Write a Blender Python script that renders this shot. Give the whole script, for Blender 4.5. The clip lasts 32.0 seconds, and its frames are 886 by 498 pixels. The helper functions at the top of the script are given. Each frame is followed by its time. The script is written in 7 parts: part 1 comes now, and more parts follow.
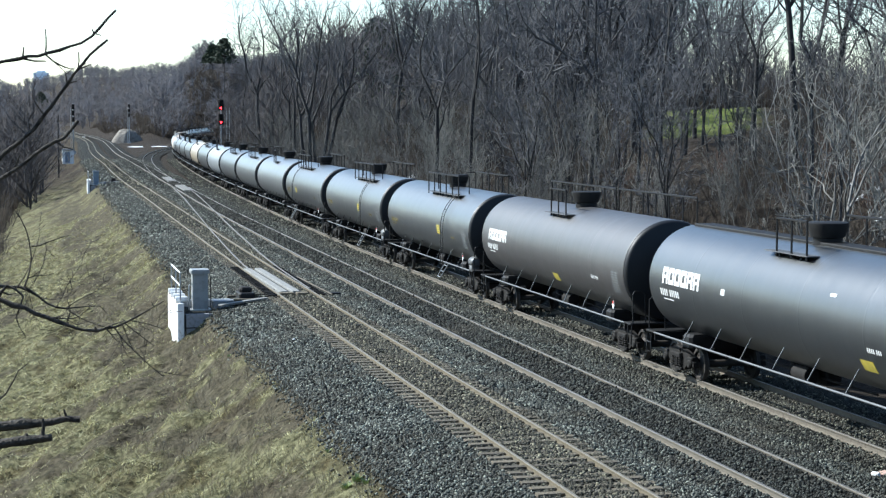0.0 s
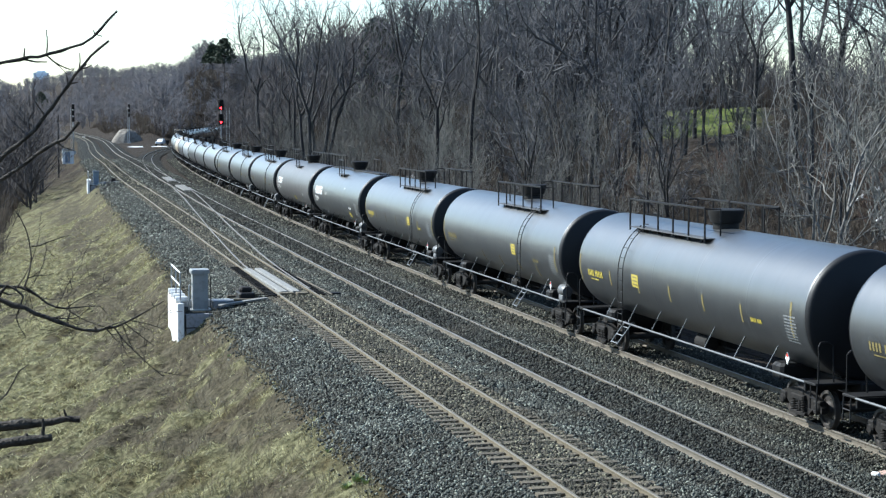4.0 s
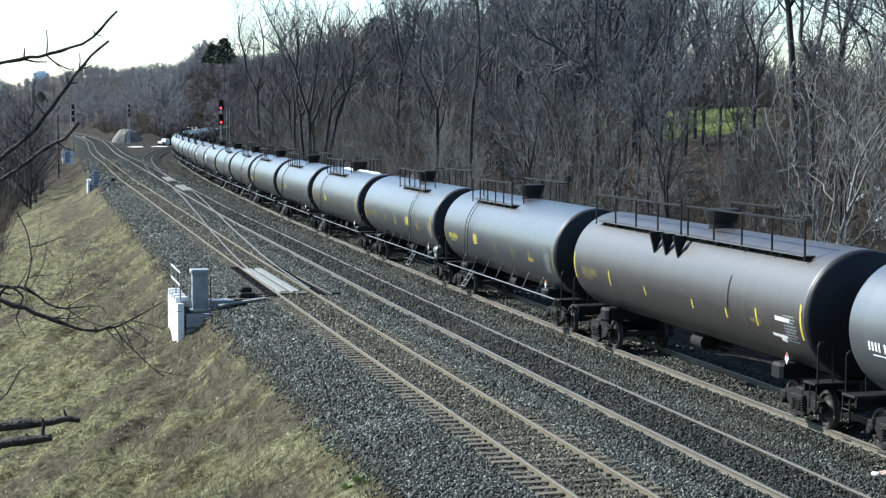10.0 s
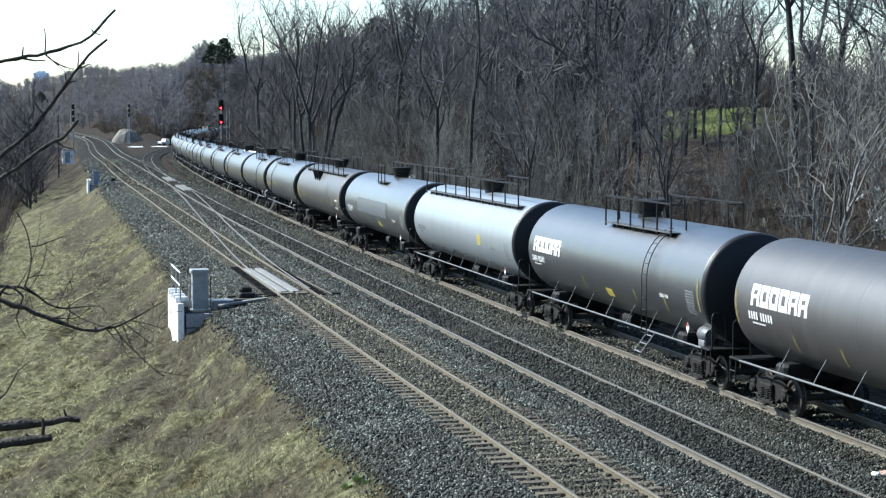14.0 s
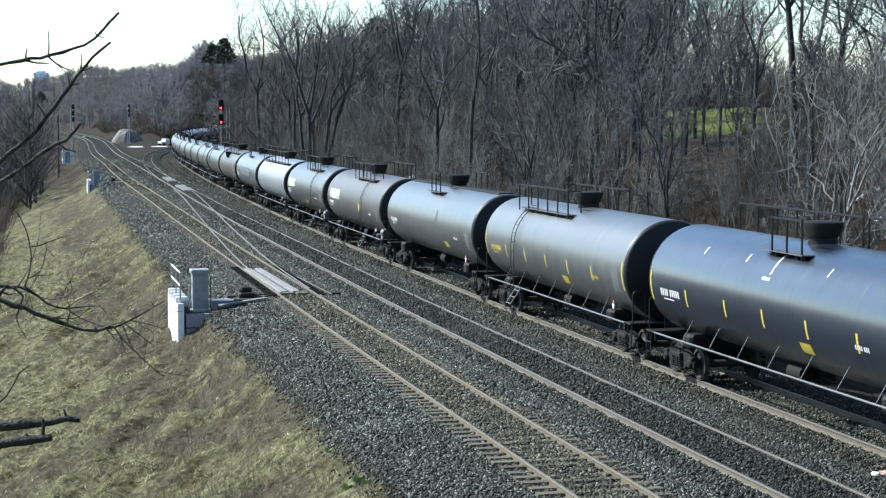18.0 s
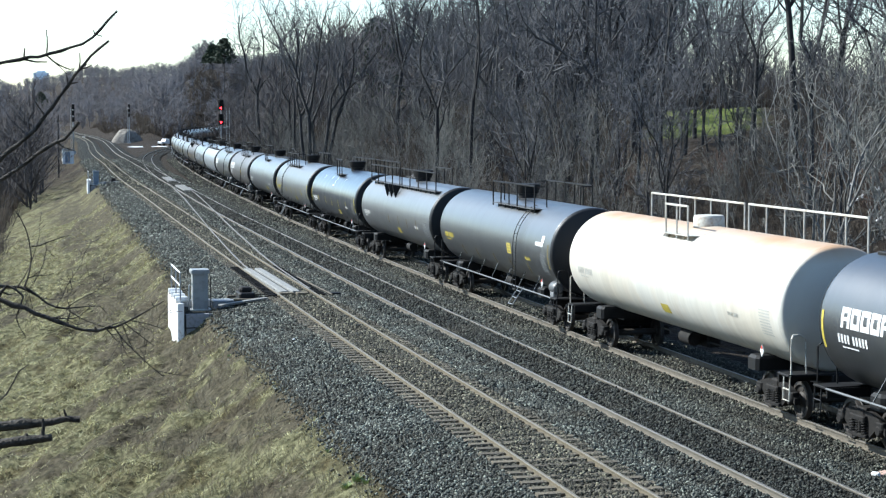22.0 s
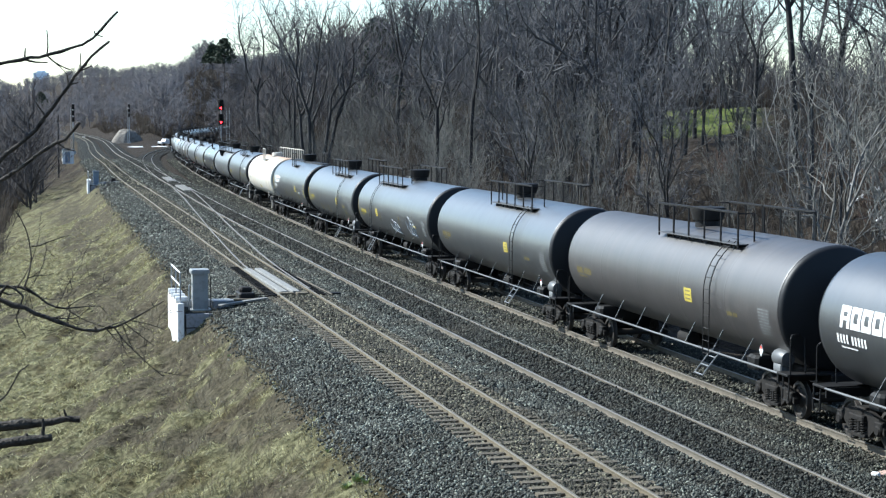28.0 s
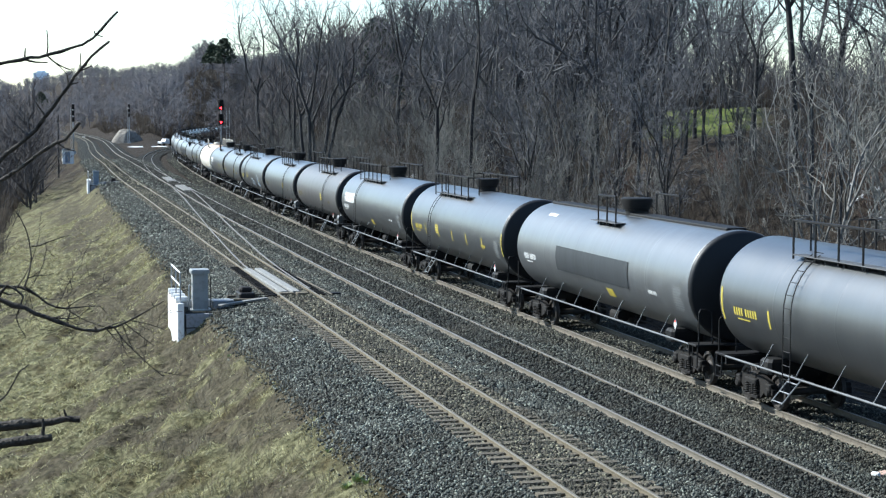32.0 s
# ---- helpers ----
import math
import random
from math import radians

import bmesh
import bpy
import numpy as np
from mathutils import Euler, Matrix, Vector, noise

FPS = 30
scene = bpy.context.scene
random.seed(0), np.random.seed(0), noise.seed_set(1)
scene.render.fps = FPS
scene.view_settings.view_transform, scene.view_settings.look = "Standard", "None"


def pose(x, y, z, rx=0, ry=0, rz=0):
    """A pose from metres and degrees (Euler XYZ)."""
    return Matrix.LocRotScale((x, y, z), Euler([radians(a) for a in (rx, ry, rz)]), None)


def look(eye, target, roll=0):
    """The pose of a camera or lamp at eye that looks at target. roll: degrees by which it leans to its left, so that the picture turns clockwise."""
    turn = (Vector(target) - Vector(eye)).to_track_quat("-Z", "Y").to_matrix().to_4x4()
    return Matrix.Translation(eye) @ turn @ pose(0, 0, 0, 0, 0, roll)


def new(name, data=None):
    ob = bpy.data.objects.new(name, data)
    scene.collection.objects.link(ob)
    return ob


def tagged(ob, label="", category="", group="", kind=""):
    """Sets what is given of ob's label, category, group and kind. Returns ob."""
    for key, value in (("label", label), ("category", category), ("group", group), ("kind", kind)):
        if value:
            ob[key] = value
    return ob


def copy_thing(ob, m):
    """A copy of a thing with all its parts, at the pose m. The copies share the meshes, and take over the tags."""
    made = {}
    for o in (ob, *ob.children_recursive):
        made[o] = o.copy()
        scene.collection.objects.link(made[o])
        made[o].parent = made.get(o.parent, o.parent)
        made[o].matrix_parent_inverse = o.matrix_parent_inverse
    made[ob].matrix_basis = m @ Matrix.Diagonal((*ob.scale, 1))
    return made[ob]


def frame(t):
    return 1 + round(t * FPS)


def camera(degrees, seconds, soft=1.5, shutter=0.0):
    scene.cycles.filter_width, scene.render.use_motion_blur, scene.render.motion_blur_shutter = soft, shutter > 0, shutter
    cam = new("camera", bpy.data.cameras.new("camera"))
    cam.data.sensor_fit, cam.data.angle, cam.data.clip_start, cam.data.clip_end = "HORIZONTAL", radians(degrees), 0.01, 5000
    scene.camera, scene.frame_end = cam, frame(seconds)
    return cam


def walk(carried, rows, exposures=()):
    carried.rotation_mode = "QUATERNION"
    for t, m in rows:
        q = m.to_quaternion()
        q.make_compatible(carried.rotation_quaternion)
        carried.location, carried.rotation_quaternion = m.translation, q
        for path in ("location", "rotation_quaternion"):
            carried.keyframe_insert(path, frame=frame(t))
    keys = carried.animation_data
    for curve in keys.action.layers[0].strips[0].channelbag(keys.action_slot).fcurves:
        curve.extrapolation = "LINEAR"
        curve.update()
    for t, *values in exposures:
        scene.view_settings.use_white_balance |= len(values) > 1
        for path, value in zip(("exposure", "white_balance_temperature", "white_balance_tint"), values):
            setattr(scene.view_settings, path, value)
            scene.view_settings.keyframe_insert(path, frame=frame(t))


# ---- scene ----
# ================= camera =================
EYE = Vector((0.0, 0.0, 7.22))
cam = camera(28.26, 32.0, soft=1.25)
CAM_POSE = pose(0, 0, 7.22, 90 - 4.264, 0, -13.885)
walk(cam, [(0.0, CAM_POSE), (32.0, CAM_POSE)], exposures=[(0.0, 1.06, 5900, 4), (32.0, 1.06, 5900, 4)])

# ================= world and sun =================
SUN_DIR = Vector((-0.65, 0.43, 0.645)).normalized()
world = bpy.data.worlds.new("sky")
scene.world = world
world.use_nodes = True
wn = world.node_tree
sky = wn.nodes.new("ShaderNodeTexSky")
sky.sky_type = "NISHITA"
sky.sun_disc = False
sky.sun_elevation = math.asin(SUN_DIR.z)
sky.sun_rotation = math.atan2(SUN_DIR.x, SUN_DIR.y)
sky.dust_density, sky.air_density, sky.ozone_density = 0.4, 1.0, 1.5
wn.nodes["Background"].inputs["Strength"].default_value = 0.105
wn.links.new(sky.outputs[0], wn.nodes["Background"].inputs["Color"])
sun_data = bpy.data.lights.new("sun", "SUN")
sun_data.energy, sun_data.angle, sun_data.color = 5.0, radians(0.53), (1.0, 0.96, 0.9)
sun = new("sun", sun_data)
sun.matrix_world = look(SUN_DIR * 200, (0, 0, 0))


# ================= materials =================
def material(name, base, rough=0.7, metal=0.0, second=None, scale=4.0, amount=0.5, third=None, fine=40.0, bump=0.0,
             bump_scale=60.0, random_tint=0.0, coords="Object", spec=0.5, detail=6.0, stretch=None):
    """Two-scale noise colour, fine bump, and a random shade for each object."""
    m = bpy.data.materials.new(name)
    m.use_nodes = True
    nt = m.node_tree
    b = nt.nodes["Principled BSDF"]
    b.inputs["Roughness"].default_value, b.inputs["Metallic"].default_value = rough, metal
    b.inputs["Specular IOR Level"].default_value = spec
    tc = nt.nodes.new("ShaderNodeTexCoord")
    src = tc.outputs[coords]
    if stretch:
        mp = nt.nodes.new("ShaderNodeMapping")
        mp.inputs["Scale"].default_value = stretch
        nt.links.new(src, mp.inputs[0])
        src = mp.outputs[0]
    col = None

    def mix(kind, fac, a, c):
        n = nt.nodes.new("ShaderNodeMix")
        n.data_type, n.blend_type = "RGBA", kind
        for sock, v in ((n.inputs[0], fac), (n.inputs[6], a), (n.inputs[7], c)):
            if hasattr(v, "is_linked"):
                nt.links.new(v, sock)
            else:
                sock.default_value = v if not isinstance(v, tuple) else (*v[:3], 1)
        return n.outputs[2]

    def noise_tex(sc, lo, hi):
        n = nt.nodes.new("ShaderNodeTexNoise")
        n.inputs["Scale"].default_value, n.inputs["Detail"].default_value = sc, detail
        nt.links.new(src, n.inputs["Vector"])
        r = nt.nodes.new("ShaderNodeMapRange")
        r.inputs[1].default_value, r.inputs[2].default_value = lo, hi
        nt.links.new(n.outputs["Fac"], r.inputs[0])
        return r.outputs[0]

    col = base
    if second:
        f = noise_tex(scale, 0.5 - 0.25 / max(amount, 0.05) * 0.5, 0.5 + 0.25)
        col = mix("MIX", f, base, second)
    if third:
        f = noise_tex(fine, 0.48, 0.72)
        col = mix("MIX", f, col, third)
    if random_tint:
        oi = nt.nodes.new("ShaderNodeObjectInfo")
        r = nt.nodes.new("ShaderNodeMapRange")
        r.inputs[3].default_value, r.inputs[4].default_value = 1 - random_tint, 1 + random_tint
        nt.links.new(oi.outputs["Random"], r.inputs[0])
        cb = nt.nodes.new("ShaderNodeCombineColor")
        for k in range(3):
            nt.links.new(r.outputs[0], cb.inputs[k])
        col = mix("MULTIPLY", 1.0, col, cb.outputs[0])
    if hasattr(col, "is_linked"):
        nt.links.new(col, b.inputs["Base Color"])
    else:
        b.inputs["Base Color"].default_value = (*col, 1)
    if bump:
        n = nt.nodes.new("ShaderNodeTexNoise")
        n.inputs["Scale"].default_value, n.inputs["Detail"].default_value = bump_scale, 8
        nt.links.new(src, n.inputs["Vector"])
        bn = nt.nodes.new("ShaderNodeBump")
        bn.inputs["Strength"].default_value, bn.inputs["Distance"].default_value = bump, 0.05
        nt.links.new(n.outputs["Fac"], bn.inputs["Height"])
        nt.links.new(bn.outputs[0], b.inputs["Normal"])
    return m


def gravel_material(name, dark, mid, light, stone, oil=(0.030, 0.028, 0.024)):
    """Crushed stone: cells of uneven shade with dark joints, rusty and oily patches."""
    m = bpy.data.materials.new(name)
    m.use_nodes = True
    nt = m.node_tree
    b = nt.nodes["Principled BSDF"]
    b.inputs["Roughness"].default_value = 0.95
    b.inputs["Specular IOR Level"].default_value = 0.08
    tc = nt.nodes.new("ShaderNodeTexCoord")
    vo = nt.nodes.new("ShaderNodeTexVoronoi")
    vo.inputs["Scale"].default_value = 1 / stone
    nt.links.new(tc.outputs["Object"], vo.inputs["Vector"])
    ramp = nt.nodes.new("ShaderNodeValToRGB")
    sep = nt.nodes.new("ShaderNodeSeparateColor")
    nt.links.new(vo.outputs["Color"], sep.inputs[0])
    nt.links.new(sep.outputs[0], ramp.inputs[0])
    e = ramp.color_ramp.elements
    e[0].position, e[0].color = 0.0, (*dark, 1)
    e[1].position, e[1].color = 1.0, (*light, 1)
    k = e.new(0.6)
    k.color = (*mid, 1)
    dist = nt.nodes.new("ShaderNodeMapRange")
    dist.inputs[1].default_value, dist.inputs[2].default_value = 0.25, 0.75
    dist.inputs[3].default_value, dist.inputs[4].default_value = 1.0, 0.25
    nt.links.new(vo.outputs["Distance"], dist.inputs[0])
    mul = nt.nodes.new("ShaderNodeMix")
    mul.data_type, mul.blend_type = "RGBA", "MULTIPLY"
    mul.inputs[0].default_value = 1.0
    nt.links.new(ramp.outputs[0], mul.inputs[6])
    cb = nt.nodes.new("ShaderNodeCombineColor")
    for i in range(3):
        nt.links.new(dist.outputs[0], cb.inputs[i])
    nt.links.new(cb.outputs[0], mul.inputs[7])
    big = nt.nodes.new("ShaderNodeTexNoise")
    big.inputs["Scale"].default_value, big.inputs["Detail"].default_value = 0.35, 5
    nt.links.new(tc.outputs["Object"], big.inputs["Vector"])
    mr = nt.nodes.new("ShaderNodeMapRange")
    mr.inputs[1].default_value, mr.inputs[2].default_value, mr.inputs[4].default_value = 0.45, 0.75, 0.6
    nt.links.new(big.outputs["Fac"], mr.inputs[0])
    st = nt.nodes.new("ShaderNodeMix")
    st.data_type = "RGBA"
    st.inputs[7].default_value = (*oil, 1)
    nt.links.new(mr.outputs[0], st.inputs[0])
    nt.links.new(mul.outputs[2], st.inputs[6])
    nt.links.new(st.outputs[2], b.inputs["Base Color"])
    bn = nt.nodes.new("ShaderNodeBump")
    bn.invert = True
    bn.inputs["Strength"].default_value, bn.inputs["Distance"].default_value = 1.0, stone * 0.5
    nt.links.new(vo.outputs["Distance"], bn.inputs["Height"])
    nt.links.new(bn.outputs[0], b.inputs["Normal"])
    return m


def glow(name, colour, strength):
    m = bpy.data.materials.new(name)
    m.use_nodes = True
    b = m.node_tree.nodes["Principled BSDF"]
    b.inputs["Base Color"].default_value = (*colour, 1)
    b.inputs["Emission Color"].default_value = (*colour, 1)
    b.inputs["Emission Strength"].default_value = strength
    return m


BALLAST = gravel_material("ballast_stone", (0.012, 0.013, 0.012), (0.034, 0.036, 0.032), (0.11, 0.115, 0.102), 0.055)
BALLAST_OLD = gravel_material("old_ballast_stone", (0.008, 0.008, 0.007), (0.022, 0.022, 0.019), (0.075, 0.074, 0.066), 0.055)
RAIL_SIDE = material("rail_web_rust", (0.098, 0.082, 0.060), 0.85, second=(0.13, 0.112, 0.084), scale=3, third=(0.07, 0.052, 0.036), fine=12)
RAIL_DARK = material("dark_rail_web_rust", (0.10, 0.085, 0.063), 0.85, second=(0.13, 0.112, 0.085), scale=3)
RAIL_TAN = material("tan_rail_web_rust", (0.120, 0.098, 0.060), 0.85, second=(0.155, 0.130, 0.084), scale=3, third=(0.085, 0.062, 0.037), fine=12)
RAIL_TOP = material("polished_rail_head", (0.23, 0.215, 0.19), 0.45, 0.6, second=(0.17, 0.155, 0.135), scale=3)
RAIL_DULL = material("dull_rail_head", (0.185, 0.165, 0.125), 0.55, 0.3, second=(0.145, 0.124, 0.09), scale=3)
TIE = material("weathered_tie_wood", (0.088, 0.071, 0.046), 0.9, second=(0.125, 0.104, 0.072), scale=5, third=(0.05, 0.04, 0.03), fine=25, random_tint=0.3, bump=0.4, stretch=(1, 8, 8))
CONCRETE = material("pale_concrete", (0.52, 0.52, 0.50), 0.85, second=(0.42, 0.42, 0.40), scale=2.5, third=(0.36, 0.35, 0.33), fine=9, bump=0.15)
WHITE_PAINT = material("white_paint", (0.8, 0.8, 0.8), 0.55, second=(0.7, 0.7, 0.68), scale=2, third=(0.60, 0.58, 0.55), fine=6)
GREY_METAL = material("grey_painted_steel", (0.204, 0.216, 0.228), 0.5, second=(0.168, 0.180, 0.192), scale=3, third=(0.120, 0.120, 0.120), fine=12)
GALV = material("galvanised_steel", (0.45, 0.46, 0.47), 0.45, 0.7, second=(0.33, 0.34, 0.35), scale=6)
BLACK_STEEL = material("black_steel", (0.007, 0.007, 0.008), 0.6, 0.0, second=(0.014, 0.013, 0.012), scale=4, spec=0.25)
GRATING = material("dusty_grating_steel", (0.055, 0.058, 0.062), 0.7, 0.0, second=(0.09, 0.092, 0.095), scale=3, third=(0.03, 0.03, 0.03), fine=20)
DULL_WHITE = material("dull_white_railing_paint", (0.50, 0.49, 0.44), 0.6, second=(0.42, 0.39, 0.33), scale=2, third=(0.30, 0.24, 0.18), fine=7)
TRUCK_IRON = material("dirty_cast_iron", (0.007, 0.0065, 0.006), 0.8, second=(0.020, 0.016, 0.013), scale=3, third=(0.004, 0.004, 0.004), fine=14, spec=0.25)
WHEEL_STEEL = material("wheel_steel", (0.022, 0.019, 0.017), 0.65, 0.2, second=(0.045, 0.037, 0.030), scale=6)
SNOW = material("old_snow", (0.68, 0.69, 0.71), 0.8, second=(0.55, 0.56, 0.57), scale=5, third=(0.36, 0.345, 0.32), fine=12)
YELLOW = material("yellow_marking", (0.465, 0.375, 0.045), 0.6, second=(0.375, 0.300, 0.053), scale=4)
DULL_YELLOW = material("faded_yellow_marking", (0.188, 0.150, 0.045), 0.65, second=(0.135, 0.112, 0.045), scale=5)
WHITE_MARK = material("white_marking", (0.637, 0.637, 0.629), 0.6, second=(0.510, 0.510, 0.493), scale=4)
RED_MARK = material("red_marking", (0.6, 0.05, 0.03), 0.6, second=(0.5, 0.08, 0.05), scale=4)
OLD_CONCRETE = material("old_grey_concrete", (0.189, 0.189, 0.178), 0.9, second=(0.140, 0.140, 0.133), scale=2.5, third=(0.098, 0.095, 0.087), fine=9, bump=0.2)
DATA_MARK = material("dull_pale_marking", (0.19, 0.197, 0.197), 0.6, second=(0.11, 0.116, 0.116), scale=6)
FAINT_MARK = material("faint_grey_marking", (0.36, 0.35, 0.31), 0.6, second=(0.44, 0.43, 0.39), scale=6)
PIPE_STEEL = material("worn_grey_pipe", (0.13, 0.135, 0.14), 0.5, 0.3, second=(0.09, 0.09, 0.09), scale=2)
HEAD_BLACK = material("black_tank_head", (0.007, 0.008, 0.010), 0.5, second=(0.012, 0.012, 0.013), scale=1.0, spec=0.3)
PANEL_CONCRETE = material("weathered_panel_concrete", (0.25, 0.25, 0.238), 0.9, second=(0.19, 0.19, 0.18), scale=2.5, third=(0.15, 0.145, 0.13), fine=9, bump=0.2)
PALE_METAL = material("pale_grey_painted_steel", (0.265, 0.272, 0.268), 0.5, second=(0.23, 0.245, 0.25), scale=3, third=(0.20, 0.20, 0.20), fine=6)
PALE_BLUE = material("pale_spray_paint", (0.42, 0.46, 0.50), 0.6, second=(0.30, 0.34, 0.38), scale=3)


def tank_paint(name, base, worn, streak, rough=0.42, coat=1.0, wash_out=0.17, gloss=0.75):
    """Weathered tank paint: blotches and grime running down round the shell."""
    streak = tuple(0.6 * b + 0.4 * s for b, s in zip(base, streak))
    m = material(name, base, rough, 0.0, second=worn, scale=0.5, third=streak, fine=2.2, spec=gloss, stretch=(0.8, 0.3, 0.3), random_tint=0.06)
    nt = m.node_tree
    b = nt.nodes["Principled BSDF"]
    n = nt.nodes.new("ShaderNodeTexNoise")
    n.inputs["Scale"].default_value, n.inputs["Detail"].default_value = 1.3, 4
    tc = nt.nodes.new("ShaderNodeTexCoord")
    nt.links.new(tc.outputs["Object"], n.inputs["Vector"])
    r = nt.nodes.new("ShaderNodeMapRange")
    b.inputs["Coat Weight"].default_value = coat
    b.inputs["Coat IOR"].default_value = 1.65
    b.inputs["Coat Roughness"].default_value = rough * 0.8
    r.inputs[3].default_value, r.inputs[4].default_value = rough - 0.06, rough + 0.12
    nt.links.new(n.outputs["Fac"], r.inputs[0])
    nt.links.new(r.outputs[0], b.inputs["Roughness"])
    # rain streaks that run down round the shell
    wash = nt.nodes.new("ShaderNodeMapping")
    wash.inputs["Scale"].default_value = (4.5, 0.16, 0.16)
    run_noise = nt.nodes.new("ShaderNodeTexNoise")
    run_noise.inputs["Scale"].default_value, run_noise.inputs["Detail"].default_value = 1.0, 5
    shade = nt.nodes.new("ShaderNodeMapRange")
    shade.inputs[1].default_value, shade.inputs[2].default_value = 0.32, 0.70
    shade.inputs[3].default_value, shade.inputs[4].default_value = 1 - wash_out, 1 + 1.5 * wash_out
    tint = nt.nodes.new("ShaderNodeVectorMath")
    tint.operation = "SCALE"
    nt.links.new(tc.outputs["Object"], wash.inputs[0])
    nt.links.new(wash.outputs[0], run_noise.inputs["Vector"])
    nt.links.new(run_noise.outputs["Fac"], shade.inputs[0])
    nt.links.new(b.inputs["Base Color"].links[0].from_socket, tint.inputs[0])
    nt.links.new(shade.outputs[0], tint.inputs["Scale"])
    nt.links.new(tint.outputs[0], b.inputs["Base Color"])
    bn = nt.nodes.new("ShaderNodeBump")
    bn.inputs["Strength"].default_value, bn.inputs["Distance"].default_value = 0.35, 0.05
    mp = nt.nodes.new("ShaderNodeMapping")
    mp.inputs["Scale"].default_value = (1.1, 0.22, 0.22)
    dent = nt.nodes.new("ShaderNodeTexNoise")
    dent.inputs["Scale"].default_value, dent.inputs["Detail"].default_value = 1.1, 3
    nt.links.new(tc.outputs["Object"], mp.inputs[0])
    nt.links.new(mp.outputs[0], dent.inputs["Vector"])
    nt.links.new(dent.outputs["Fac"], bn.inputs["Height"])
    nt.links.new(bn.outputs[0], b.inputs["Normal"])
    return m


PAINT = {
    "dark": tank_paint("dark_grey_tank_paint", (0.010, 0.012, 0.014), (0.016, 0.018, 0.020), (0.008, 0.009, 0.009), 0.44),
    "grey": tank_paint("grey_tank_paint", (0.014, 0.016, 0.018), (0.021, 0.023, 0.025), (0.010, 0.010, 0.010), 0.45),
    "pale": tank_paint("pale_grey_tank_paint", (0.045, 0.049, 0.053), (0.060, 0.063, 0.066), (0.034, 0.034, 0.033), 0.46),
    "blue": tank_paint("blue_black_tank_paint", (0.007, 0.012, 0.024), (0.010, 0.015, 0.028), (0.007, 0.009, 0.014), 0.30),
    "brown": tank_paint("brown_grimy_tank_paint", (0.019, 0.014, 0.012), (0.029, 0.021, 0.017), (0.012, 0.009, 0.008), 0.5, 0.6),
    "shiny": tank_paint("worn_silver_tank_paint", (0.058, 0.063, 0.068), (0.042, 0.045, 0.048), (0.028, 0.028, 0.028), 0.42),
    "light": tank_paint("pale_silver_tank_paint", (0.200, 0.222, 0.240), (0.18, 0.197, 0.208), (0.13, 0.135, 0.135), 0.46, wash_out=0.08),
    "white": tank_paint("cream_white_tank_paint", (0.54, 0.53, 0.485), (0.52, 0.47, 0.375), (0.42, 0.31, 0.18), 0.55, 0.2, wash_out=0.06),
    "dun": tank_paint("dusty_brown_grey_tank_paint", (0.024, 0.021, 0.020), (0.034, 0.029, 0.027), (0.016, 0.014, 0.013), 0.52, 0.55),
    "tan": tank_paint("tan_tank_paint", (0.29, 0.228, 0.138), (0.25, 0.195, 0.125), (0.175, 0.14, 0.098), 0.55),
}
PAINT["patch"] = tank_paint("flat_pale_patch_paint", (0.070, 0.078, 0.084), (0.084, 0.090, 0.095), (0.055, 0.058, 0.06), 0.6, 0.15, 0.12, 0.5)
PAINT["patch_dark"] = tank_paint("flat_grey_patch_paint", (0.024, 0.027, 0.030), (0.030, 0.033, 0.035), (0.020, 0.021, 0.023), 0.6, 0.0, 0.12, 0.3)

def rust_on_top(m):
    """Orange stain along the crown of a tank, thinning down its flank."""
    nt = m.node_tree
    b = nt.nodes["Principled BSDF"]
    tc, sep = nt.nodes.new("ShaderNodeTexCoord"), nt.nodes.new("ShaderNodeSeparateXYZ")
    n, up, mul, mix = (nt.nodes.new(k) for k in ("ShaderNodeTexNoise", "ShaderNodeMapRange", "ShaderNodeMath", "ShaderNodeMix"))
    n.inputs["Scale"].default_value, n.inputs["Detail"].default_value = 0.7, 6
    up.inputs[1].default_value, up.inputs[2].default_value, up.inputs[4].default_value = 3.75, 4.15, 1.5
    mul.operation, mul.use_clamp = "MULTIPLY", True
    mix.data_type = "RGBA"
    mix.inputs[7].default_value = (0.40, 0.235, 0.12, 1)
    nt.links.new(tc.outputs["Object"], sep.inputs[0])
    nt.links.new(tc.outputs["Object"], n.inputs["Vector"])
    nt.links.new(sep.outputs["Z"], up.inputs[0])
    nt.links.new(up.outputs[0], mul.inputs[0])
    nt.links.new(n.outputs["Fac"], mul.inputs[1])
    nt.links.new(mul.outputs[0], mix.inputs[0])
    nt.links.new(b.inputs["Base Color"].links[0].from_socket, mix.inputs[6])
    nt.links.new(mix.outputs[2], b.inputs["Base Color"])


rust_on_top(PAINT["white"])
BARK = material("grey_brown_bark", (0.030, 0.029, 0.029), 0.9, second=(0.056, 0.052, 0.050), scale=2.0, third=(0.018, 0.017, 0.017), fine=8, random_tint=0.35, spec=0.3)
BARK_PALE = material("pale_grey_bark", (0.135, 0.128, 0.112), 0.85, second=(0.195, 0.185, 0.162), scale=2.0, third=(0.08, 0.073, 0.063), fine=7, random_tint=0.25)
TWIG = material("twig_brown", (0.082, 0.082, 0.087), 0.85, second=(0.114, 0.110, 0.112), scale=0.6, random_tint=0.35, spec=0.3)
TWIG_PALE = material("pale_twig", (0.092, 0.088, 0.078), 0.85, second=(0.172, 0.164, 0.146), scale=0.7, random_tint=0.3)
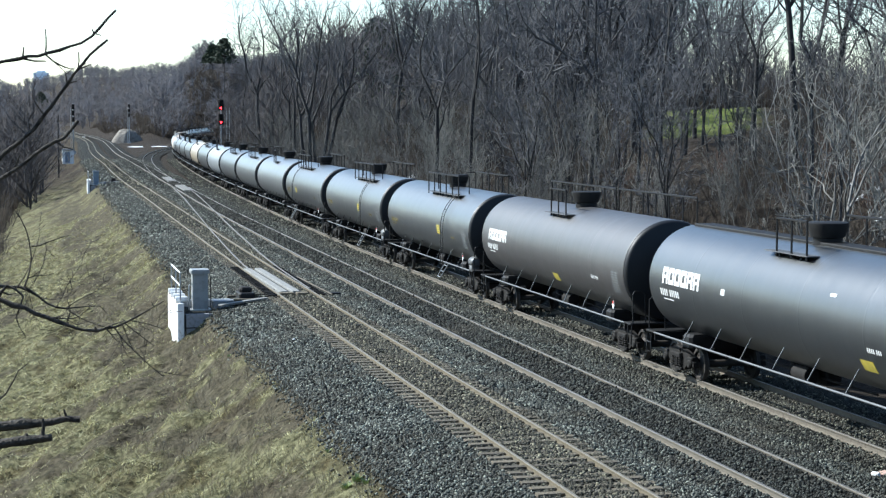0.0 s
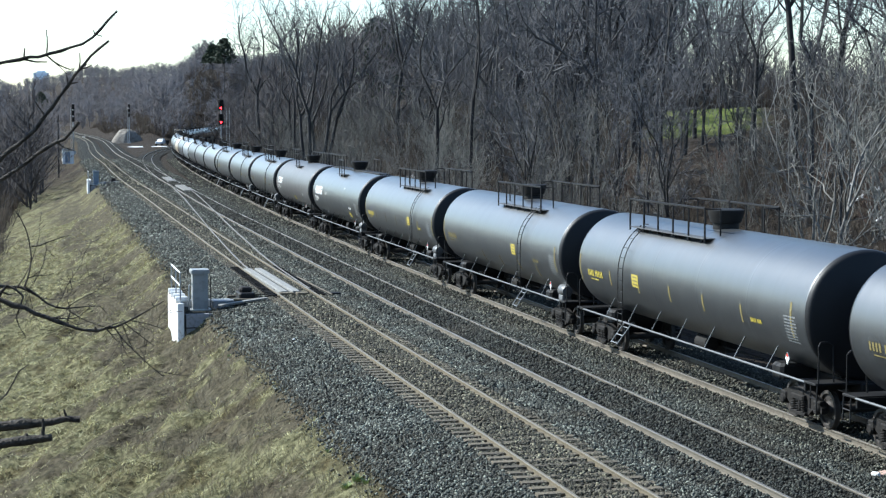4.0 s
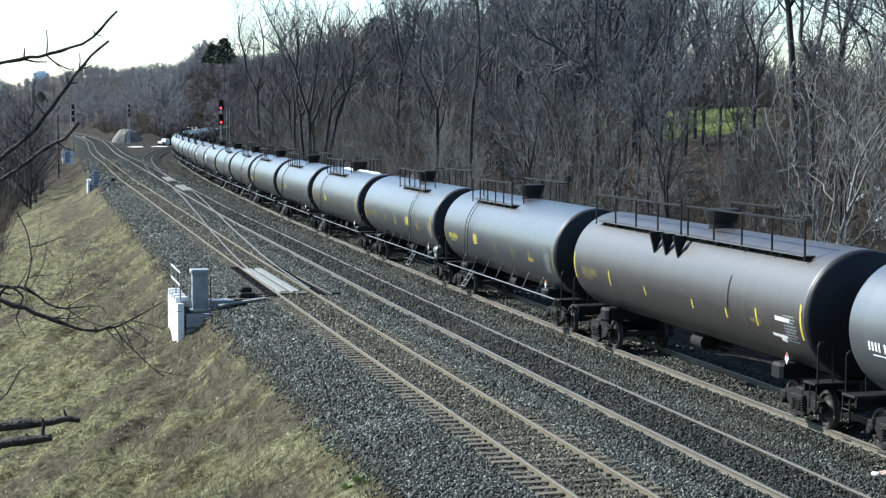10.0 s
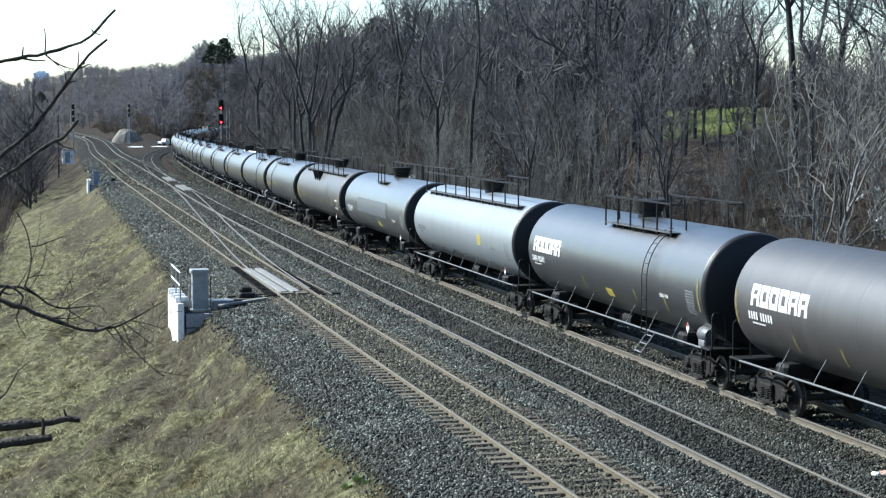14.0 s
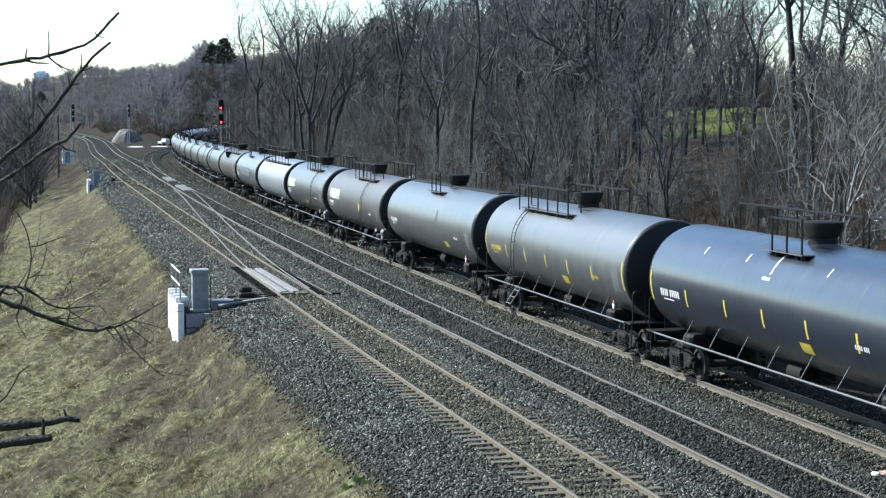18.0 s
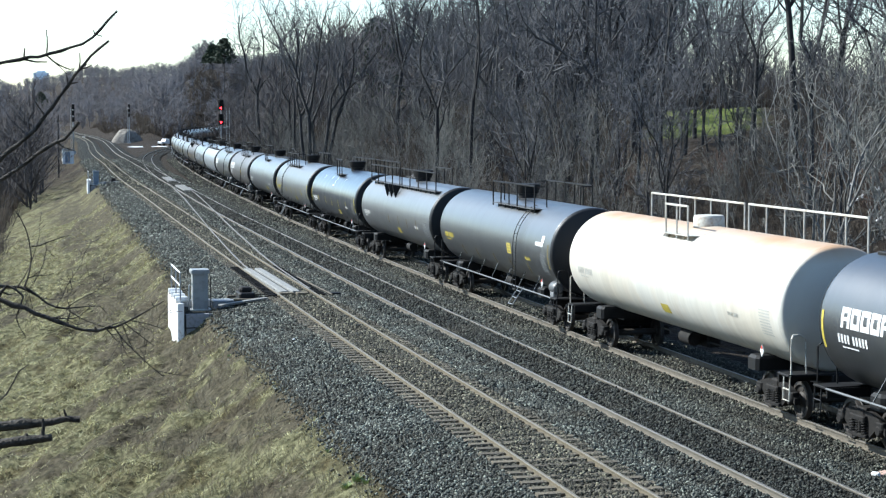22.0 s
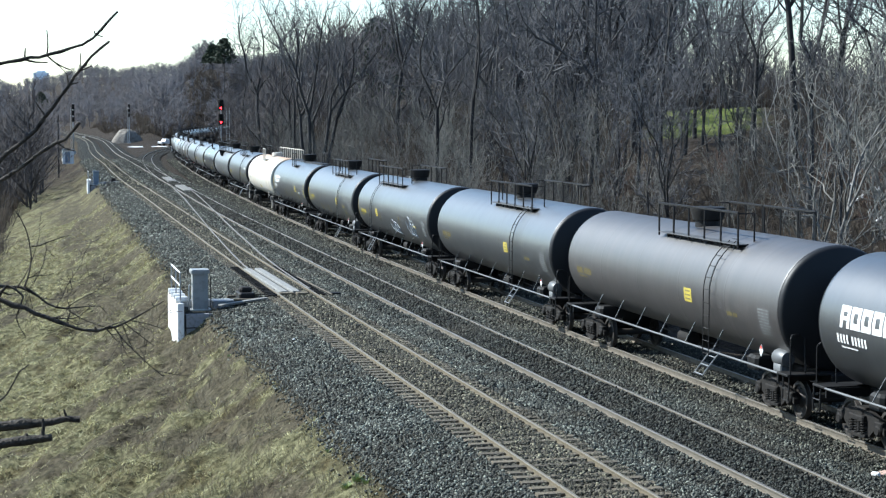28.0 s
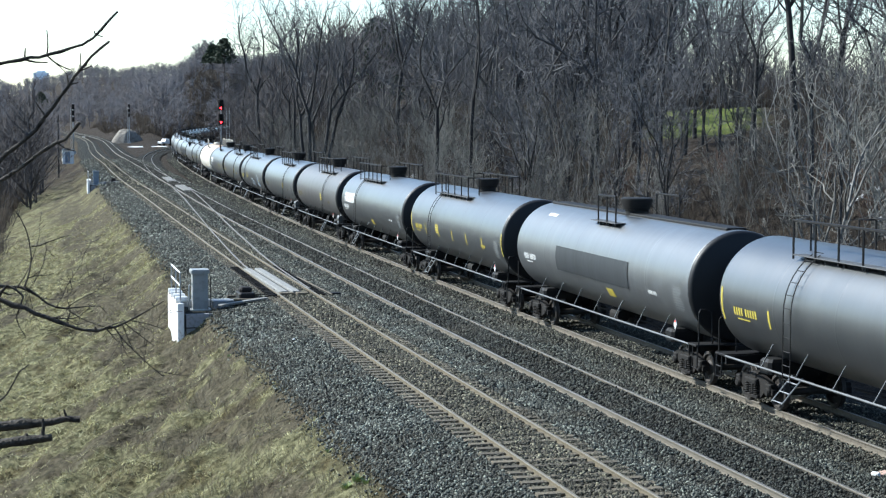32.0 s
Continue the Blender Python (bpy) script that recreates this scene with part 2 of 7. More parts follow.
BARK_GREY = material("mottled_grey_bark", (0.07, 0.066, 0.06), 0.8, second=(0.19, 0.18, 0.165), scale=1.6, third=(0.04, 0.037, 0.033), fine=7)
TWIG_RUST = material("rusty_twig", (0.091, 0.052, 0.035), 0.85, second=(0.070, 0.049, 0.038), scale=0.6, random_tint=0.3)
NEEDLE = material("dark_conifer_needles", (0.02, 0.035, 0.018), 0.8, second=(0.035, 0.05, 0.025), scale=0.8, random_tint=0.2)
NEAR_BARK = material("near_branch_bark", (0.034, 0.028, 0.022), 0.8, second=(0.080, 0.068, 0.056), scale=7, third=(0.02, 0.016, 0.013), fine=30, bump=0.6, spec=0.2)
# Distance haze is put into these two colours: paler and bluer than near twigs.
MID_TWIG = material("hazy_valley_woods_brown", (0.108, 0.105, 0.108), 0.9, second=(0.132, 0.115, 0.107), scale=0.03, third=(0.094, 0.095, 0.102), fine=0.2)
FAR_TWIG = material("hazy_far_woods_grey", (0.150, 0.155, 0.175), 0.9, second=(0.172, 0.156, 0.152), scale=0.012, third=(0.138, 0.144, 0.166), fine=0.15)


def let_through(m, share):
    """A spray of fine twigs is lit from both of its sides."""
    nt = m.node_tree
    b = nt.nodes["Principled BSDF"]
    b.inputs["Specular IOR Level"].default_value = 0.05
    thin, both = nt.nodes.new("ShaderNodeBsdfTranslucent"), nt.nodes.new("ShaderNodeMixShader")
    both.inputs[0].default_value = share
    link = b.inputs["Base Color"].links[0].from_socket
    nt.links.new(link, thin.inputs["Color"])
    nt.links.new(b.outputs[0], both.inputs[1])
    nt.links.new(thin.outputs[0], both.inputs[2])
    nt.links.new(both.outputs[0], nt.nodes["Material Output"].inputs["Surface"])


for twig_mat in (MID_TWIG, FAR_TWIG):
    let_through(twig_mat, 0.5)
BRUSH = material("bare_brush_stems", (0.062, 0.053, 0.045), 0.9, second=(0.095, 0.083, 0.070), scale=0.15, third=(0.045, 0.034, 0.027), fine=0.6)
let_through(BRUSH, 0.4)
DEAD_WEED = material("dead_weed_stalks", (0.144, 0.114, 0.075), 0.9, second=(0.192, 0.156, 0.108), scale=1.0)


# ================= mesh building =================
class Build:
    """Collects vertices and faces for one mesh."""

    def __init__(self):
        self.v, self.f, self.mi = [], [], []

    def add(self, verts, faces, mi=0):
        k = len(self.v)
        self.v.extend(verts)
        self.f.extend([tuple(i + k for i in f) for f in faces])
        self.mi.extend([mi] * len(faces))
        return self

    def box(self, x0, x1, y0, y1, z0, z1, mi=0):
        return self.add([(x0, y0, z0), (x1, y0, z0), (x1, y1, z0), (x0, y1, z0), (x0, y0, z1), (x1, y0, z1), (x1, y1, z1), (x0, y1, z1)],
                        [(0, 3, 2, 1), (4, 5, 6, 7), (0, 1, 5, 4), (1, 2, 6, 5), (2, 3, 7, 6), (3, 0, 4, 7)], mi)

    def bevelled(self, x0, x1, y0, y1, z0, z1, r, mi=0):
        """A box whose upright edges and top are chamfered."""
        ring = lambda d, z: [(x0 + d + r, y0 + d, z), (x1 - d - r, y0 + d, z), (x1 - d, y0 + d + r, z), (x1 - d, y1 - d - r, z),
                             (x1 - d - r, y1 - d, z), (x0 + d + r, y1 - d, z), (x0 + d, y1 - d - r, z), (x0 + d, y0 + d + r, z)]
        v = ring(0, z0) + ring(0, z1 - r) + ring(r * 0.7, z1)
        f = [tuple(range(7, -1, -1)), tuple(range(16, 24))]
        for a in (0, 8):
            f += [(a + i, a + (i + 1) % 8, a + 8 + (i + 1) % 8, a + 8 + i) for i in range(8)]
        return self.add(v, f, mi)

    def tube(self, points, radii, n=6, mi=0, caps=True):
        """A pipe through points; radii is one number or one for each point."""
        pts = [Vector(p) for p in points]
        rr = [radii] * len(pts) if isinstance(radii, (int, float)) else radii
        verts, faces = [], []
        side = None
        for i, p in enumerate(pts):
            d = (pts[min(i + 1, len(pts) - 1)] - pts[max(i - 1, 0)])
            if d.length < 1e-9:
                d = Vector((0, 0, 1))
            d.normalize()
            if side is None:
                side = d.cross(Vector((0, 0, 1)) if abs(d.z) < 0.9 else Vector((1, 0, 0))).normalized()
            else:
                side = (side - d * side.dot(d)).normalized()
            other = d.cross(side)
            for k in range(n):
                a = 2 * math.pi * k / n
                verts.append(tuple(p + (side * math.cos(a) + other * math.sin(a)) * rr[i]))
        for i in range(len(pts) - 1):
            for k in range(n):
                faces.append((i * n + k, i * n + (k + 1) % n, (i + 1) * n + (k + 1) % n, (i + 1) * n + k))
        if caps and n > 2:
            faces.append(tuple(range(n - 1, -1, -1)))
            faces.append(tuple(range(len(verts) - n, len(verts))))
        return self.add(verts, faces, mi)

    def lathe(self, profile, axis="x", centre=(0, 0, 0), n=24, mi=0):
        """Turns (along, radius) pairs about an axis through centre."""
        verts, faces = [], []
        for a, r in profile:
            for k in range(n):
                w = 2 * math.pi * k / n
                c, s = r * math.cos(w), r * math.sin(w)
                p = {"x": (a, c, s), "y": (s, a, c), "z": (c, s, a)}[axis]
                verts.append((p[0] + centre[0], p[1] + centre[1], p[2] + centre[2]))
        for i in range(len(profile) - 1):
            for k in range(n):
                faces.append((i * n + k, i * n + (k + 1) % n, (i + 1) * n + (k + 1) % n, (i + 1) * n + k))
        faces.append(tuple(range(n - 1, -1, -1)))
        faces.append(tuple(range(len(verts) - n, len(verts))))
        return self.add(verts, faces, mi)

    def mesh(self, name, mats, smooth=False):
        me = bpy.data.meshes.new(name)
        me.from_pydata(self.v, [], self.f)
        for m in (mats if isinstance(mats, (list, tuple)) else [mats]):
            me.materials.append(m)
        if any(self.mi):
            me.polygons.foreach_set("material_index", self.mi)
        if smooth:
            me.polygons.foreach_set("use_smooth", [True] * len(me.polygons))
        me.update()
        return me


def part(name, build, mats, parent=None, label="", smooth=False):
    """One mesh object, under a thing or a part."""
    me = build if isinstance(build, bpy.types.Mesh) else build.mesh(name, mats, smooth)
    ob = new(name, me)
    if parent is not None:
        ob.parent = parent
    return tagged(ob, label)


def sharp_smooth(me, degrees=35):
    me.polygons.foreach_set("use_smooth", [True] * len(me.polygons))
    me.set_sharp_from_angle(angle=radians(degrees))
    return me


def thing(name, label, category, group="", m=None, kind=""):
    ob = new(name)
    if m is not None:
        ob.matrix_basis = m
    return tagged(ob, label, category, group, kind)


# ================= the plan: lines of the tracks =================
class Line:
    """Smooth x(y) through a few plan points, y along the tracks."""

    def __init__(self, pts):
        self.y, self.x = np.array([p[0] for p in pts], float), np.array([p[1] for p in pts], float)
        d = np.diff(self.x) / np.diff(self.y)
        h = np.diff(self.y)
        s = np.empty(len(self.x))
        s[1:-1] = (d[:-1] * h[1:] + d[1:] * h[:-1]) / (h[:-1] + h[1:])
        s[0], s[-1] = d[0], d[-1]
        self.s = s

    def __call__(self, y):
        y = np.asarray(y, float)
        i = np.clip(np.searchsorted(self.y, y) - 1, 0, len(self.y) - 2)
        h = self.y[i + 1] - self.y[i]
        t = np.clip((y - self.y[i]) / h, -2, 3)
        inside = np.clip(t, 0, 1)
        a = (2 * inside**3 - 3 * inside**2 + 1) * self.x[i] + (inside**3 - 2 * inside**2 + inside) * h * self.s[i]
        b = (3 * inside**2 - 2 * inside**3) * self.x[i + 1] + (inside**3 - inside**2) * h * self.s[i + 1]
        out = a + b
        out = out + np.where(y < self.y[0], (y - self.y[0]) * self.s[0], 0) + np.where(y > self.y[-1], (y - self.y[-1]) * self.s[-1], 0)
        return out


G = 1.507 / 2  # half the distance between rail centres
LINE_A = Line([(-150, 11.08), (0, 11.08), (72, 11.50), (107, 11.95), (154, 12.75), (229, 14.05), (283, 15.5), (332, 16.5), (389, 18.1), (468, 21.2), (550, 24.2), (650, 26.2), (800, 27.2), (1000, 27.6)])
LINE_B = Line([(-150, 16.8), (-50, 15.6), (0, 15.32), (30, 15.12), (60, 15.2), (100, 15.7), (137, 16.3), (192, 17.75), (278, 20.1), (375, 22.6), (432, 24.8), (500, 27.6), (580, 30.3), (680, 31.8), (800, 32.4), (1000, 32.6)])
LINE_C = Line([(-150, 28.2), (-75, 22.6), (0, 19.75), (30, 19.28), (60, 19.22), (100, 19.72), (150, 21.1), (200, 23.1), (250, 25.7), (300, 28.8), (340, 32.0), (380, 36.0), (434, 42.8), (500, 52.8), (600, 69.0), (680, 84.0), (760, 103), (860, 132), (1000, 178), (1200, 248)])
LINE_D = Line([(205, 18.1), (215, 18.4), (250, 19.9), (281, 21.6), (321, 24.5), (361, 28.5), (399, 33.5), (436, 39.0), (500, 48.5), (600, 64)])
LINE_X = Line([(71.6, 11.55), (83, 11.85), (108, 13.1), (140, 15.0), (165, 16.45), (186, 17.45)])


# ================= ground =================
LATTICE = np.random.RandomState(17).rand(128, 128)


def patchy(x, y, size, shift=0.0):
    """Smooth uneven values from 0 to 1; size is the width of a patch in metres."""
    u, v = np.asarray(x, float) / size + shift, np.asarray(y, float) / size + 1.7 * shift
    i, j = np.floor(u).astype(int), np.floor(v).astype(int)
    a, b = u - i, v - j
    a, b = a * a * (3 - 2 * a), b * b * (3 - 2 * b)
    p = lambda di, dj: LATTICE[(i + di) % 128, (j + dj) % 128]
    return (p(0, 0) * (1 - a) + p(1, 0) * a) * (1 - b) + (p(0, 1) * (1 - a) + p(1, 1) * a) * b


def bare_earth(x, y):
    """How far the bank's sod has gone: a worn brown strip along the ballast, and some holes in the grass."""
    d = LINE_A(y) - 3.6 - x
    n = 0.5 * patchy(x, y, 2.6, 3.1) + 0.3 * patchy(x, y, 1.1, 9.3) + 0.2 * patchy(x, y, 0.45, 5.2)
    strip_part = smooth_step(-0.3, 0.4, d) * (1 - smooth_step(2.5, 6.5, d))
    return smooth_step(0.50, 0.62, n + 0.17 * strip_part - 0.06)


def smooth_step(a, b, v):
    t = np.clip((v - a) / (b - a), 0, 1)
    return t * t * (3 - 2 * t)


def height(x, y):
    """Ground height: bank falling to the near side, a wooded slope rising beyond the train to a lawn."""
    x, y = np.asarray(x, float), np.asarray(y, float)
    left = LINE_A(y) - 3.6
    right = np.where(y > 330, LINE_C(y), LINE_C(y)) + 3.4
    d = left - x
    e = x - right
    # Last term adds an unseen hill behind the camera, to block sky light.
    bank = -0.45 - 0.78 * np.clip(d, 0, 2.0) - 0.40 * np.clip(d - 2.0, 0, 10) - 0.03 * np.clip(d - 12, 0, 400) + 22 * smooth_step(-12, -70, y) * smooth_step(3, 25, d)
    bank = bank + 8 * smooth_step(60, 320, d) + 6 * smooth_step(220, 500, y) * smooth_step(10, 60, d)
    rise = -0.45 - 0.35 * smooth_step(0, 2, e) + 0.35 * np.clip(e - 2, 0, 16) + 0.10 * np.clip(e - 18, 0, 12) + 0.012 * np.clip(e - 30, 0, 500) + 1.9 * smooth_step(26, 52, e)
    ang = np.degrees(np.arctan2(x, np.maximum(y, 1)))
    rise = rise + 10 * smooth_step(150, 420, y) * smooth_step(8, 60, e) * (1 - smooth_step(15, 20, ang)) + 4 * smooth_step(150, 600, e)
    hill = (13 + 14 * smooth_step(4.9, 6.2, np.degrees(np.arctan2(x, np.maximum(y, 1))))) * smooth_step(560, 860, y) * np.maximum(smooth_step(12, 60, left - x), smooth_step(12, 60, x - LINE_B(y))) * smooth_step(10, 50, np.abs(x - LINE_C(y))) * (1 - smooth_step(13, 18, np.degrees(np.arctan2(x, np.maximum(y, 1)))))
    wedge = 6 * smooth_step(470, 640, y) * smooth_step(5, 16, x - LINE_B(y)) * smooth_step(7, 18, LINE_C(y) - 2 - x)
    # The same unseen, light-blocking hill on the right of the tracks.
    rise = rise + 16 * smooth_step(-10, -70, y) * smooth_step(3, 25, e)
    far = 40 * smooth_step(1050, 2300, y)
    bump = 0.16 * np.sin(x * 0.9 + 0.37 * y) * np.sin(y * 0.53 - 0.2 * x) + 0.1 * np.sin(x * 2.3 - y * 1.1)
    off = np.clip(np.maximum(d, e) / 3, 0, 1)
    sod = smooth_step(0.1, 1.2, d) * (1 - smooth_step(16, 22, d)) * (1 - smooth_step(150, 200, y))
    bank = bank + sod * (0.34 * (patchy(x, y, 0.55, 1.3) - 0.5) + 0.2 * (patchy(x, y, 0.3, 6.1) - 0.5) + 0.3 * (patchy(x, y, 1.7, 2.2) - 0.5))
    z = np.where(d > 0, bank, np.where(e > 0, rise, -0.45))
    return z + bump * off + far + wedge + hill


def ground_material():
    """Dry grass on the bank, leaf litter in the woods, a mown lawn on the rise."""
    m = bpy.data.materials.new("bank_and_woodland_floor")
    m.use_nodes = True
    nt = m.node_tree
    b = nt.nodes["Principled BSDF"]
    b.inputs["Roughness"].default_value = 0.95
    b.inputs["Specular IOR Level"].default_value = 0.08
    at = nt.nodes.new("ShaderNodeVertexColor")
    at.layer_name = "cover"
    sep = nt.nodes.new("ShaderNodeSeparateColor")
    nt.links.new(at.outputs[0], sep.inputs[0])
    tc = nt.nodes.new("ShaderNodeTexCoord")

    def tex(sc, a, c, pos=(0.38, 0.62)):
        n = nt.nodes.new("ShaderNodeTexNoise")
        n.inputs["Scale"].default_value, n.inputs["Detail"].default_value, n.inputs["Roughness"].default_value = sc, 8, 0.65
        nt.links.new(tc.outputs["Object"], n.inputs["Vector"])
        r = nt.nodes.new("ShaderNodeValToRGB")
        e = r.color_ramp.elements
        e[0].position, e[0].color, e[1].position, e[1].color = pos[0], (*a, 1), pos[1], (*c, 1)
        nt.links.new(n.outputs["Fac"], r.inputs[0])
        return r.outputs[0], n.outputs["Fac"]

    def mixed(f, a, c, kind="MIX"):
        n = nt.nodes.new("ShaderNodeMix")
        n.data_type, n.blend_type = "RGBA", kind
        if isinstance(f, float):
            n.inputs[0].default_value = f
        else:
            nt.links.new(f, n.inputs[0])
        nt.links.new(a, n.inputs[6])
        nt.links.new(c, n.inputs[7])
        return n.outputs[2]

    straw, _ = tex(0.45, (0.100, 0.096, 0.042), (0.205, 0.188, 0.104))
    # The ramp's dark end paints the shadows between tufts into the colour.
    tuft, fac = tex(3.8, (0.026, 0.024, 0.013), (0.235, 0.222, 0.126), (0.40, 0.62))
    brown, _ = tex(0.55, (0.5, 0.42, 0.36), (1.0, 1.0, 1.0), (0.36, 0.52))
    grass = mixed(0.85, mixed(0.7, straw, tuft), brown, "MULTIPLY")
    litter, _ = tex(2.2, (0.010, 0.008, 0.006), (0.055, 0.044, 0.034))
    lawn, _ = tex(0.5, (0.080, 0.108, 0.022), (0.130, 0.142, 0.044))
    earth, _ = tex(5.0, (0.016, 0.013, 0.009), (0.118, 0.100, 0.069), (0.36, 0.66))
    c1 = mixed(sep.outputs[0], litter, grass)
    c2 = mixed(sep.outputs[1], c1, lawn)
    c3 = mixed(sep.outputs[2], c2, earth)
    nt.links.new(c3, b.inputs["Base Color"])
    bn = nt.nodes.new("ShaderNodeBump")
    bn.inputs["Strength"].default_value, bn.inputs["Distance"].default_value = 1.0, 0.25
    nt.links.new(fac, bn.inputs["Height"])
    nt.links.new(bn.outputs[0], b.inputs["Normal"])
    return m


def in_lawn(x, y):
    a = math.degrees(math.atan2(x, y))
    d = math.hypot(x, y)
    return 20.0 < a < 24.6 and 112 < d < 212


def build_ground():
    ys = np.concatenate([np.arange(-140, 20, 10), np.arange(20, 75, 0.26), np.arange(75, 130, 0.55), np.arange(130, 260, 2.5), np.arange(260, 620, 8), np.geomspace(620, 4500, 26)])
    dl = -np.concatenate([np.geomspace(4000, 40, 26), np.arange(36, 15, -1.5), np.arange(15, 0, -0.24)])
    dr = np.concatenate([np.arange(0, 24, 1.0), np.arange(24, 60, 3), np.geomspace(62, 4000, 26)])
    a, c = LINE_A(ys) - 3.6, LINE_C(ys) + 3.4
    cols = [a + d for d in dl] + [a + (c - a) * k / 10 for k in range(11)] + [c + d for d in dr[1:]]
    X = np.array(cols).T
    Y = np.repeat(ys[:, None], X.shape[1], 1)
    Z = height(X, Y)
    n, k = X.shape
    idx = np.arange(n * k).reshape(n, k)
    faces = np.stack([idx[:-1, :-1], idx[:-1, 1:], idx[1:, 1:], idx[1:, :-1]], -1).reshape(-1, 4)
    me = bpy.data.meshes.new("ground")
    me.from_pydata(np.stack([X, Y, Z], -1).reshape(-1, 3).tolist(), [], faces.tolist())
    me.materials.append(ground_material())
    D = (LINE_A(Y) - 3.6) - X
    ang, dist = np.degrees(np.arctan2(X, Y)), np.hypot(X, Y)
    rag = 1.2 * np.sin(X * 0.7 + Y * 0.31) + 0.9 * np.sin(Y * 0.77)
    grassy = smooth_step(-0.2, 0.6, D) * (1 - smooth_step(20, 30, D + rag)) * (1 - smooth_step(225, 290, Y + 2 * rag))
    lawn = smooth_step(20.7, 21.3, ang) * (1 - smooth_step(23.5, 24.1, ang)) * smooth_step(134, 141, dist + rag) * (1 - smooth_step(200, 214, dist))
    earth = bare_earth(X, Y) * smooth_step(-0.5, 0.3, D) * (1 - smooth_step(17, 24, D)) * 0.85
    col = np.stack([grassy, lawn, earth, np.ones_like(lawn)], -1).reshape(-1, 4)
    at = me.color_attributes.new("cover", "FLOAT_COLOR", "POINT")
    at.data.foreach_set("color", col.ravel())
    me.polygons.foreach_set("use_smooth", [True] * len(me.polygons))
    return tagged(new("ground", me), "dry grassy embankment and leaf-strewn wooded slope with a lawn", "ground", kind="structure")


ground = build_ground()


def strip(name, ys, profile, mats, label, category, wobble=0.0, line=None):
    """A bed that follows a line: profile gives (offset, z) across it."""
    rnd = np.random.RandomState(5)
    verts, faces, k = [], [], len(profile)
    for y in ys:
        x0 = float(line(y))
        for j, (o, z) in enumerate(profile):
            w = wobble * rnd.uniform(-1, 1)
            edge = 0.10 * math.sin(y * 0.83) * math.sin(y * 0.31 + 1) + 0.05 * math.sin(y * 3.1 + 2 * math.sin(y)) + (0.55 * max(0.0, min(1.0, (37 - y) / 9)) if j < 2 and y > 20 else 0) + 2 * w
            verts.append((x0 + o + (w if 1 < j < k - 1 else edge), y, z + w * 0.5))
    for i in range(len(ys) - 1):
        for j in range(k - 1):
            a = i * k + j
            faces.append((a, a + 1, a + k + 1, a + k))
    me = bpy.data.meshes.new(name)
    me.from_pydata(verts, [], faces)
    me.materials.append(mats)
    me.polygons.foreach_set("use_smooth", [True] * len(me.polygons))
    return tagged(new(name, me), label, category, kind="structure")


bed_ys = np.concatenate([np.arange(-120, 30, 6), np.arange(30, 110, 0.5), np.arange(110, 260, 2), np.arange(260, 1000, 8)])
strip("ballast_near", bed_ys, [(-4.3, -1.5), (-3.66, -0.54), (-3.2, -0.43), (-2.4, -0.25), (-1.6, -0.15), (-1.2, -0.138), (-0.75, -0.138), (0, -0.138), (0.75, -0.138), (1.2, -0.138), (1.5, -0.138), (2.05, -0.15)],
      BALLAST, "grey crushed-stone ballast bed under the near track", "ballast", 0.03, LINE_A)
strip("ballast_middle", bed_ys, [(-2.3, -0.22), (-1.5, -0.15), (-0.75, -0.15), (0, -0.14), (0.5, -0.10), (0.75, -0.07), (1.5, -0.145), (2.3, -0.2)],
      BALLAST_OLD, "darker oily ballast bed under the middle track", "ballast", 0.03, LINE_B)
strip("ballast_far", bed_ys, [(-2.4, -0.2), (-1.5, -0.16), (-0.75, -0.17), (0, -0.16), (0.75, -0.17), (1.6, -0.18), (2.6, -0.38), (3.6, -0.64)],
      BALLAST_OLD, "dirty grey ballast bed under the train", "ballast", 0.03, LINE_C)
strip("ballast_branch", np.arange(214, 600, 6), [(-2.2, -0.3), (-1.2, -0.12), (0, -0.12), (1.2, -0.12), (2.2, -0.3)],
      BALLAST_OLD, "dark ballast bed under the curved branch track", "ballast", 0.02, LINE_D)


# ================= tracks =================
RAIL_PROFILE = [(-0.068, -0.172), (0.068, -0.172), (0.068, -0.158), (0.012, -0.13), (0.009, -0.045), (0.037, -0.035), (0.037, -0.006), (0.03, 0.0), (-0.03, 0.0), (-0.037, -0.006), (-0.037, -0.035), (-0.009, -0.045), (-0.012, -0.13), (-0.068, -0.158)]


def rail_mesh(line, off, y0, y1, dull=False, end_off=None, side=None):
    ys = np.arange(y0, y1 + 0.01, 2.0 if y1 - y0 < 300 else 4.0)
    b = Build()
    k = len(RAIL_PROFILE)
    verts, faces, mi = [], [], []
    for i, y in enumerate(ys):
        o = off if end_off is None else off + (end_off - off) * i / (len(ys) - 1)
        x0 = float(line(y)) + o
        verts += [(x0 + px, y, pz) for px, pz in RAIL_PROFILE]
    for i in range(len(ys) - 1):
        for j in range(k):
            a, c = i * k + j, i * k + (j + 1) % k
            faces.append((a, c, c + k, a + k))
            mi.append(1 if j in (6, 7, 8) else 0)
    faces += [tuple(range(k - 1, -1, -1)), tuple(range(len(verts) - k, len(verts)))]
    mi += [0, 0]
    b.v, b.f, b.mi = verts, faces, mi
    return b.mesh("rail", [side or (RAIL_TAN if dull else RAIL_SIDE), RAIL_DULL if dull else RAIL_TOP])


TIE_MESHES = []
for i in range(3):
    rt = random.Random(30 + i)
    TIE_MESHES.append(Build().bevelled(-1.29 - rt.uniform(0, 0.05), 1.29 + rt.uniform(0, 0.05), -0.115, 0.115, -0.30, -0.092 + 0.004 * i, 0.012).mesh("tie", TIE))
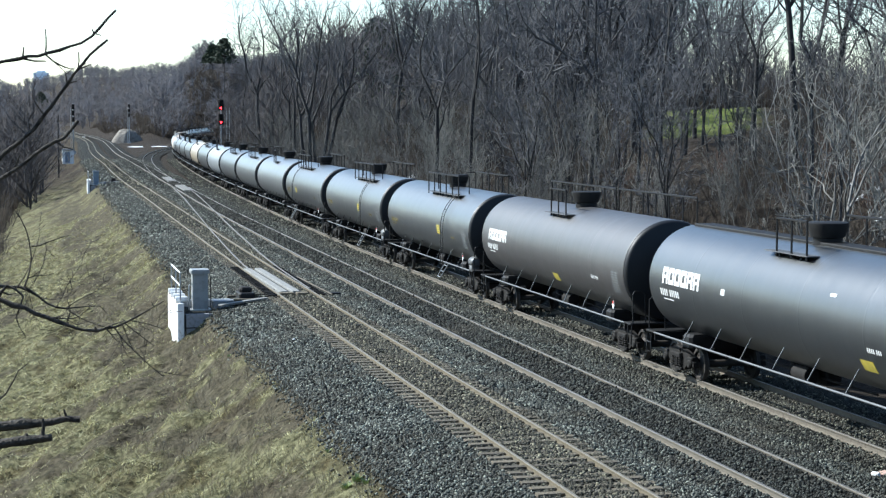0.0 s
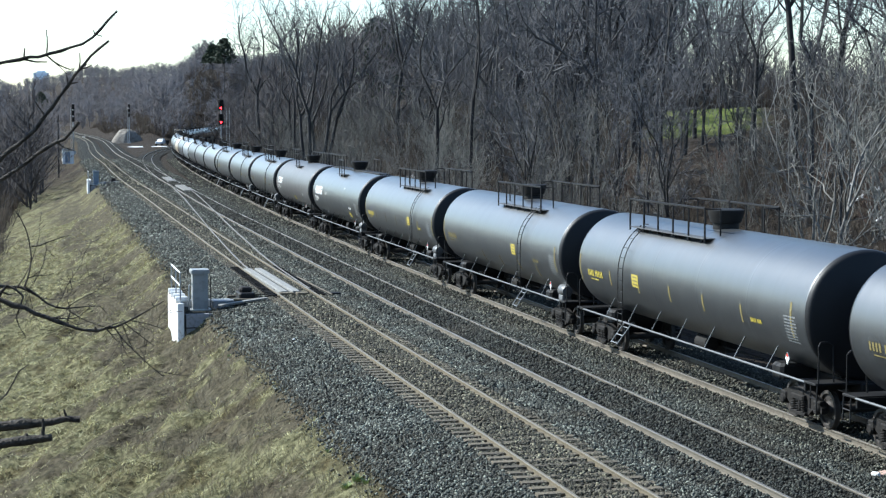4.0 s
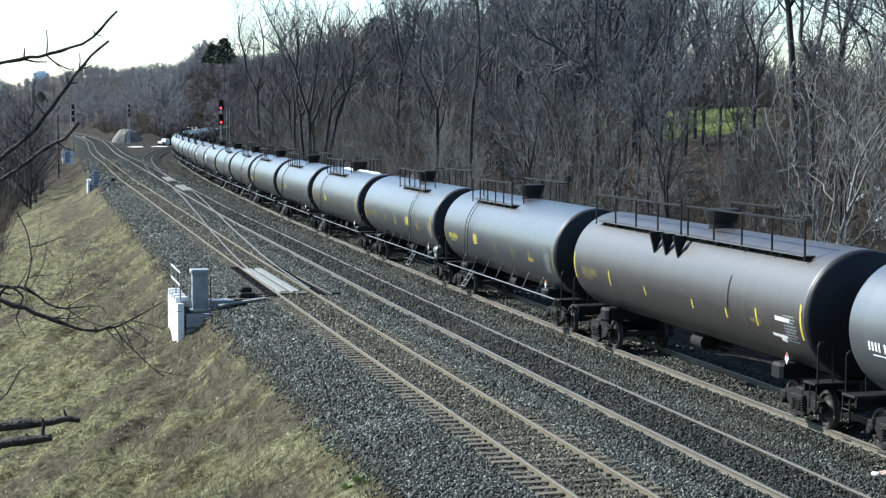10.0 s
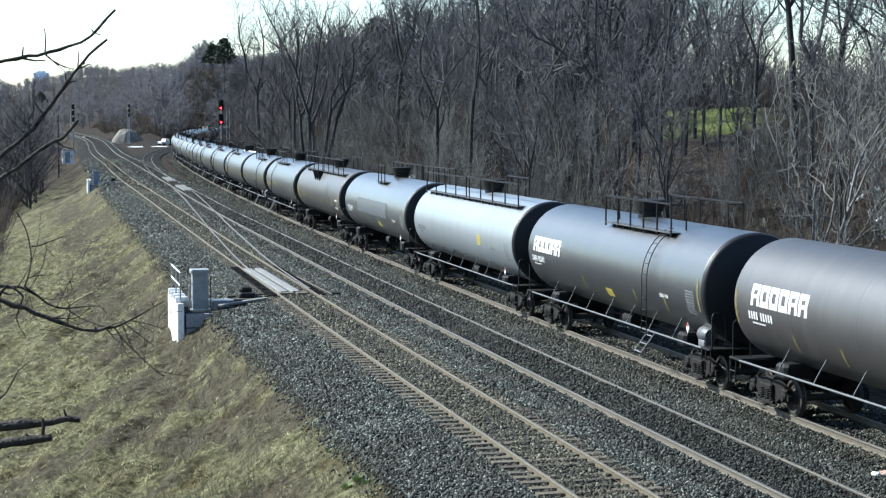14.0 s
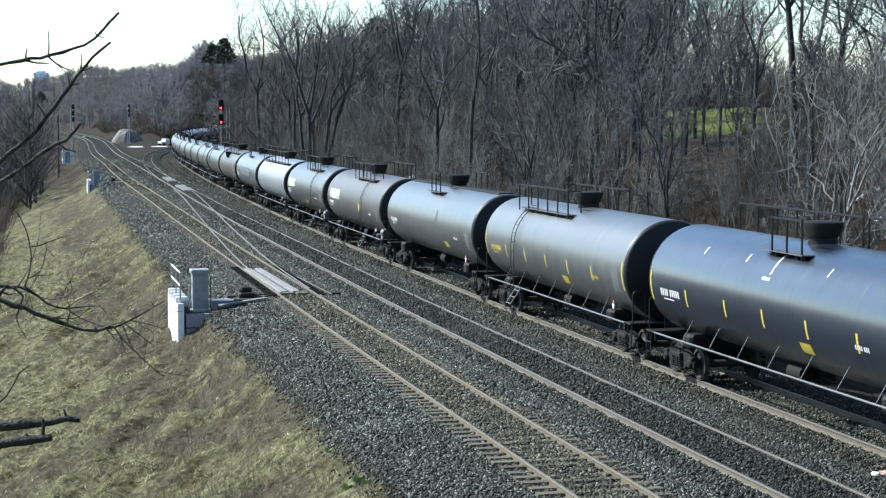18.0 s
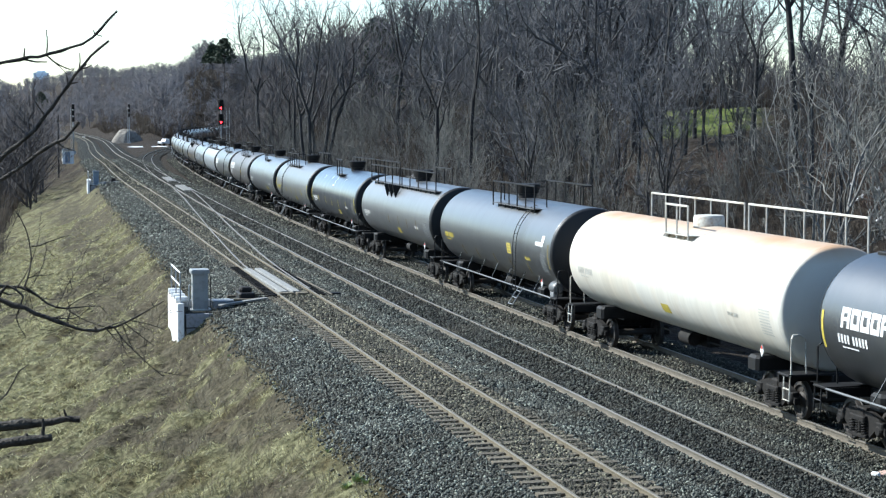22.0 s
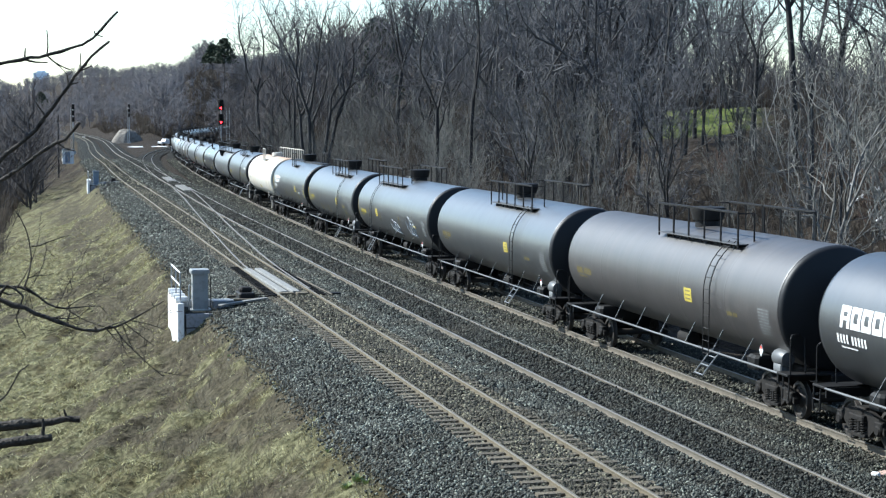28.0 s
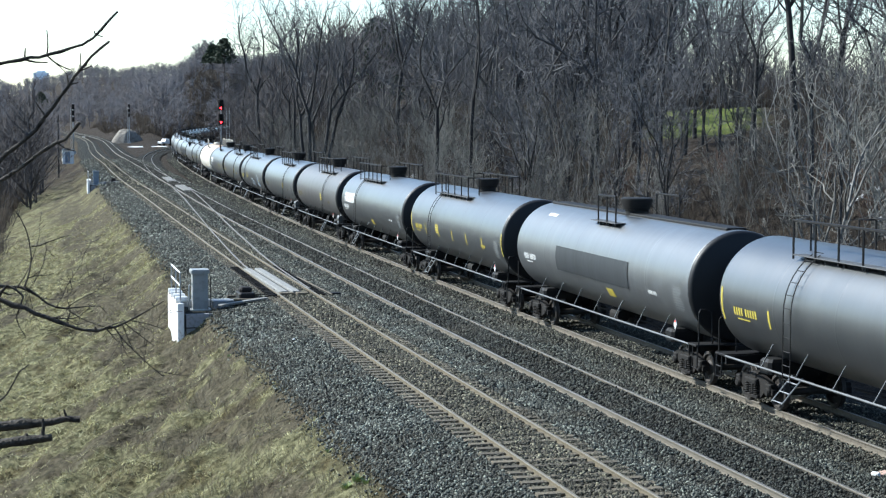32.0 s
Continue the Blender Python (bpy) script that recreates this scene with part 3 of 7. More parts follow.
PLATE_MESH = Build().bevelled(-0.17, 0.17, -0.09, 0.09, -0.12, -0.085, 0.01).bevelled(-0.10, -0.07, -0.07, 0.07, -0.09, -0.055, 0.008).mesh("tie_plate", RAIL_SIDE)


def track(name, label, line, y0, y1, tie_from, tie_to, raise_by=0.0, rails=None, dull=False, step=0.53, side=None):
    t = thing(name, label, "railway track", "tracks in the cutting")
    for off in (-G, G):
        part("rail", rail_mesh(line, off, y0, y1, dull, None, side), None, t)
    rt = random.Random(len(name))
    y = tie_from
    while y < tie_to:
        o = new("tie", rt.choice(TIE_MESHES))
        o.parent = t
        slope = float(line(y + 0.5) - line(y - 0.5))
        o.matrix_basis = pose(float(line(y)) + rt.uniform(-0.04, 0.04), y, raise_by + rt.uniform(-0.006, 0.006), 0, 0, -math.degrees(math.atan(slope)) + rt.uniform(-0.8, 0.8))
        y += step + rt.uniform(-0.03, 0.03)
    return t


track_near = track("railway_track", "near railway track with rusty rails and weathered wooden ties", LINE_A, -110, 1000, 24, 182, 0.0, dull=True)
track_middle = track("railway_track", "middle railway track with bright rails, ties buried in ballast", LINE_B, -110, 1000, 30, 70, -0.075, step=0.55, side=RAIL_DARK)
track_far = track("railway_track", "far railway track carrying the tank train", LINE_C, -110, 1100, 30, 70, -0.075, step=0.55)
track_branch = track("railway_track", "curved branch track leaving the middle track", LINE_D, 215, 600, 216, 218, -0.03)
crossover = thing("crossover_track", "crossover turnout joining the near and middle tracks", "railway track", "tracks in the cutting")
for off in (-G, G):
    part("rail", rail_mesh(LINE_X, off, 73.6, 184, False), None, crossover)


# ================= loose ballast stones =================
def stone_material(name, k0, tint=(1, 1, 1)):
    """Broken stones, each of its own shade; k0 is how clean they are, tint their dust."""
    m = bpy.data.materials.new(name)
    m.use_nodes = True
    nt = m.node_tree
    b = nt.nodes["Principled BSDF"]
    b.inputs["Roughness"].default_value = 0.8
    b.inputs["Specular IOR Level"].default_value = 0.25
    geo = nt.nodes.new("ShaderNodeNewGeometry")
    r = nt.nodes.new("ShaderNodeValToRGB")
    e = r.color_ramp.elements
    e[0].position, e[0].color = 0.0, (0.020, 0.021, 0.018, 1)
    e[1].position, e[1].color = 1.0, (0.26, 0.274, 0.225, 1)
    e[1].color = tuple(q * k0 * w for q, w in zip(e[1].color[:3], tint)) + (1,)
    for p, c in ((0.4, (0.042, 0.045, 0.039, 1)), (0.8, (0.090, 0.096, 0.083, 1))):
        k = e.new(p)
        k.color = tuple(q * k0 * w for q, w in zip(c[:3], tint)) + (1,)
    nt.links.new(geo.outputs["Random Per Island"], r.inputs[0])
    tc = nt.nodes.new("ShaderNodeTexCoord")
    n = nt.nodes.new("ShaderNodeTexNoise")
    n.inputs["Scale"].default_value, n.inputs["Detail"].default_value = 0.45, 4
    nt.links.new(tc.outputs["Object"], n.inputs["Vector"])
    mr = nt.nodes.new("ShaderNodeMapRange")
    mr.inputs[1].default_value, mr.inputs[2].default_value, mr.inputs[4].default_value = 0.45, 0.72, 0.65
    nt.links.new(n.outputs["Fac"], mr.inputs[0])
    mix = nt.nodes.new("ShaderNodeMix")
    mix.data_type = "RGBA"
    mix.inputs[7].default_value = (0.048, 0.041, 0.029, 1)
    nt.links.new(mr.outputs[0], mix.inputs[0])
    nt.links.new(r.outputs[0], mix.inputs[6])
    nt.links.new(mix.outputs[2], b.inputs["Base Color"])
    return m


def scatter_stones(beds, mat, label, seed, inner=0.0, outer=9.0):
    """Broken stones heaped on the beds between two distances from the track's middle; too many to count."""
    rs = np.random.RandomState(seed)
    A = [(-4.3, -0.95), (-3.6, -0.44), (-3.2, -0.365), (-2.4, -0.215), (-1.6, -0.145), (-1.2, -0.14), (-0.9, -0.13), (-0.75, -0.14), (-0.6, -0.102), (0, -0.097), (0.6, -0.102), (0.75, -0.14), (0.9, -0.112), (1.2, -0.118), (1.5, -0.13), (2.05, -0.145)]
    B = [(-2.3, -0.20), (-1.5, -0.135), (-0.75, -0.135), (0, -0.12), (0.5, -0.085), (0.66, -0.05), (0.84, -0.055), (1.5, -0.13), (2.3, -0.19)]
    C = [(-2.4, -0.19), (-1.5, -0.15), (-0.75, -0.165), (0, -0.15), (0.75, -0.165), (1.6, -0.17), (2.6, -0.37), (3.6, -0.63)]
    X, Y, Z, S = [], [], [], []
    every = {"near": (LINE_A, A, -4.3, 2.2, 1.0), "middle": (LINE_B, B, -2.4, 2.4, 0.85), "far": (LINE_C, C, -2.5, 3.4, 0.7)}
    for line, prof, lo, hi, dens in (every[k] for k in beds):
        for y0, y1, per, size in ((23, 42, 270, 0.034), (41, 60, 200, 0.040), (58, 84, 110, 0.050), (81, 115, 62, 0.058), (112, 185, 24, 0.075), (180, 320, 7, 0.1)):
            n = int((hi - lo) * (y1 - y0) * per * dens)
            o = lo + (hi - lo) * rs.rand(n)
            y = y0 + (y1 - y0) * rs.rand(n)
            if line is LINE_A:
                edge = -3.8 + 0.55 * np.clip((37 - y) / 9, 0, 1) + rs.normal(0, 0.16, n)
                ok = o > edge
                o, y = o[ok], y[ok]
            ok = (np.abs(np.abs(o) - G) > 0.085) & (np.abs(o) >= inner) & (np.abs(o) < outer)
            o, y = o[ok], y[ok]
            X.append(np.array(line(y)) + o)
            Y.append(y)
            Z.append(np.interp(o, [p[0] for p in prof], [p[1] for p in prof]))
            S.append(size * rs.uniform(0.6, 1.35, len(o)))
    x, y, z, s = (np.concatenate(q) for q in (X, Y, Z, S))
    n = len(x)
    v = np.empty((n, 6, 3))
    axis = np.array([(1, 0, 0), (-1, 0, 0), (0, 1, 0), (0, -1, 0), (0, 0, 1), (0, 0, -1)], float)
    q = rs.normal(0, 1, (n, 4))
    q /= np.linalg.norm(q, axis=1)[:, None]
    w, a, b, c = q.T
    rot = np.stack([1 - 2 * (b * b + c * c), 2 * (a * b - c * w), 2 * (a * c + b * w), 2 * (a * b + c * w), 1 - 2 * (a * a + c * c), 2 * (b * c - a * w),
                    2 * (a * c - b * w), 2 * (b * c + a * w), 1 - 2 * (a * a + b * b)], -1).reshape(n, 3, 3)
    local = axis[None] * np.stack([s * 1.25, s, s * 0.75], -1)[:, None, :] * rs.uniform(0.7, 1.2, (n, 6, 1)) + rs.normal(0, 0.18, (n, 6, 3)) * s[:, None, None]
    v = np.einsum("nij,nkj->nki", rot, local)
    v[..., 0] += x[:, None]
    v[..., 1] += y[:, None]
    v[..., 2] += (z + 0.25 * s)[:, None]
    tri = np.array([(0, 2, 4), (2, 1, 4), (1, 3, 4), (3, 0, 4), (2, 0, 5), (1, 2, 5), (3, 1, 5), (0, 3, 5)])
    f = (tri[None] + 6 * np.arange(n)[:, None, None]).reshape(-1, 3)
    me = bpy.data.meshes.new("ballast_stones")
    me.vertices.add(n * 6)
    me.vertices.foreach_set("co", v.ravel())
    me.loops.add(len(f) * 3)
    me.loops.foreach_set("vertex_index", f.ravel().astype(np.int32))
    me.polygons.add(len(f))
    me.polygons.foreach_set("loop_start", np.arange(0, len(f) * 3, 3, dtype=np.int32))
    me.polygons.foreach_set("loop_total", np.full(len(f), 3, dtype=np.int32))
    me.update(calc_edges=True)
    me.materials.append(mat)
    return tagged(new("ballast_stones", me), label, "ballast", kind="stuff")


scatter_stones(("near",), stone_material("broken_ballast_stones", 1.12), "loose broken grey ballast stones beside the near track", 3, 1.25)
scatter_stones(("near",), stone_material("dusty_ballast_stones", 0.95, (1.15, 1.02, 0.86)), "dusty brown-grey ballast stones between the near rails", 5, 0.0, 1.25)
scatter_stones(("middle",), stone_material("oily_ballast_stones", 0.42), "dark oily ballast stones between the middle rails", 6, 0.0, 0.8)
scatter_stones(("middle",), stone_material("grimy_ballast_stones", 0.78), "grimy broken ballast stones beside the middle track", 7, 0.8)
scatter_stones(("far",), stone_material("train_ballast_stones", 0.66, (1.06, 1.0, 0.92)), "grimy broken ballast stones under and beside the train", 4)


# ================= tank cars =================
R, ZC = 1.53, 2.66  # tank radius and the height of its axis over the rails


def shell_patch(b, x0, x1, a0, a1, lift=0.008, n=4, mi=0, r=R):
    """A thin curved plate on the near side of the shell; angles in degrees above the tank's axis."""
    v = []
    for i in range(n + 1):
        a = radians(a0 + (a1 - a0) * i / n)
        for x in (x0, x1):
            v.append((x, (r + lift) * math.cos(a), ZC + (r + lift) * math.sin(a)))
    b.add(v, [(2 * i, 2 * i + 2, 2 * i + 3, 2 * i + 1) for i in range(n)], mi)


def lettering(rt, x, a, size, count, gap=0.3, wide=0.62):
    """A row of plain bars that stands for a line of small writing."""
    row = []
    da = math.degrees(size / R)
    for i in range(count):
        if i == 4 and count > 6:
            x -= size * 0.5
        w = size * wide
        b = Build()
        shell_patch(b, x - w, x, a, a + da, n=2)
        row.append(b)
        x -= w + size * gap * 0.6
    return row


def marks(name, row, mat, car, label=""):
    """The first bar is the part; the rest hang under it."""
    first = part(name, row[0], mat, car, label)
    for b in row[1:]:
        part("bar", b, mat, first)


def block_mark(car, x, a, size):
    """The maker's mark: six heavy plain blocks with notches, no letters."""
    da = math.degrees(size / R)
    first = None
    for i in range(6):
        b = Build()
        w = size * 0.87
        shell_patch(b, x - w, x - w * 0.70, a, a + da, n=2)
        shell_patch(b, x - w * 0.30, x, a, a + da, n=2)
        shell_patch(b, x - w * 0.70, x - w * 0.30, a + da * 0.72, a + da, n=2)
        if i not in (0, 4, 5):
            shell_patch(b, x - w * 0.70, x - w * 0.30, a, a + da * 0.28, n=2)
        else:
            shell_patch(b, x - w * 0.70, x - w * 0.30, a + da * 0.34, a + da * 0.52, n=2)
        x -= w + size * 0.10
        o = part("emblem", b, WHITE_MARK, car if first is None else first, "heavy white block emblem" if first is None else "")
        first = first or o


MESH_CACHE = {}


def cached(key, make):
    if key not in MESH_CACHE:
        MESH_CACHE[key] = make()
    return MESH_CACHE[key]


def tank_mesh(length, paint):
    """The barrel between its two head seams, with shallow weld bands."""
    h = length / 2
    prof = [(-h, R - 0.006), (-h + 0.02, R), (-h + 0.09, R), (-h + 0.10, R), (-h + 0.2, R)]
    for k in (1, 2):
        x = -h + k * length / 5
        prof += [(x - 0.06, R), (x - 0.03, R), (x - 0.015, R + 0.0016), (x + 0.015, R + 0.0016), (x + 0.03, R), (x + 0.06, R)]
    prof += [(-p[0], p[1]) for p in reversed(prof)]
    me = Build().lathe(prof, "x", (0, 0, ZC), 64).mesh("tank", paint)
    return sharp_smooth(me, 40)


def head_mesh(length, paint):
    """One dished head, at the rear end of the barrel."""
    h, deep = length / 2, 0.42
    head = [(-h - deep + 0.26 * (k / 6) ** 2, max((R - 0.13) * k / 6, 0.02)) for k in range(7)]
    head += [(-h - deep + 0.26 + 0.16 * (1 - math.cos(a)), R - 0.13 + 0.124 * math.sin(a)) for a in (0.4, 0.8, 1.2)] + [(-h - 0.004, R - 0.006)]
    return sharp_smooth(Build().lathe(head, "x", (0, 0, ZC), 48).mesh("tank_head", paint), 40)


def side_frame_mesh():
    """Cast truck side frame: bow-shaped beam, pedestals, spring pocket with coil springs."""
    b = Build()
    top = [(-1.12, 0.52), (-0.86, 0.70), (-0.45, 0.80), (0.45, 0.80), (0.86, 0.70), (1.12, 0.52)]
    low = [(-1.12, 0.38), (-0.78, 0.52), (-0.42, 0.24), (0.42, 0.24), (0.78, 0.52), (1.12, 0.38)]
    v, f = [], []
    for y in (0.0, 0.15):
        v += [(x, y, z) for x, z in top] + [(x, y, z) for x, z in low]
    for i in range(5):
        f += [(i, i + 1, 7 + i, 6 + i), (12 + i + 1, 12 + i, 18 + i, 19 + i), (i + 1, i, 12 + i, 13 + i), (6 + i, 7 + i, 19 + i, 18 + i)]
    f += [(0, 6, 18, 12), (5, 17, 23, 11)]
    b.add(v, f)
    for s in (-1, 1):
        b.lathe([(-0.02, 0.05), (-0.02, 0.13), (0.18, 0.13), (0.22, 0.09), (0.22, 0.03)], "y", (s * 0.89, 0, 0.46), 12)
        b.bevelled(s * 0.89 - 0.16, s * 0.89 + 0.16, -0.02, 0.19, 0.5, 0.66, 0.03)
    b.bevelled(-0.40, 0.40, 0.10, 0.24, 0.22, 0.30, 0.02)
    for x in (-0.27, 0, 0.27):
        pts = [(x + 0.085 * math.cos(k * 1.05), 0.17 + 0.085 * math.sin(k * 1.05), 0.30 + 0.0095 * k) for k in range(31)]
        b.tube(pts, 0.018, 4)
    b.bevelled(-0.34, 0.34, 0.08, 0.26, 0.58, 0.70, 0.03)
    b.bevelled(-0.22, -0.14, 0.15, 0.28, 0.36, 0.6, 0.02)
    return b.mesh("side_frame", TRUCK_IRON)


def truck(parent, x, wheels):
    bol = part("truck", cached("bolster", lambda: Build().bevelled(-0.22, 0.22, -1.1, 1.1, 0.58, 0.86, 0.05).tube([(0, 0, 0.86), (0, 0, 1.0)], 0.2, 12).bevelled(-0.75, -0.62, -0.95, 0.95, 0.36, 0.46, 0.03).bevelled(0.62, 0.75, -0.95, 0.95, 0.36, 0.46, 0.03).mesh("truck", TRUCK_IRON)), None, parent, "dirty cast-iron wheel truck")
    bol.location = (x, 0, 0)
    for s in (1, -1):
        f = part("side_frame", cached("side_frame", side_frame_mesh), None, bol)
        f.matrix_basis = pose(0, 0.92 * s, 0, 0, 0, 0 if s > 0 else 180)
    for ax in (-0.89, 0.89):
        axle = part("wheelset", cached("wheelset", wheelset_mesh), None, bol)
        axle.location = (ax, 0, 0.457)
        wheels.append((axle, ax))


def wheelset_mesh():
    """Axle with its two wheels, which turn as one."""
    b = Build()
    prof = [(-0.075, 0.10), (-0.075, 0.16), (-0.02, 0.2), (-0.02, 0.34), (-0.065, 0.37), (-0.065, 0.46), (-0.04, 0.478), (-0.025, 0.46), (0.065, 0.45), (0.07, 0.37), (0.02, 0.34), (0.02, 0.2), (0.075, 0.16), (0.075, 0.1)]
    for s in (1, -1):
        b.lathe([(s * p[0], p[1]) for p in prof], "y", (0, s * 0.755, 0), 22)
        for k in range(6):
            a = k * math.pi / 3
            b.tube([(0.27 * math.cos(a), s * 0.775, 0.27 * math.sin(a)), (0.27 * math.cos(a), s * 0.79, 0.27 * math.sin(a))], 0.03, 5)
    b.tube([(0, -1.12, 0), (0, -0.95, 0), (0, -0.83, 0), (0, 0.83, 0), (0, 0.95, 0), (0, 1.12, 0)], [0.07, 0.07, 0.1, 0.1, 0.07, 0.07], 10)
    return sharp_smooth(b.mesh("wheelset", WHEEL_STEEL), 40)


def tank_car(spec):
    """One tank car; x forward, y to the near side, z up from the rail heads."""
    L = spec["length"]
    lt = L - 2.2
    rt = random.Random(spec["seed"])
    car = thing("tank_car", spec["label"], "tank car", "tank cars of the train")
    mats = PAINT[spec["paint"]]
    frame_mat = DULL_WHITE if spec["paint"] == "white" else BLACK_STEEL
    fkey = "w" if spec["paint"] == "white" else "b"
    lk = round(L, 1)
    part("tank", cached(("tank", lk, spec["paint"]), lambda: tank_mesh(lt, mats)), None, car)
    near = spec["near"]
    end = lt / 2
    for s in (1, -1):
        hp = mats if spec["paint"] == "white" else HEAD_BLACK
        o = part("tank_head", cached(("head", lk, hp.name), lambda: head_mesh(lt, hp)), None, car, "" if spec["paint"] == "white" else "black dished tank end")
        o.matrix_basis = pose(0, 0, 0, 0, 0, 0 if s > 0 else 180)

    # dome housing with its lid
    dx = spec.get("dome", 0.0)

    def dome():
        b = Build()
        if spec.get("low_dome"):
            b.lathe([(0, 0.44), (0.28, 0.44), (0.34, 0.40), (0.36, 0.1)], "z", (0, 0, ZC + R - 0.05), 20)
        else:
            b.lathe([(0, 0.36), (0.18, 0.36), (0.2, 0.42), (0.46, 0.50), (0.54, 0.50), (0.56, 0.46), (0.57, 0.1)], "z", (0, 0, ZC + R - 0.04), 22)
        return sharp_smooth(b.mesh("valve_housing", frame_mat), 35)
    d = part("valve_housing", cached(("dome", spec.get("low_dome"), fkey), dome), None, car)
    d.location = (dx, 0, 0)

    # top platform and its guard rails
    style = spec.get("rails", "rear")
    p0, p1 = {"rear": (-4.6, 1.0), "front": (-1.1, 4.7), "long": (-7.5, 7.5), "tiny": (-1.2, 1.2)}[style]

    def platform(side):
        b = Build()
        z = ZC + 1.30
        b.bevelled(p0, p1, side * 0.84 - 0.28, side * 0.84 + 0.28, z, z + 0.022, 0.006)
        for k in range(max(2, round(p1 - p0))):
            x = p0 + (p1 - p0) * (k + 0.5) / max(2, round(p1 - p0))
            b.tube([(x, side * 0.98, ZC + 1.14), (x, side * 0.98, z + 0.01)], 0.03, 4)
        return b.mesh("walkway", DULL_WHITE if frame_mat is DULL_WHITE else GRATING)

    def guard(side):
        b = Build()
        z0, z1 = ZC + 1.33, ZC + 2.13
        y = side * 1.08
        if style == "tiny" and side < 0 and spec.get("far_rail"):
            spans = [(-7.4, -0.3), (0.0, 7.4)]
        elif style == "tiny":
            spans = [(-1.1, 0.55)] if side > 0 else [(-0.9, 1.1)]
        elif style == "long":
            spans = [(p0, -0.2), (0.3, p1)] if side > 0 else [(-1.5, 1.8)]
        else:
            spans = [(p0, (p0 + p1) / 2 + 0.4), ((p0 + p1) / 2 + 0.5, p1)] if side < 0 else [(p0, p1)]
        for x0, x1 in spans:
            n = max(2, round((x1 - x0) / (1.8 if style == "long" else 1.15)))
            for k in range(n + 1):
                x = x0 + (x1 - x0) * k / n
                b.tube([(x, y, z0 - 0.12), (x, y, z1)], 0.028, 5)
            b.tube([(x0, y, z1), (x1, y, z1)], 0.034, 5)
        if style in ("rear", "front"):
            for x in (p0, p1):
                b.tube([(x, y, z1 - 0.02), (x, y - side * 0.45, z1 - 0.02), (x, y - side * 0.45, z0)], 0.026, 5)
        return b.mesh("guard_rail", frame_mat)
    for s in (1, -1):
        part("walkway", cached(("platform", style, s, fkey), lambda s=s: platform(s)), None, car)
        part("guard_rail", cached(("guard", style, s, fkey, spec.get("far_rail")), lambda s=s: guard(s)), None, car)
    if style != "long" and spec.get("ridge"):
        part("ridge_walkway", cached(("ridge", lk), lambda: Build().bevelled(-lt / 2 + 0.3, lt / 2 - 0.3, -0.3, 0.3, ZC + R - 0.04, ZC + R + 0.045, 0.02).mesh("ridge_walkway", BLACK_STEEL)), None, car)

    # ladder up the near side, with its lower stirrup
    if spec.get("ladder") is not None and near:
        def ladder():
            b = Build()
            for x in (-0.2, 0.2):
                pts = [(x, R + 0.12, 1.05), (x, R + 0.12, ZC)]
                pts += [(x, (R + 0.12) * math.cos(radians(a)), ZC + (R + 0.12) * math.sin(radians(a))) for a in range(8, 64, 8)]
                b.tube(pts, 0.015, 5)
            for k in range(5):
                b.tube([(-0.2, R + 0.12, 1.1 + 0.33 * k), (0.2, R + 0.12, 1.1 + 0.33 * k)], 0.011, 4)
            for a in range(4, 64, 11):
                y, z = (R + 0.12) * math.cos(radians(a)), ZC + (R + 0.12) * math.sin(radians(a))
                b.tube([(-0.2, y, z), (0.2, y, z)], 0.011, 4)
            return b.mesh("ladder", frame_mat)
        la = part("ladder", cached(("ladder", fkey), ladder), None, car)
        la.location = (end - spec["ladder"], 0, 0)

        def stirrup():
            b = Build()
            for x in (-0.35, 0.2):
                b.tube([(x, 1.40, 1.18), (x + 0.5, 1.68, 0.5)], 0.022, 5)
            for k in range(3):
                t = 0.25 + 0.36 * k
                b.tube([(-0.35 + 0.5 * t, 1.40 + 0.28 * t, 1.18 - 0.68 * t), (0.2 + 0.5 * t, 1.40 + 0.28 * t, 1.18 - 0.68 * t)], 0.018, 4)
            return b.mesh("step", GREY_METAL)
        st = part("step", cached("stirrup", stirrup), None, car)
        st.location = (end - spec["ladder"], 0, 0)

    # stub sills, end platforms, couplers, side handrail pipe
    for s in (1, -1):
        def sill():
            b = Build().bevelled(-1.9, 0.55, -0.33, 0.33, 0.82, 1.14, 0.03)
            b.bevelled(-2.35, -1.75, -1.25, 1.25, 0.95, 1.32, 0.08)
            b.bevelled(-0.1, 0.5, -1.45, 1.45, 1.12, 1.17, 0.012)
            b.bevelled(-0.14, -0.08, -1.42, 1.42, 0.92, 1.14, 0.01)
            return b.mesh("sill", BLACK_STEEL)
        o = part("sill", cached("sill", sill), None, car)
        o.matrix_basis = pose(s * (L / 2 - 1.15), 0, 0, 0, 0, 0 if s > 0 else 180)
        o = part("coupler", cached("coupler", lambda: Build().bevelled(-0.7, 0.12, -0.09, 0.09, 0.72, 0.9, 0.02).bevelled(0.05, 0.36, -0.19, 0.14, 0.66, 0.96, 0.05).tube([(-0.1, 0.3, 0.72), (0.2, 0.32, 0.45), (0.4, 0.2, 0.55)], 0.035, 6).mesh("coupler", TRUCK_IRON)), None, car)
        o.matrix_basis = pose(s * (L / 2 - 0.4), 0, 0, 0, 0, 0 if s > 0 else 180)

        def end_rail(q):
            b = Build()
            b.tube([(0.42, q * 1.36, 1.15), (0.42, q * 1.36, 2.02), (0.36, q * 1.30, 2.1), (0.3, q * 1.1, 2.1), (0.3, q * 0.95, 2.02), (0.3, q * 0.92, 1.16)], 0.022, 5)
            return b.mesh("end_handrail", frame_mat)

        def end_step(q):
            b = Build()
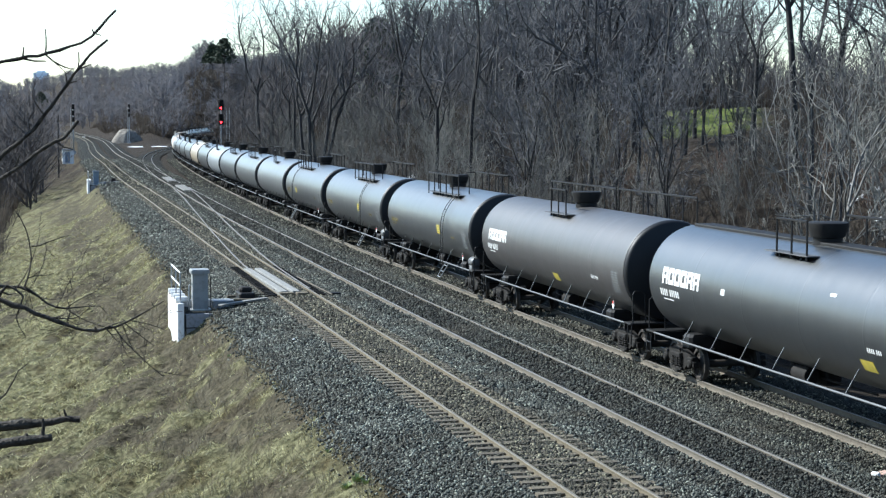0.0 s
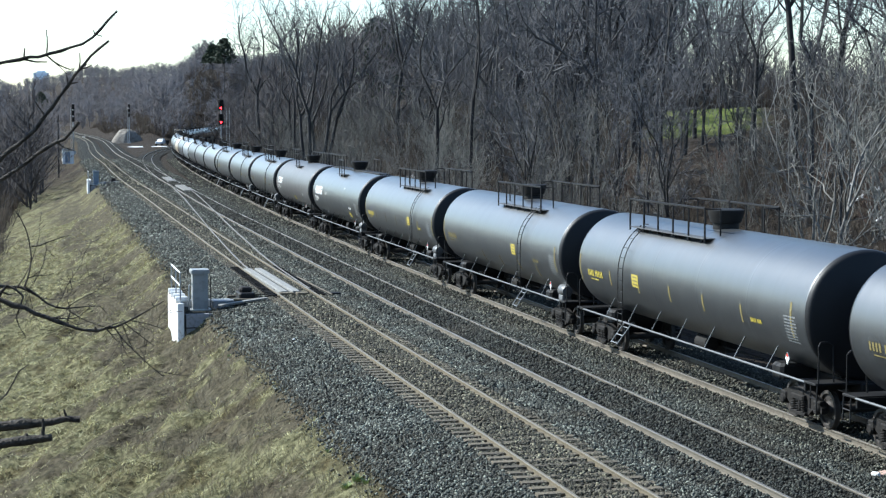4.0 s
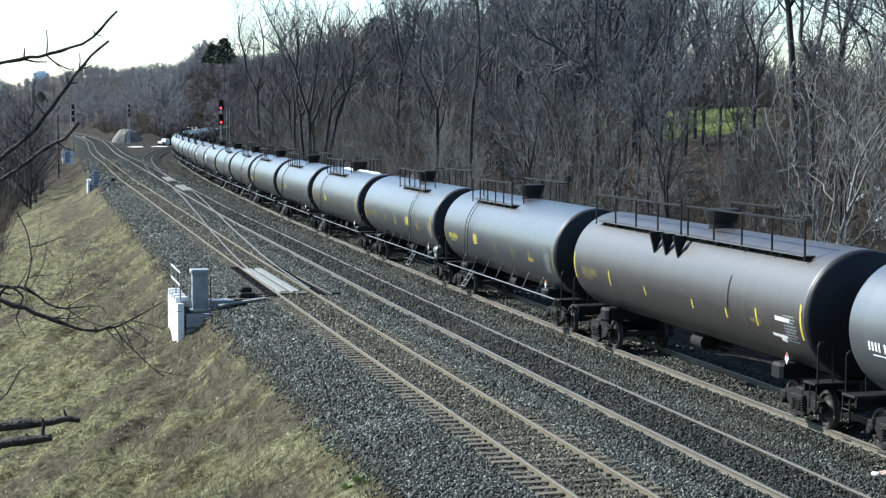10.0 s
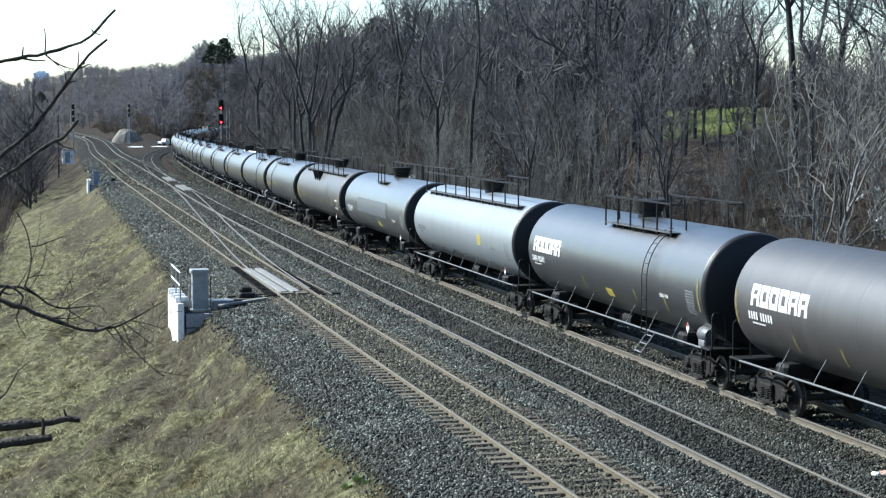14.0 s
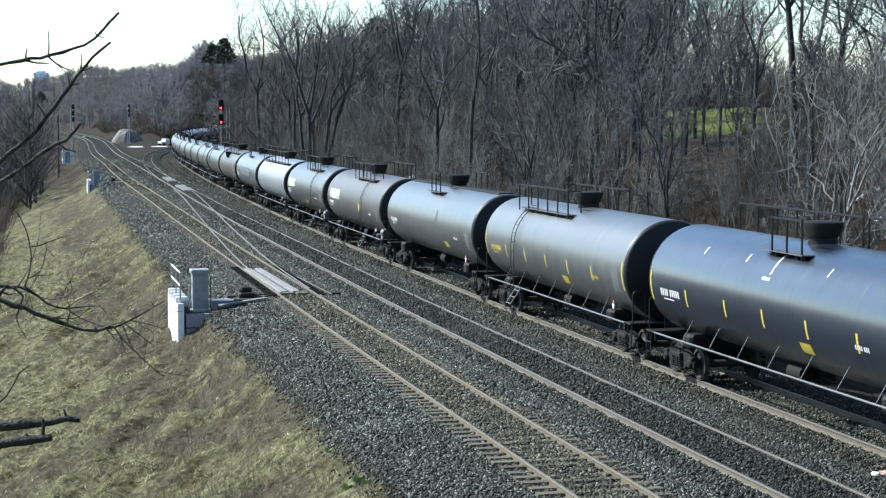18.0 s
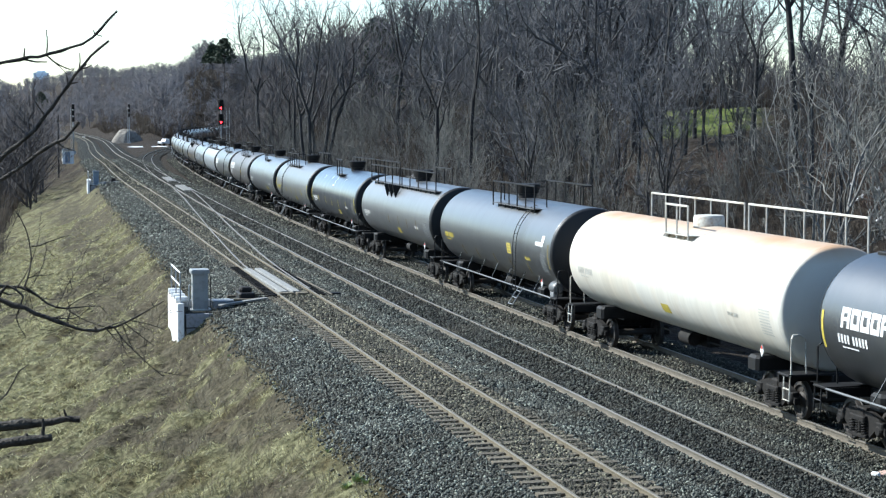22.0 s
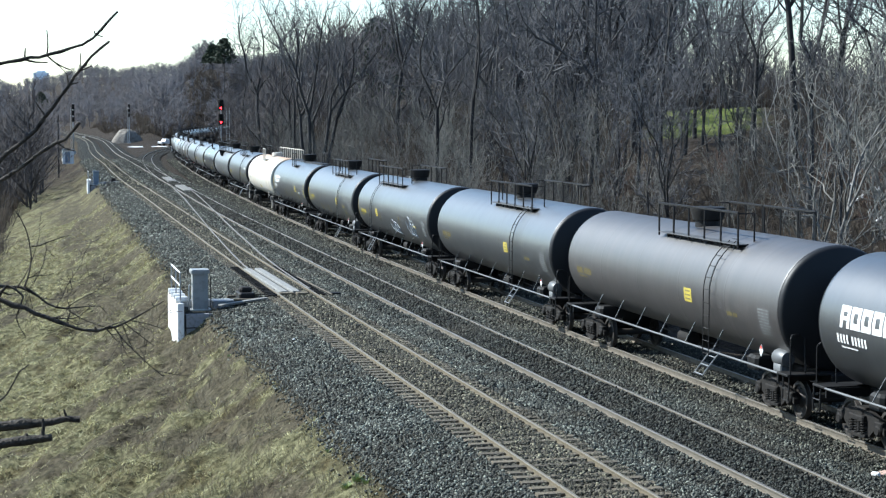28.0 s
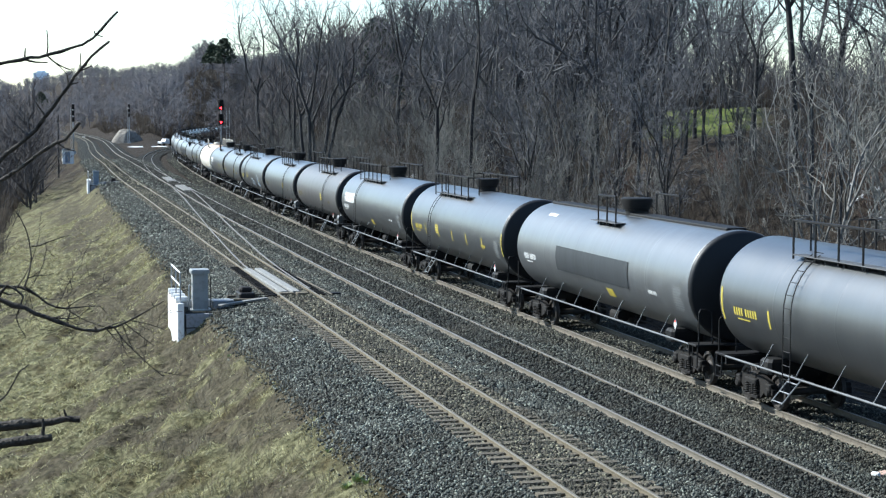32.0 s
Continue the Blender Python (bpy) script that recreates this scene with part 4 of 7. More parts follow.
            b.tube([(0.45, q * 1.40, 1.14), (0.45, q * 1.42, 0.55), (0.12, q * 1.42, 0.55), (0.12, q * 1.40, 1.14)], 0.022, 5)
            b.tube([(0.45, q * 1.42, 0.82), (0.12, q * 1.42, 0.82)], 0.018, 5)
            return b.mesh("end_step", frame_mat)
        for q in (1, -1):
            o = part("end_handrail", cached(("end_rail", fkey, q), lambda q=q: end_rail(q)), None, car)
            o.matrix_basis = pose(s * (L / 2 - 1.1), 0, 0, 0, 0, 0 if s > 0 else 180)
            if near:
                o = part("end_step", cached(("end_step", fkey, q), lambda q=q: end_step(q)), None, car)
                o.matrix_basis = pose(s * (L / 2 - 1.1), 0, 0, 0, 0, 0 if s > 0 else 180)
    for s in (1, -1) if spec.get("pipe", True) else ():
        def side_pipe():
            h = L / 2 - 1.2
            b = Build()
            b.tube([(-h, 1.42, 1.13), (h, 1.42, 1.13)], 0.03, 6)
            for k in range(7):
                x = -h + 2.2 + (2 * h - 4.4) * k / 6
                b.tube([(x, 1.42, 1.13), (x - 0.25, 1.22, 1.72)], 0.018, 4)
            return b.mesh("side_handrail", PIPE_STEEL)
        o = part("side_handrail", cached(("pipe", lk), side_pipe), None, car)
        o.matrix_basis = pose(0, 0, 0, 0, 0, 0 if s > 0 else 180)
    wheels = []
    for s in (1, -1):
        truck(car, s * (L / 2 - 2.2), wheels)
    if near:
        def under():
            b = Build()
            b.lathe([(-0.4, 0.05), (-0.38, 0.2), (0.38, 0.2), (0.4, 0.05)], "x", (0, 0.55, 1.02), 14)
            b.tube([(-3, 0.2, 0.95), (3, 0.25, 0.95)], 0.03, 5)
            b.bevelled(-0.5, 0.5, -0.2, 0.2, 0.78, 1.16, 0.05)
            b.tube([(1.6, 0.0, 0.78), (1.6, 0.0, 1.2)], 0.16, 10)
            return sharp_smooth(b.mesh("brake_rigging", TRUCK_IRON), 40)
        part("brake_rigging", cached("under", under), None, car)
        if spec.get("reservoir", style == "rear"):
            o = part("air_reservoir", cached("reservoir", lambda: sharp_smooth(Build().lathe([(-0.32, 0.03), (-0.3, 0.17), (-0.2, 0.21), (0.2, 0.21), (0.3, 0.17), (0.32, 0.03)], "x", (0, 0, 0), 14).bevelled(-0.22, 0.22, -0.16, 0.16, -0.34, -0.12, 0.03).mesh("air_reservoir", PIPE_STEEL), 40)), None, car)
            o.location = (-(L / 2 - 1.55), 1.15, 1.45)
        # hazard placard
        o = part("placard", cached("placard", lambda: Build().add([(-0.11, 0, 0), (0, 0, -0.15), (0.11, 0, 0), (0, 0, 0.15), (-0.11, 0.02, 0), (0, 0.02, -0.15), (0.11, 0.02, 0), (0, 0.02, 0.15)], [(3, 2, 1, 0), (4, 5, 6, 7), (0, 1, 5, 4), (1, 2, 6, 5), (2, 3, 7, 6), (3, 0, 4, 7)]).add([(-0.055, 0.026, 0.07), (-0.03, 0.026, 0.04), (0.03, 0.026, 0.04), (0.055, 0.026, 0.07), (0, 0.026, 0.14)], [(0, 1, 2, 3, 4)], 1).mesh("placard", [WHITE_MARK, RED_MARK])), None, car, "white and red diamond placard")
        o.location = (-(L / 2 - 2.0), 1.5, 1.58)
        # marks on the near flank
        mark = spec.get("mark_mat", DULL_YELLOW)
        if spec.get("maker"):
            block_mark(car, end - spec.get("maker_x", 1.0), -1, spec["maker"])
        lx = end - spec.get("maker_x", 1.0)
        marks("number_bar", lettering(rt, lx + 0.15, -14, 0.2, 9, 0.5, 0.42), mark, car)
        for u in spec.get("stripes", ()):
            b = Build()
            at_end = u < 1 or u > 15
            a0 = -22 if at_end else spec.get("stripe_a", -20)
            shell_patch(b, end - u - 0.05, end - u + 0.05, a0, a0 + (32 if at_end else 17), n=4)
            part("reflective_stripe", b, spec.get("stripe_mat", YELLOW), car)
        row = []
        for i in range(9):
            row.append(Build())
            shell_patch(row[-1], -end + 0.45 + rt.uniform(0, 0.12), -end + 1.12, -27 + 2.9 * i, -25.6 + 2.9 * i, n=1)
        marks("data_panel", row, spec.get("data_mat", DATA_MARK), car, "panel of small pale lines")
        marks("small_print", lettering(rt, -end + 3.1, -17, 0.11, 7, 0.5, 0.5), mark, car)
        b = Build()
        shell_patch(b, lx - 0.75, lx, -18, -16.6, n=1)
        part("maker_line", b, mark, car)
        if spec.get("square") is not None:
            b = Build()
            qx = end - spec["square"]
            shell_patch(b, qx - 0.26, qx + 0.26, -14, 0)
            part("notice", b, YELLOW, car, "square yellow notice")
            b = Build()
            for i in range(3):
                shell_patch(b, qx - 0.18, qx + 0.18, -11.5 + 4 * i, -10 + 4 * i, 0.012, 1)
            part("notice_print", b, DULL_YELLOW, car)
        if spec.get("low_square") is not None:
            b = Build()
            qx = end - spec["low_square"]
            shell_patch(b, qx - 0.3, qx + 0.3, -36, -25)
            part("notice", b, YELLOW, car, "small yellow notice")
        for u, a, wide, tall in spec.get("pale_patches", ()):
            b = Build()
            shell_patch(b, end - u - wide, end - u, a, a + tall, n=3)
            part("pale_patch", b, WHITE_MARK, car)
        if spec.get("panel"):
            x0, x1, a0, a1, pm = spec["panel"]
            b = Build()
            shell_patch(b, end - x1, end - x0, a0, a1, 0.02, 16)
            part("repaint_patch", b, PAINT[pm], car, "flat rectangular pale grey patch", True)
        for u in spec.get("brackets", ()):
            x = end - u
            b = Build()
            b.add([(x - 0.05, 1.05, ZC + 1.32), (x - 0.05, 1.5, ZC + 1.32), (x - 0.05, 1.36, ZC + 0.72), (x + 0.05, 1.05, ZC + 1.32), (x + 0.05, 1.5, ZC + 1.32), (x + 0.05, 1.36, ZC + 0.72)],
                  [(0, 1, 2), (5, 4, 3), (0, 3, 4, 1), (1, 4, 5, 2), (2, 5, 3, 0)])
            part("bracket", b, BLACK_STEEL, car)
        if spec.get("snow"):
            b = Build()
            rs = random.Random(9)
            pts = []
            for side in (-0.22, 0.0, 0.22):
                pts.append([(spec["snow"][0] + (spec["snow"][1] - spec["snow"][0]) * k / 14, side * (1 + 0.25 * rs.uniform(-1, 1)), ZC + math.sqrt(R * R - side * side) + (0.05 + 0.04 * rs.random() if side == 0 else 0.0)) for k in range(15)])
            v = [p for row in pts for p in row]
            b.add(v, [(j * 15 + i, j * 15 + i + 1, (j + 1) * 15 + i + 1, (j + 1) * 15 + i) for j in range(2) for i in range(14)])
            part("snow_crust", b, SNOW, car, "strip of old snow along the top", True)
        if spec.get("graffiti"):
            b = Build()
            rg = random.Random(3)
            for u0, u1, a0, a1 in ((8.5, 10.2, -12, -38), (12.4, 14.0, 0, -34)):
                wide = u1 - u0
                for k, (c, w, top) in enumerate(((0.18, 0.22, 1.0), (0.45, 0.15, 0.7), (0.62, 0.17, 0.85), (0.8, 0.14, 0.75), (0.92, 0.1, 0.6))):
                    pts, mid, tall = [], a0 + (a1 - a0) * (1 - top * 0.5), (a0 - a1) * top * 0.5
                    for i in range(19):
                        q = i / 18 * 2 * math.pi * 0.93 + 0.6 * k
                        aa = radians(mid + tall * math.sin(q) + rg.uniform(-1.2, 1.2))
                        pts.append((end - u0 - wide * (c + w * (math.cos(q) + 0.25 * math.sin(2 * q))), (R + 0.004) * math.cos(aa), ZC + (R + 0.004) * math.sin(aa)))
                    b.tube(pts, 0.012, 4)
            part("spray_paint", b, PALE_BLUE, car, "pale grey spray-paint scrawl")
    return car, wheels


SIX = (0.12, 2.9, 5.3, 7.8, 10.2, 12.7, 15.6)
ENDS = (0.12, 15.6)
REAR = dict(rails="rear", square=10.7, ladder=11.9)
FRONT = dict(rails="front", square=5.1, ladder=4.2)
PLAIN = dict(rails="tiny", square=None, ladder=None, mark_mat=WHITE_MARK)


def spec(length, label, *kinds, **kw):
    s = dict(paint="grey", mark_mat=DULL_YELLOW, data_mat=DATA_MARK, stripe_mat=DULL_YELLOW, stripes=())
    for k in kinds:
        s.update(k)
    s.update(kw)
    s.update(length=length, label=label)
    return s


GREY_UT = "grey tank car with faded yellow lettering and ladder"
# cars from the first one behind the starting gap to the last, with lengths over couplers
CARS = [
    spec(18.20, "dark grey tank car with a white block emblem", PLAIN, paint="dark", maker=0.46, low_square=12.7, ridge=True, reservoir=True, pale_patches=((5.1, 1, 0.25, 6), (11.0, 22, 0.3, 3))),
    spec(17.86, GREY_UT, REAR, stripes=SIX, mark_mat=YELLOW),
    spec(18.45, GREY_UT, REAR, stripes=(0.12, 6.0, 8.5, 11.0, 13.3, 15.8), stripe_a=-38),
    spec(18.53, "grey tank car with yellow lettering and a forward ladder", FRONT, stripes=SIX, mark_mat=YELLOW),
    spec(18.04, "grey tank car with a yellow notice and thin yellow stripes", FRONT, stripes=(5.4, 7.9, 10.5, 13.0)),
    spec(18.24, "grey tank car with old snow along its top", FRONT, stripes=SIX, stripe_mat=YELLOW, snow=(-7.0, 4.4)),
    spec(18.26, "grey tank car with a yellow notice beside its ladder", REAR, stripes=SIX, stripe_mat=YELLOW),
    spec(17.72, "grey tank car with a bright yellow notice near its front", FRONT, stripes=(0.12, 2.9, 8.1, 10.4, 12.6, 15.4), mark_mat=YELLOW),
    spec(19.08, "grimy brown tank car with yellow stripes and a long guard rail", paint="brown", rails="long", ladder=None, square=None, stripes=(0.12, 3.4, 6.4, 10.0, 12.3, 14.2, 16.7), stripe_mat=YELLOW, mark_mat=DULL_YELLOW, brackets=(6.8, 7.7, 8.6), panel=(4.7, 12.5, -10, 22, "brown"), pipe=False, pale_patches=((15.3, -9, 0.8, 4), (15.0, -25, 0.8, 3), (15.4, -29, 0.3, 4))),
    spec(18.25, "worn silver tank car with a large repainted patch", PLAIN, paint="shiny", stripes=(3.3, 6.1, 9.4, 11.6, 13.2, 15.4), stripe_a=-32, panel=(3.8, 11.7, -14, 14, "patch"), far_rail=True, pipe=False, low_square=9.2),
    spec(18.55, "pale silver tank car with guard rails along its whole top", paint="light", rails="long", ladder=None, square=11.6, mark_mat=GREY_METAL, data_mat=GREY_METAL),
    spec(18.01, "grey tank car with a white block emblem and a ladder", REAR, square=None, maker=0.52, maker_x=0.6, low_square=8.1, stripes=(5.8, 10.5, 13.0, 15.6), stripe_a=-34, mark_mat=WHITE_MARK),
    spec(18.33, "brownish grey tank car with a large white block emblem", REAR, paint="dun", maker=0.54, ladder=11.6, square=10.4, stripes=(0.12, 3.2, 5.6, 8.1, 13.2), stripe_a=-38, mark_mat=WHITE_MARK),
    spec(18.79, "worn silver tank car with patchy repainting", PLAIN, paint="shiny", low_square=11.7, panel=(5.0, 10.4, 2, 22, "pale"), ridge=True, pipe=False),
    spec(17.92, "pale grey tank car with bright yellow stripes and a ladder", FRONT, paint="pale", square=None, low_square=9.6, stripes=SIX, stripe_mat=YELLOW, mark_mat=YELLOW),
    spec(17.66, "glossy blue-black tank car with yellow stripes", PLAIN, paint="blue", low_square=9.7, stripes=(0.12, 2.7, 5.3, 7.6, 10.0, 12.5, 15.3), stripe_mat=YELLOW, far_rail=True, pale_patches=((3.2, 38, 0.06, 9), (5.9, 38, 0.06, 9), (7.6, 30, 0.08, 22), (7.3, 24, 0.45, 3), (10.4, 38, 0.06, 9))),
    spec(18.35, "pale grey tank car with black top brackets and long guard rails", paint="pale", rails="long", ladder=None, square=None, low_square=9.0, stripes=(7.1, 9.4, 11.3, 13.4), mark_mat=WHITE_MARK, brackets=(6.0, 7.0, 8.0), pipe=False),
    spec(18.02, "grey tank car with a ladder beside a yellow notice", REAR, stripes=(3.4, 5.6, 8.2, 10.4, 12.8, 15.6), stripe_a=-38, mark_mat=YELLOW, pale_patches=((14.1, 6, 0.9, 5), (14.75, 11, 0.3, 9))),
    spec(18.10, "rust-stained cream white tank car with white end frames", PLAIN, paint="white", low_dome=True, low_square=8.1, mark_mat=FAINT_MARK, data_mat=FAINT_MARK, far_rail=True, pipe=False),
    spec(18.43, "dark grey tank car with white block emblem and yellow notice", PLAIN, paint="dark", maker=0.46, square=11.9, stripes=(0.12, 6.8, 9.7, 12.9, 15.9), stripe_mat=YELLOW, stripe_a=-30, ridge=True),
    spec(17.97, "grey tank car with bright yellow lettering and notice", REAR, stripes=(0.12, 4.6, 7.0, 13.2), stripe_a=-40, stripe_mat=YELLOW, mark_mat=YELLOW),
    spec(18.91, "grey tank car with pale spray-paint scrawls on its flank", FRONT, mark_mat=YELLOW, graffiti=True, stripes=(0.12, 2.9, 6.0, 10.6)),
    spec(18.38, "blue-grey tank car with a yellow notice", REAR),
    spec(18.17, "dusty brown-grey tank car with a ladder and yellow notice", REAR, paint="dun", square=10.3),
    spec(18.73, "grey tank car with a big white block emblem", FRONT, maker=0.50, ladder=4.8, square=None, low_square=8.4, mark_mat=WHITE_MARK),
    spec(17.79, "grey tank car with yellow notice and yellow stripes", FRONT, stripes=SIX, stripe_mat=YELLOW, mark_mat=YELLOW),
    spec(18.54, "pale grey tank car with a large grey repainted patch", PLAIN, paint="pale", low_square=9.6, panel=(4.6, 11.6, -18, 12, "patch_dark"), mark_mat=WHITE_MARK, ridge=True, pale_patches=((2.0, 50, 0.9, 5), (9.3, -16, 0.3, 5), (7.6, 0, 0.3, 2))),
    spec(18.20, "grey tank car with bright yellow lettering near its front", FRONT, square=None, stripes=(0.12, 2.9), stripe_mat=YELLOW, mark_mat=YELLOW),
    spec(18.20, GREY_UT, REAR),
]
for i, c in enumerate(CARS):
    c["seed"] = i
for c in CARS:
    c["near"] = True
AHEAD = []
rt_a = random.Random(12)
ahead_paints = ["dun", "grey", "grey", "grey", "pale", "shiny", "grey", "light", "grey", "tan", "shiny", "grey", "dark", "grey", "white", "dark", "grey", "pale", "dark", "grey", "grey", "dark", "pale", "grey", "dark", "grey", "grey", "dark"]
AHEAD_WORD = {"dun": "brown-grey", "grey": "grey", "pale": "pale grey", "shiny": "silver", "dark": "dark grey", "tan": "tan", "white": "white", "light": "pale silver"}
for i, p in enumerate(ahead_paints):
    s = spec((18.39, 18.16, 19.0)[i] if i < 3 else 18.2, "weathered %s tank car far along the train" % AHEAD_WORD[p], rt_a.choice([REAR, FRONT, REAR, PLAIN]), paint=p)
    s.update(near=i < 4, seed=100 + i)
    if i == 0:
        s.update(PLAIN)
        s.update(maker=0.42, low_square=9.0, far_rail=True, label="brownish grey tank car with a white block emblem and rust stains")
    AHEAD.append(s)

# distance along the far line
FIRST_GAP = 51.3
PATH_Y = np.concatenate([np.arange(-700, 1400, 2.0)])
PATH_X = LINE_C(PATH_Y)
PATH_S = np.concatenate([[0], np.cumsum(np.hypot(np.diff(PATH_X), np.diff(PATH_Y)))])
PATH_S -= np.interp(FIRST_GAP, PATH_Y, PATH_S)


NUDGE_T = (21, 22, 23, 27, 28, 29)  # short nudges forward that fit the cars to the camera's view
NUDGE_M = (0.0, 0.3, 0.0, 0.0, 0.5, 0.0)


def run(t):
    """Metres that the train has gone by t seconds; it gathers a little speed, plus the nudges."""
    return 15.256 * t + 0.001526 * (t - 16) ** 2 + float(np.interp(t, NUDGE_T, NUDGE_M))


def car_pose(s, half):
    """The car's pose with its middle at s metres past the first gap; its trucks follow the line."""
    p = []
    for k in (-half, half):
        p.append((float(np.interp(s + k, PATH_S, PATH_X)), float(np.interp(s + k, PATH_S, PATH_Y))))
    a = math.degrees(math.atan2(p[1][1] - p[0][1], p[1][0] - p[0][0]))
    return pose((p[0][0] + p[1][0]) / 2, (p[0][1] + p[1][1]) / 2, 0, 0, 0, a)


TRAIN = []
START = -4.69 + 1.1  # front coupler of the first car
s0 = START
for c in CARS:
    TRAIN.append((*tank_car(c), s0 - c["length"] / 2, c))
    s0 -= c["length"]
s0 = START
for c in AHEAD:
    TRAIN.append((*tank_car(c), s0 + c["length"] / 2, c))
    s0 += c["length"]


# ================= things beside the line =================
def on_ground(bearing, dip):
    """Where a line of sight, by its bearing and its dip in degrees, first meets the ground."""
    b, k = radians(bearing), math.tan(radians(dip))
    d = 20.0
    while d < 3000:
        x, y = d * math.sin(b), d * math.cos(b)
        if EYE.z - k * d <= float(height(x, y)):
            break
        d += 0.5 if d < 200 else 2.0
    return x, y, float(height(x, y))


# Darker concrete copy for the wing walls, with their shade in its colour.
SHADE_CONCRETE = material("shaded_lavender_concrete", (0.30, 0.30, 0.32), 0.9, second=(0.24, 0.24, 0.255), scale=2.5, third=(0.17, 0.165, 0.165), fine=7, bump=0.15)


def switch_platform(m, cabinet_mat, label):
    """Concrete box on the bank with a cabinet, guard rail, plank and point machine."""
    t = thing("switch_platform", label, "trackside platform", "switch platforms on the bank", m)
    part("side_wall", Build().bevelled(0, 0.26, 0, 4.7, -2.6, -0.07, 0.02), WHITE_PAINT, t, "white-painted concrete wall")
    b = Build().add([(0.26, 0.002, -2.2), (1.55, 0.002, -0.95), (1.55, 0.002, -0.5), (0.26, 0.002, -0.5), (0.26, 0.25, -2.2), (1.55, 0.25, -0.95), (1.55, 0.25, -0.5), (0.26, 0.25, -0.5)],
                    [(0, 1, 2, 3), (5, 4, 7, 6), (3, 2, 6, 7), (1, 5, 6, 2), (0, 4, 5, 1), (0, 3, 7, 4)])
    part("wing_wall", b, SHADE_CONCRETE, t)
    b = Build().add([(0.26, 4.45, -2.2), (1.55, 4.45, -0.95), (1.55, 4.45, -0.4), (0.26, 4.45, -0.4), (0.26, 4.7, -2.2), (1.55, 4.7, -0.95), (1.55, 4.7, -0.4), (0.26, 4.7, -0.4)],
                    [(0, 1, 2, 3), (5, 4, 7, 6), (3, 2, 6, 7), (1, 5, 6, 2), (0, 4, 5, 1), (0, 3, 7, 4)])
    part("wing_wall", b, SHADE_CONCRETE, t)
    part("wall_joint", Build().bevelled(0.262, 1.3, -0.012, 0.02, -1.06, -1.02, 0.004), BLACK_STEEL, t)
    # Black strip laid on the face as the shade of the gap there.
    part("wall_gap", Build().bevelled(0.262, 0.34, -0.012, 0.02, -2.2, -0.5, 0.004), BLACK_STEEL, t)
    part("fill", Build().box(0.262, 2.2, 0.25, 4.45, -1.6, -0.46), BALLAST, t, "crushed-stone fill")
    for k in range(4):
        o = part("stud", cached("stud", lambda: sharp_smooth(Build().lathe([(-0.16, 0.09), (-0.16, 0.13), (0.28, 0.13), (0.31, 0.1), (0.31, 0.03)], "x", (0, 0, 0), 12).mesh("stud", WHITE_PAINT), 35)), None, t)
        o.location = (0.13, 0.5 + 1.15 * k, 0.05)
    for z in (0.62, 1.12):
        part("guard_bar", Build().tube([(0.14, 0.25, z), (0.14, 4.5, z)], 0.03, 6), WHITE_PAINT, t)
    for y in (0.25, 2.3, 4.5):
        part("guard_post", Build().tube([(0.14, y, -0.07), (0.14, y, 1.14)], 0.032, 6), GALV, t)
    cab = part("cabinet", Build().bevelled(0.68, 1.30, 0.9, 1.5, -0.42, 1.02, 0.02), cabinet_mat, t, "grey steel equipment cabinet")
    part("cabinet_roof", Build().bevelled(0.62, 1.36, 0.82, 1.58, 1.02, 1.18, 0.03), cabinet_mat, cab)
    part("cabinet_plinth", Build().bevelled(0.58, 1.42, 0.86, 1.54, -0.5, -0.4, 0.02), CONCRETE, cab)
    part("cabinet_conduit", Build().tube([(0.56, 1.2, -0.45), (0.56, 1.2, 0.5), (0.62, 1.2, 0.55)], 0.04, 6), GALV, cab)
    part("cabinet_hinge", Build().tube([(1.41, 1.0, -0.3), (1.41, 1.0, 0.9)], 0.02, 5), BLACK_STEEL, cab)
    part("cross_beam", Build().bevelled(0.26, 2.3, 1.9, 2.1, -0.4, -0.12, 0.02), GALV, t)
    part("duct", Build().bevelled(1.5, 2.35, 0.9, 1.4, -0.44, -0.08, 0.03), GREY_METAL, t)
    o = part("plank", Build().bevelled(-0.1, 2.1, -0.16, 0.16, -0.03, 0.03, 0.01), OLD_CONCRETE, t, "grey walking plank")
    o.matrix_basis = pose(1.75, 0.0, -0.16, 0, -4, 26)
    mach = part("point_machine", Build().bevelled(2.65, 3.3, 1.8, 3.1, -0.2, 0.1, 0.05), BLACK_STEEL, t, "black point machine")
    part("motor_cover", Build().bevelled(2.72, 3.22, 2.2, 2.9, 0.1, 0.3, 0.08), TRUCK_IRON, mach)
    for y in (2.0, 2.9):
        part("throw_rod", Build().tube([(3.3, y, -0.08), (4.75, y, -0.08)], 0.03, 6), TRUCK_IRON, mach)
    part("machine_timber", Build().bevelled(2.3, 4.4, 1.55, 1.8, -0.28, -0.1, 0.02), TIE, mach)
    part("machine_timber", Build().bevelled(2.3, 4.4, 3.1, 3.35, -0.28, -0.1, 0.02), TIE, mach)
    return t


BLUE_GREY = material("blue_grey_painted_steel", (0.182, 0.231, 0.294), 0.5, second=(0.140, 0.182, 0.231), scale=3)
switch_platform(pose(6.38, 69.3, 0, 0, 0, -0.5), PALE_METAL, "white concrete switch platform with a grey cabinet on the bank")
switch_platform(pose(8.75, 203.5, 0, 0, 0, -1.5), BLUE_GREY, "concrete switch platform with a blue-grey cabinet beside far points")

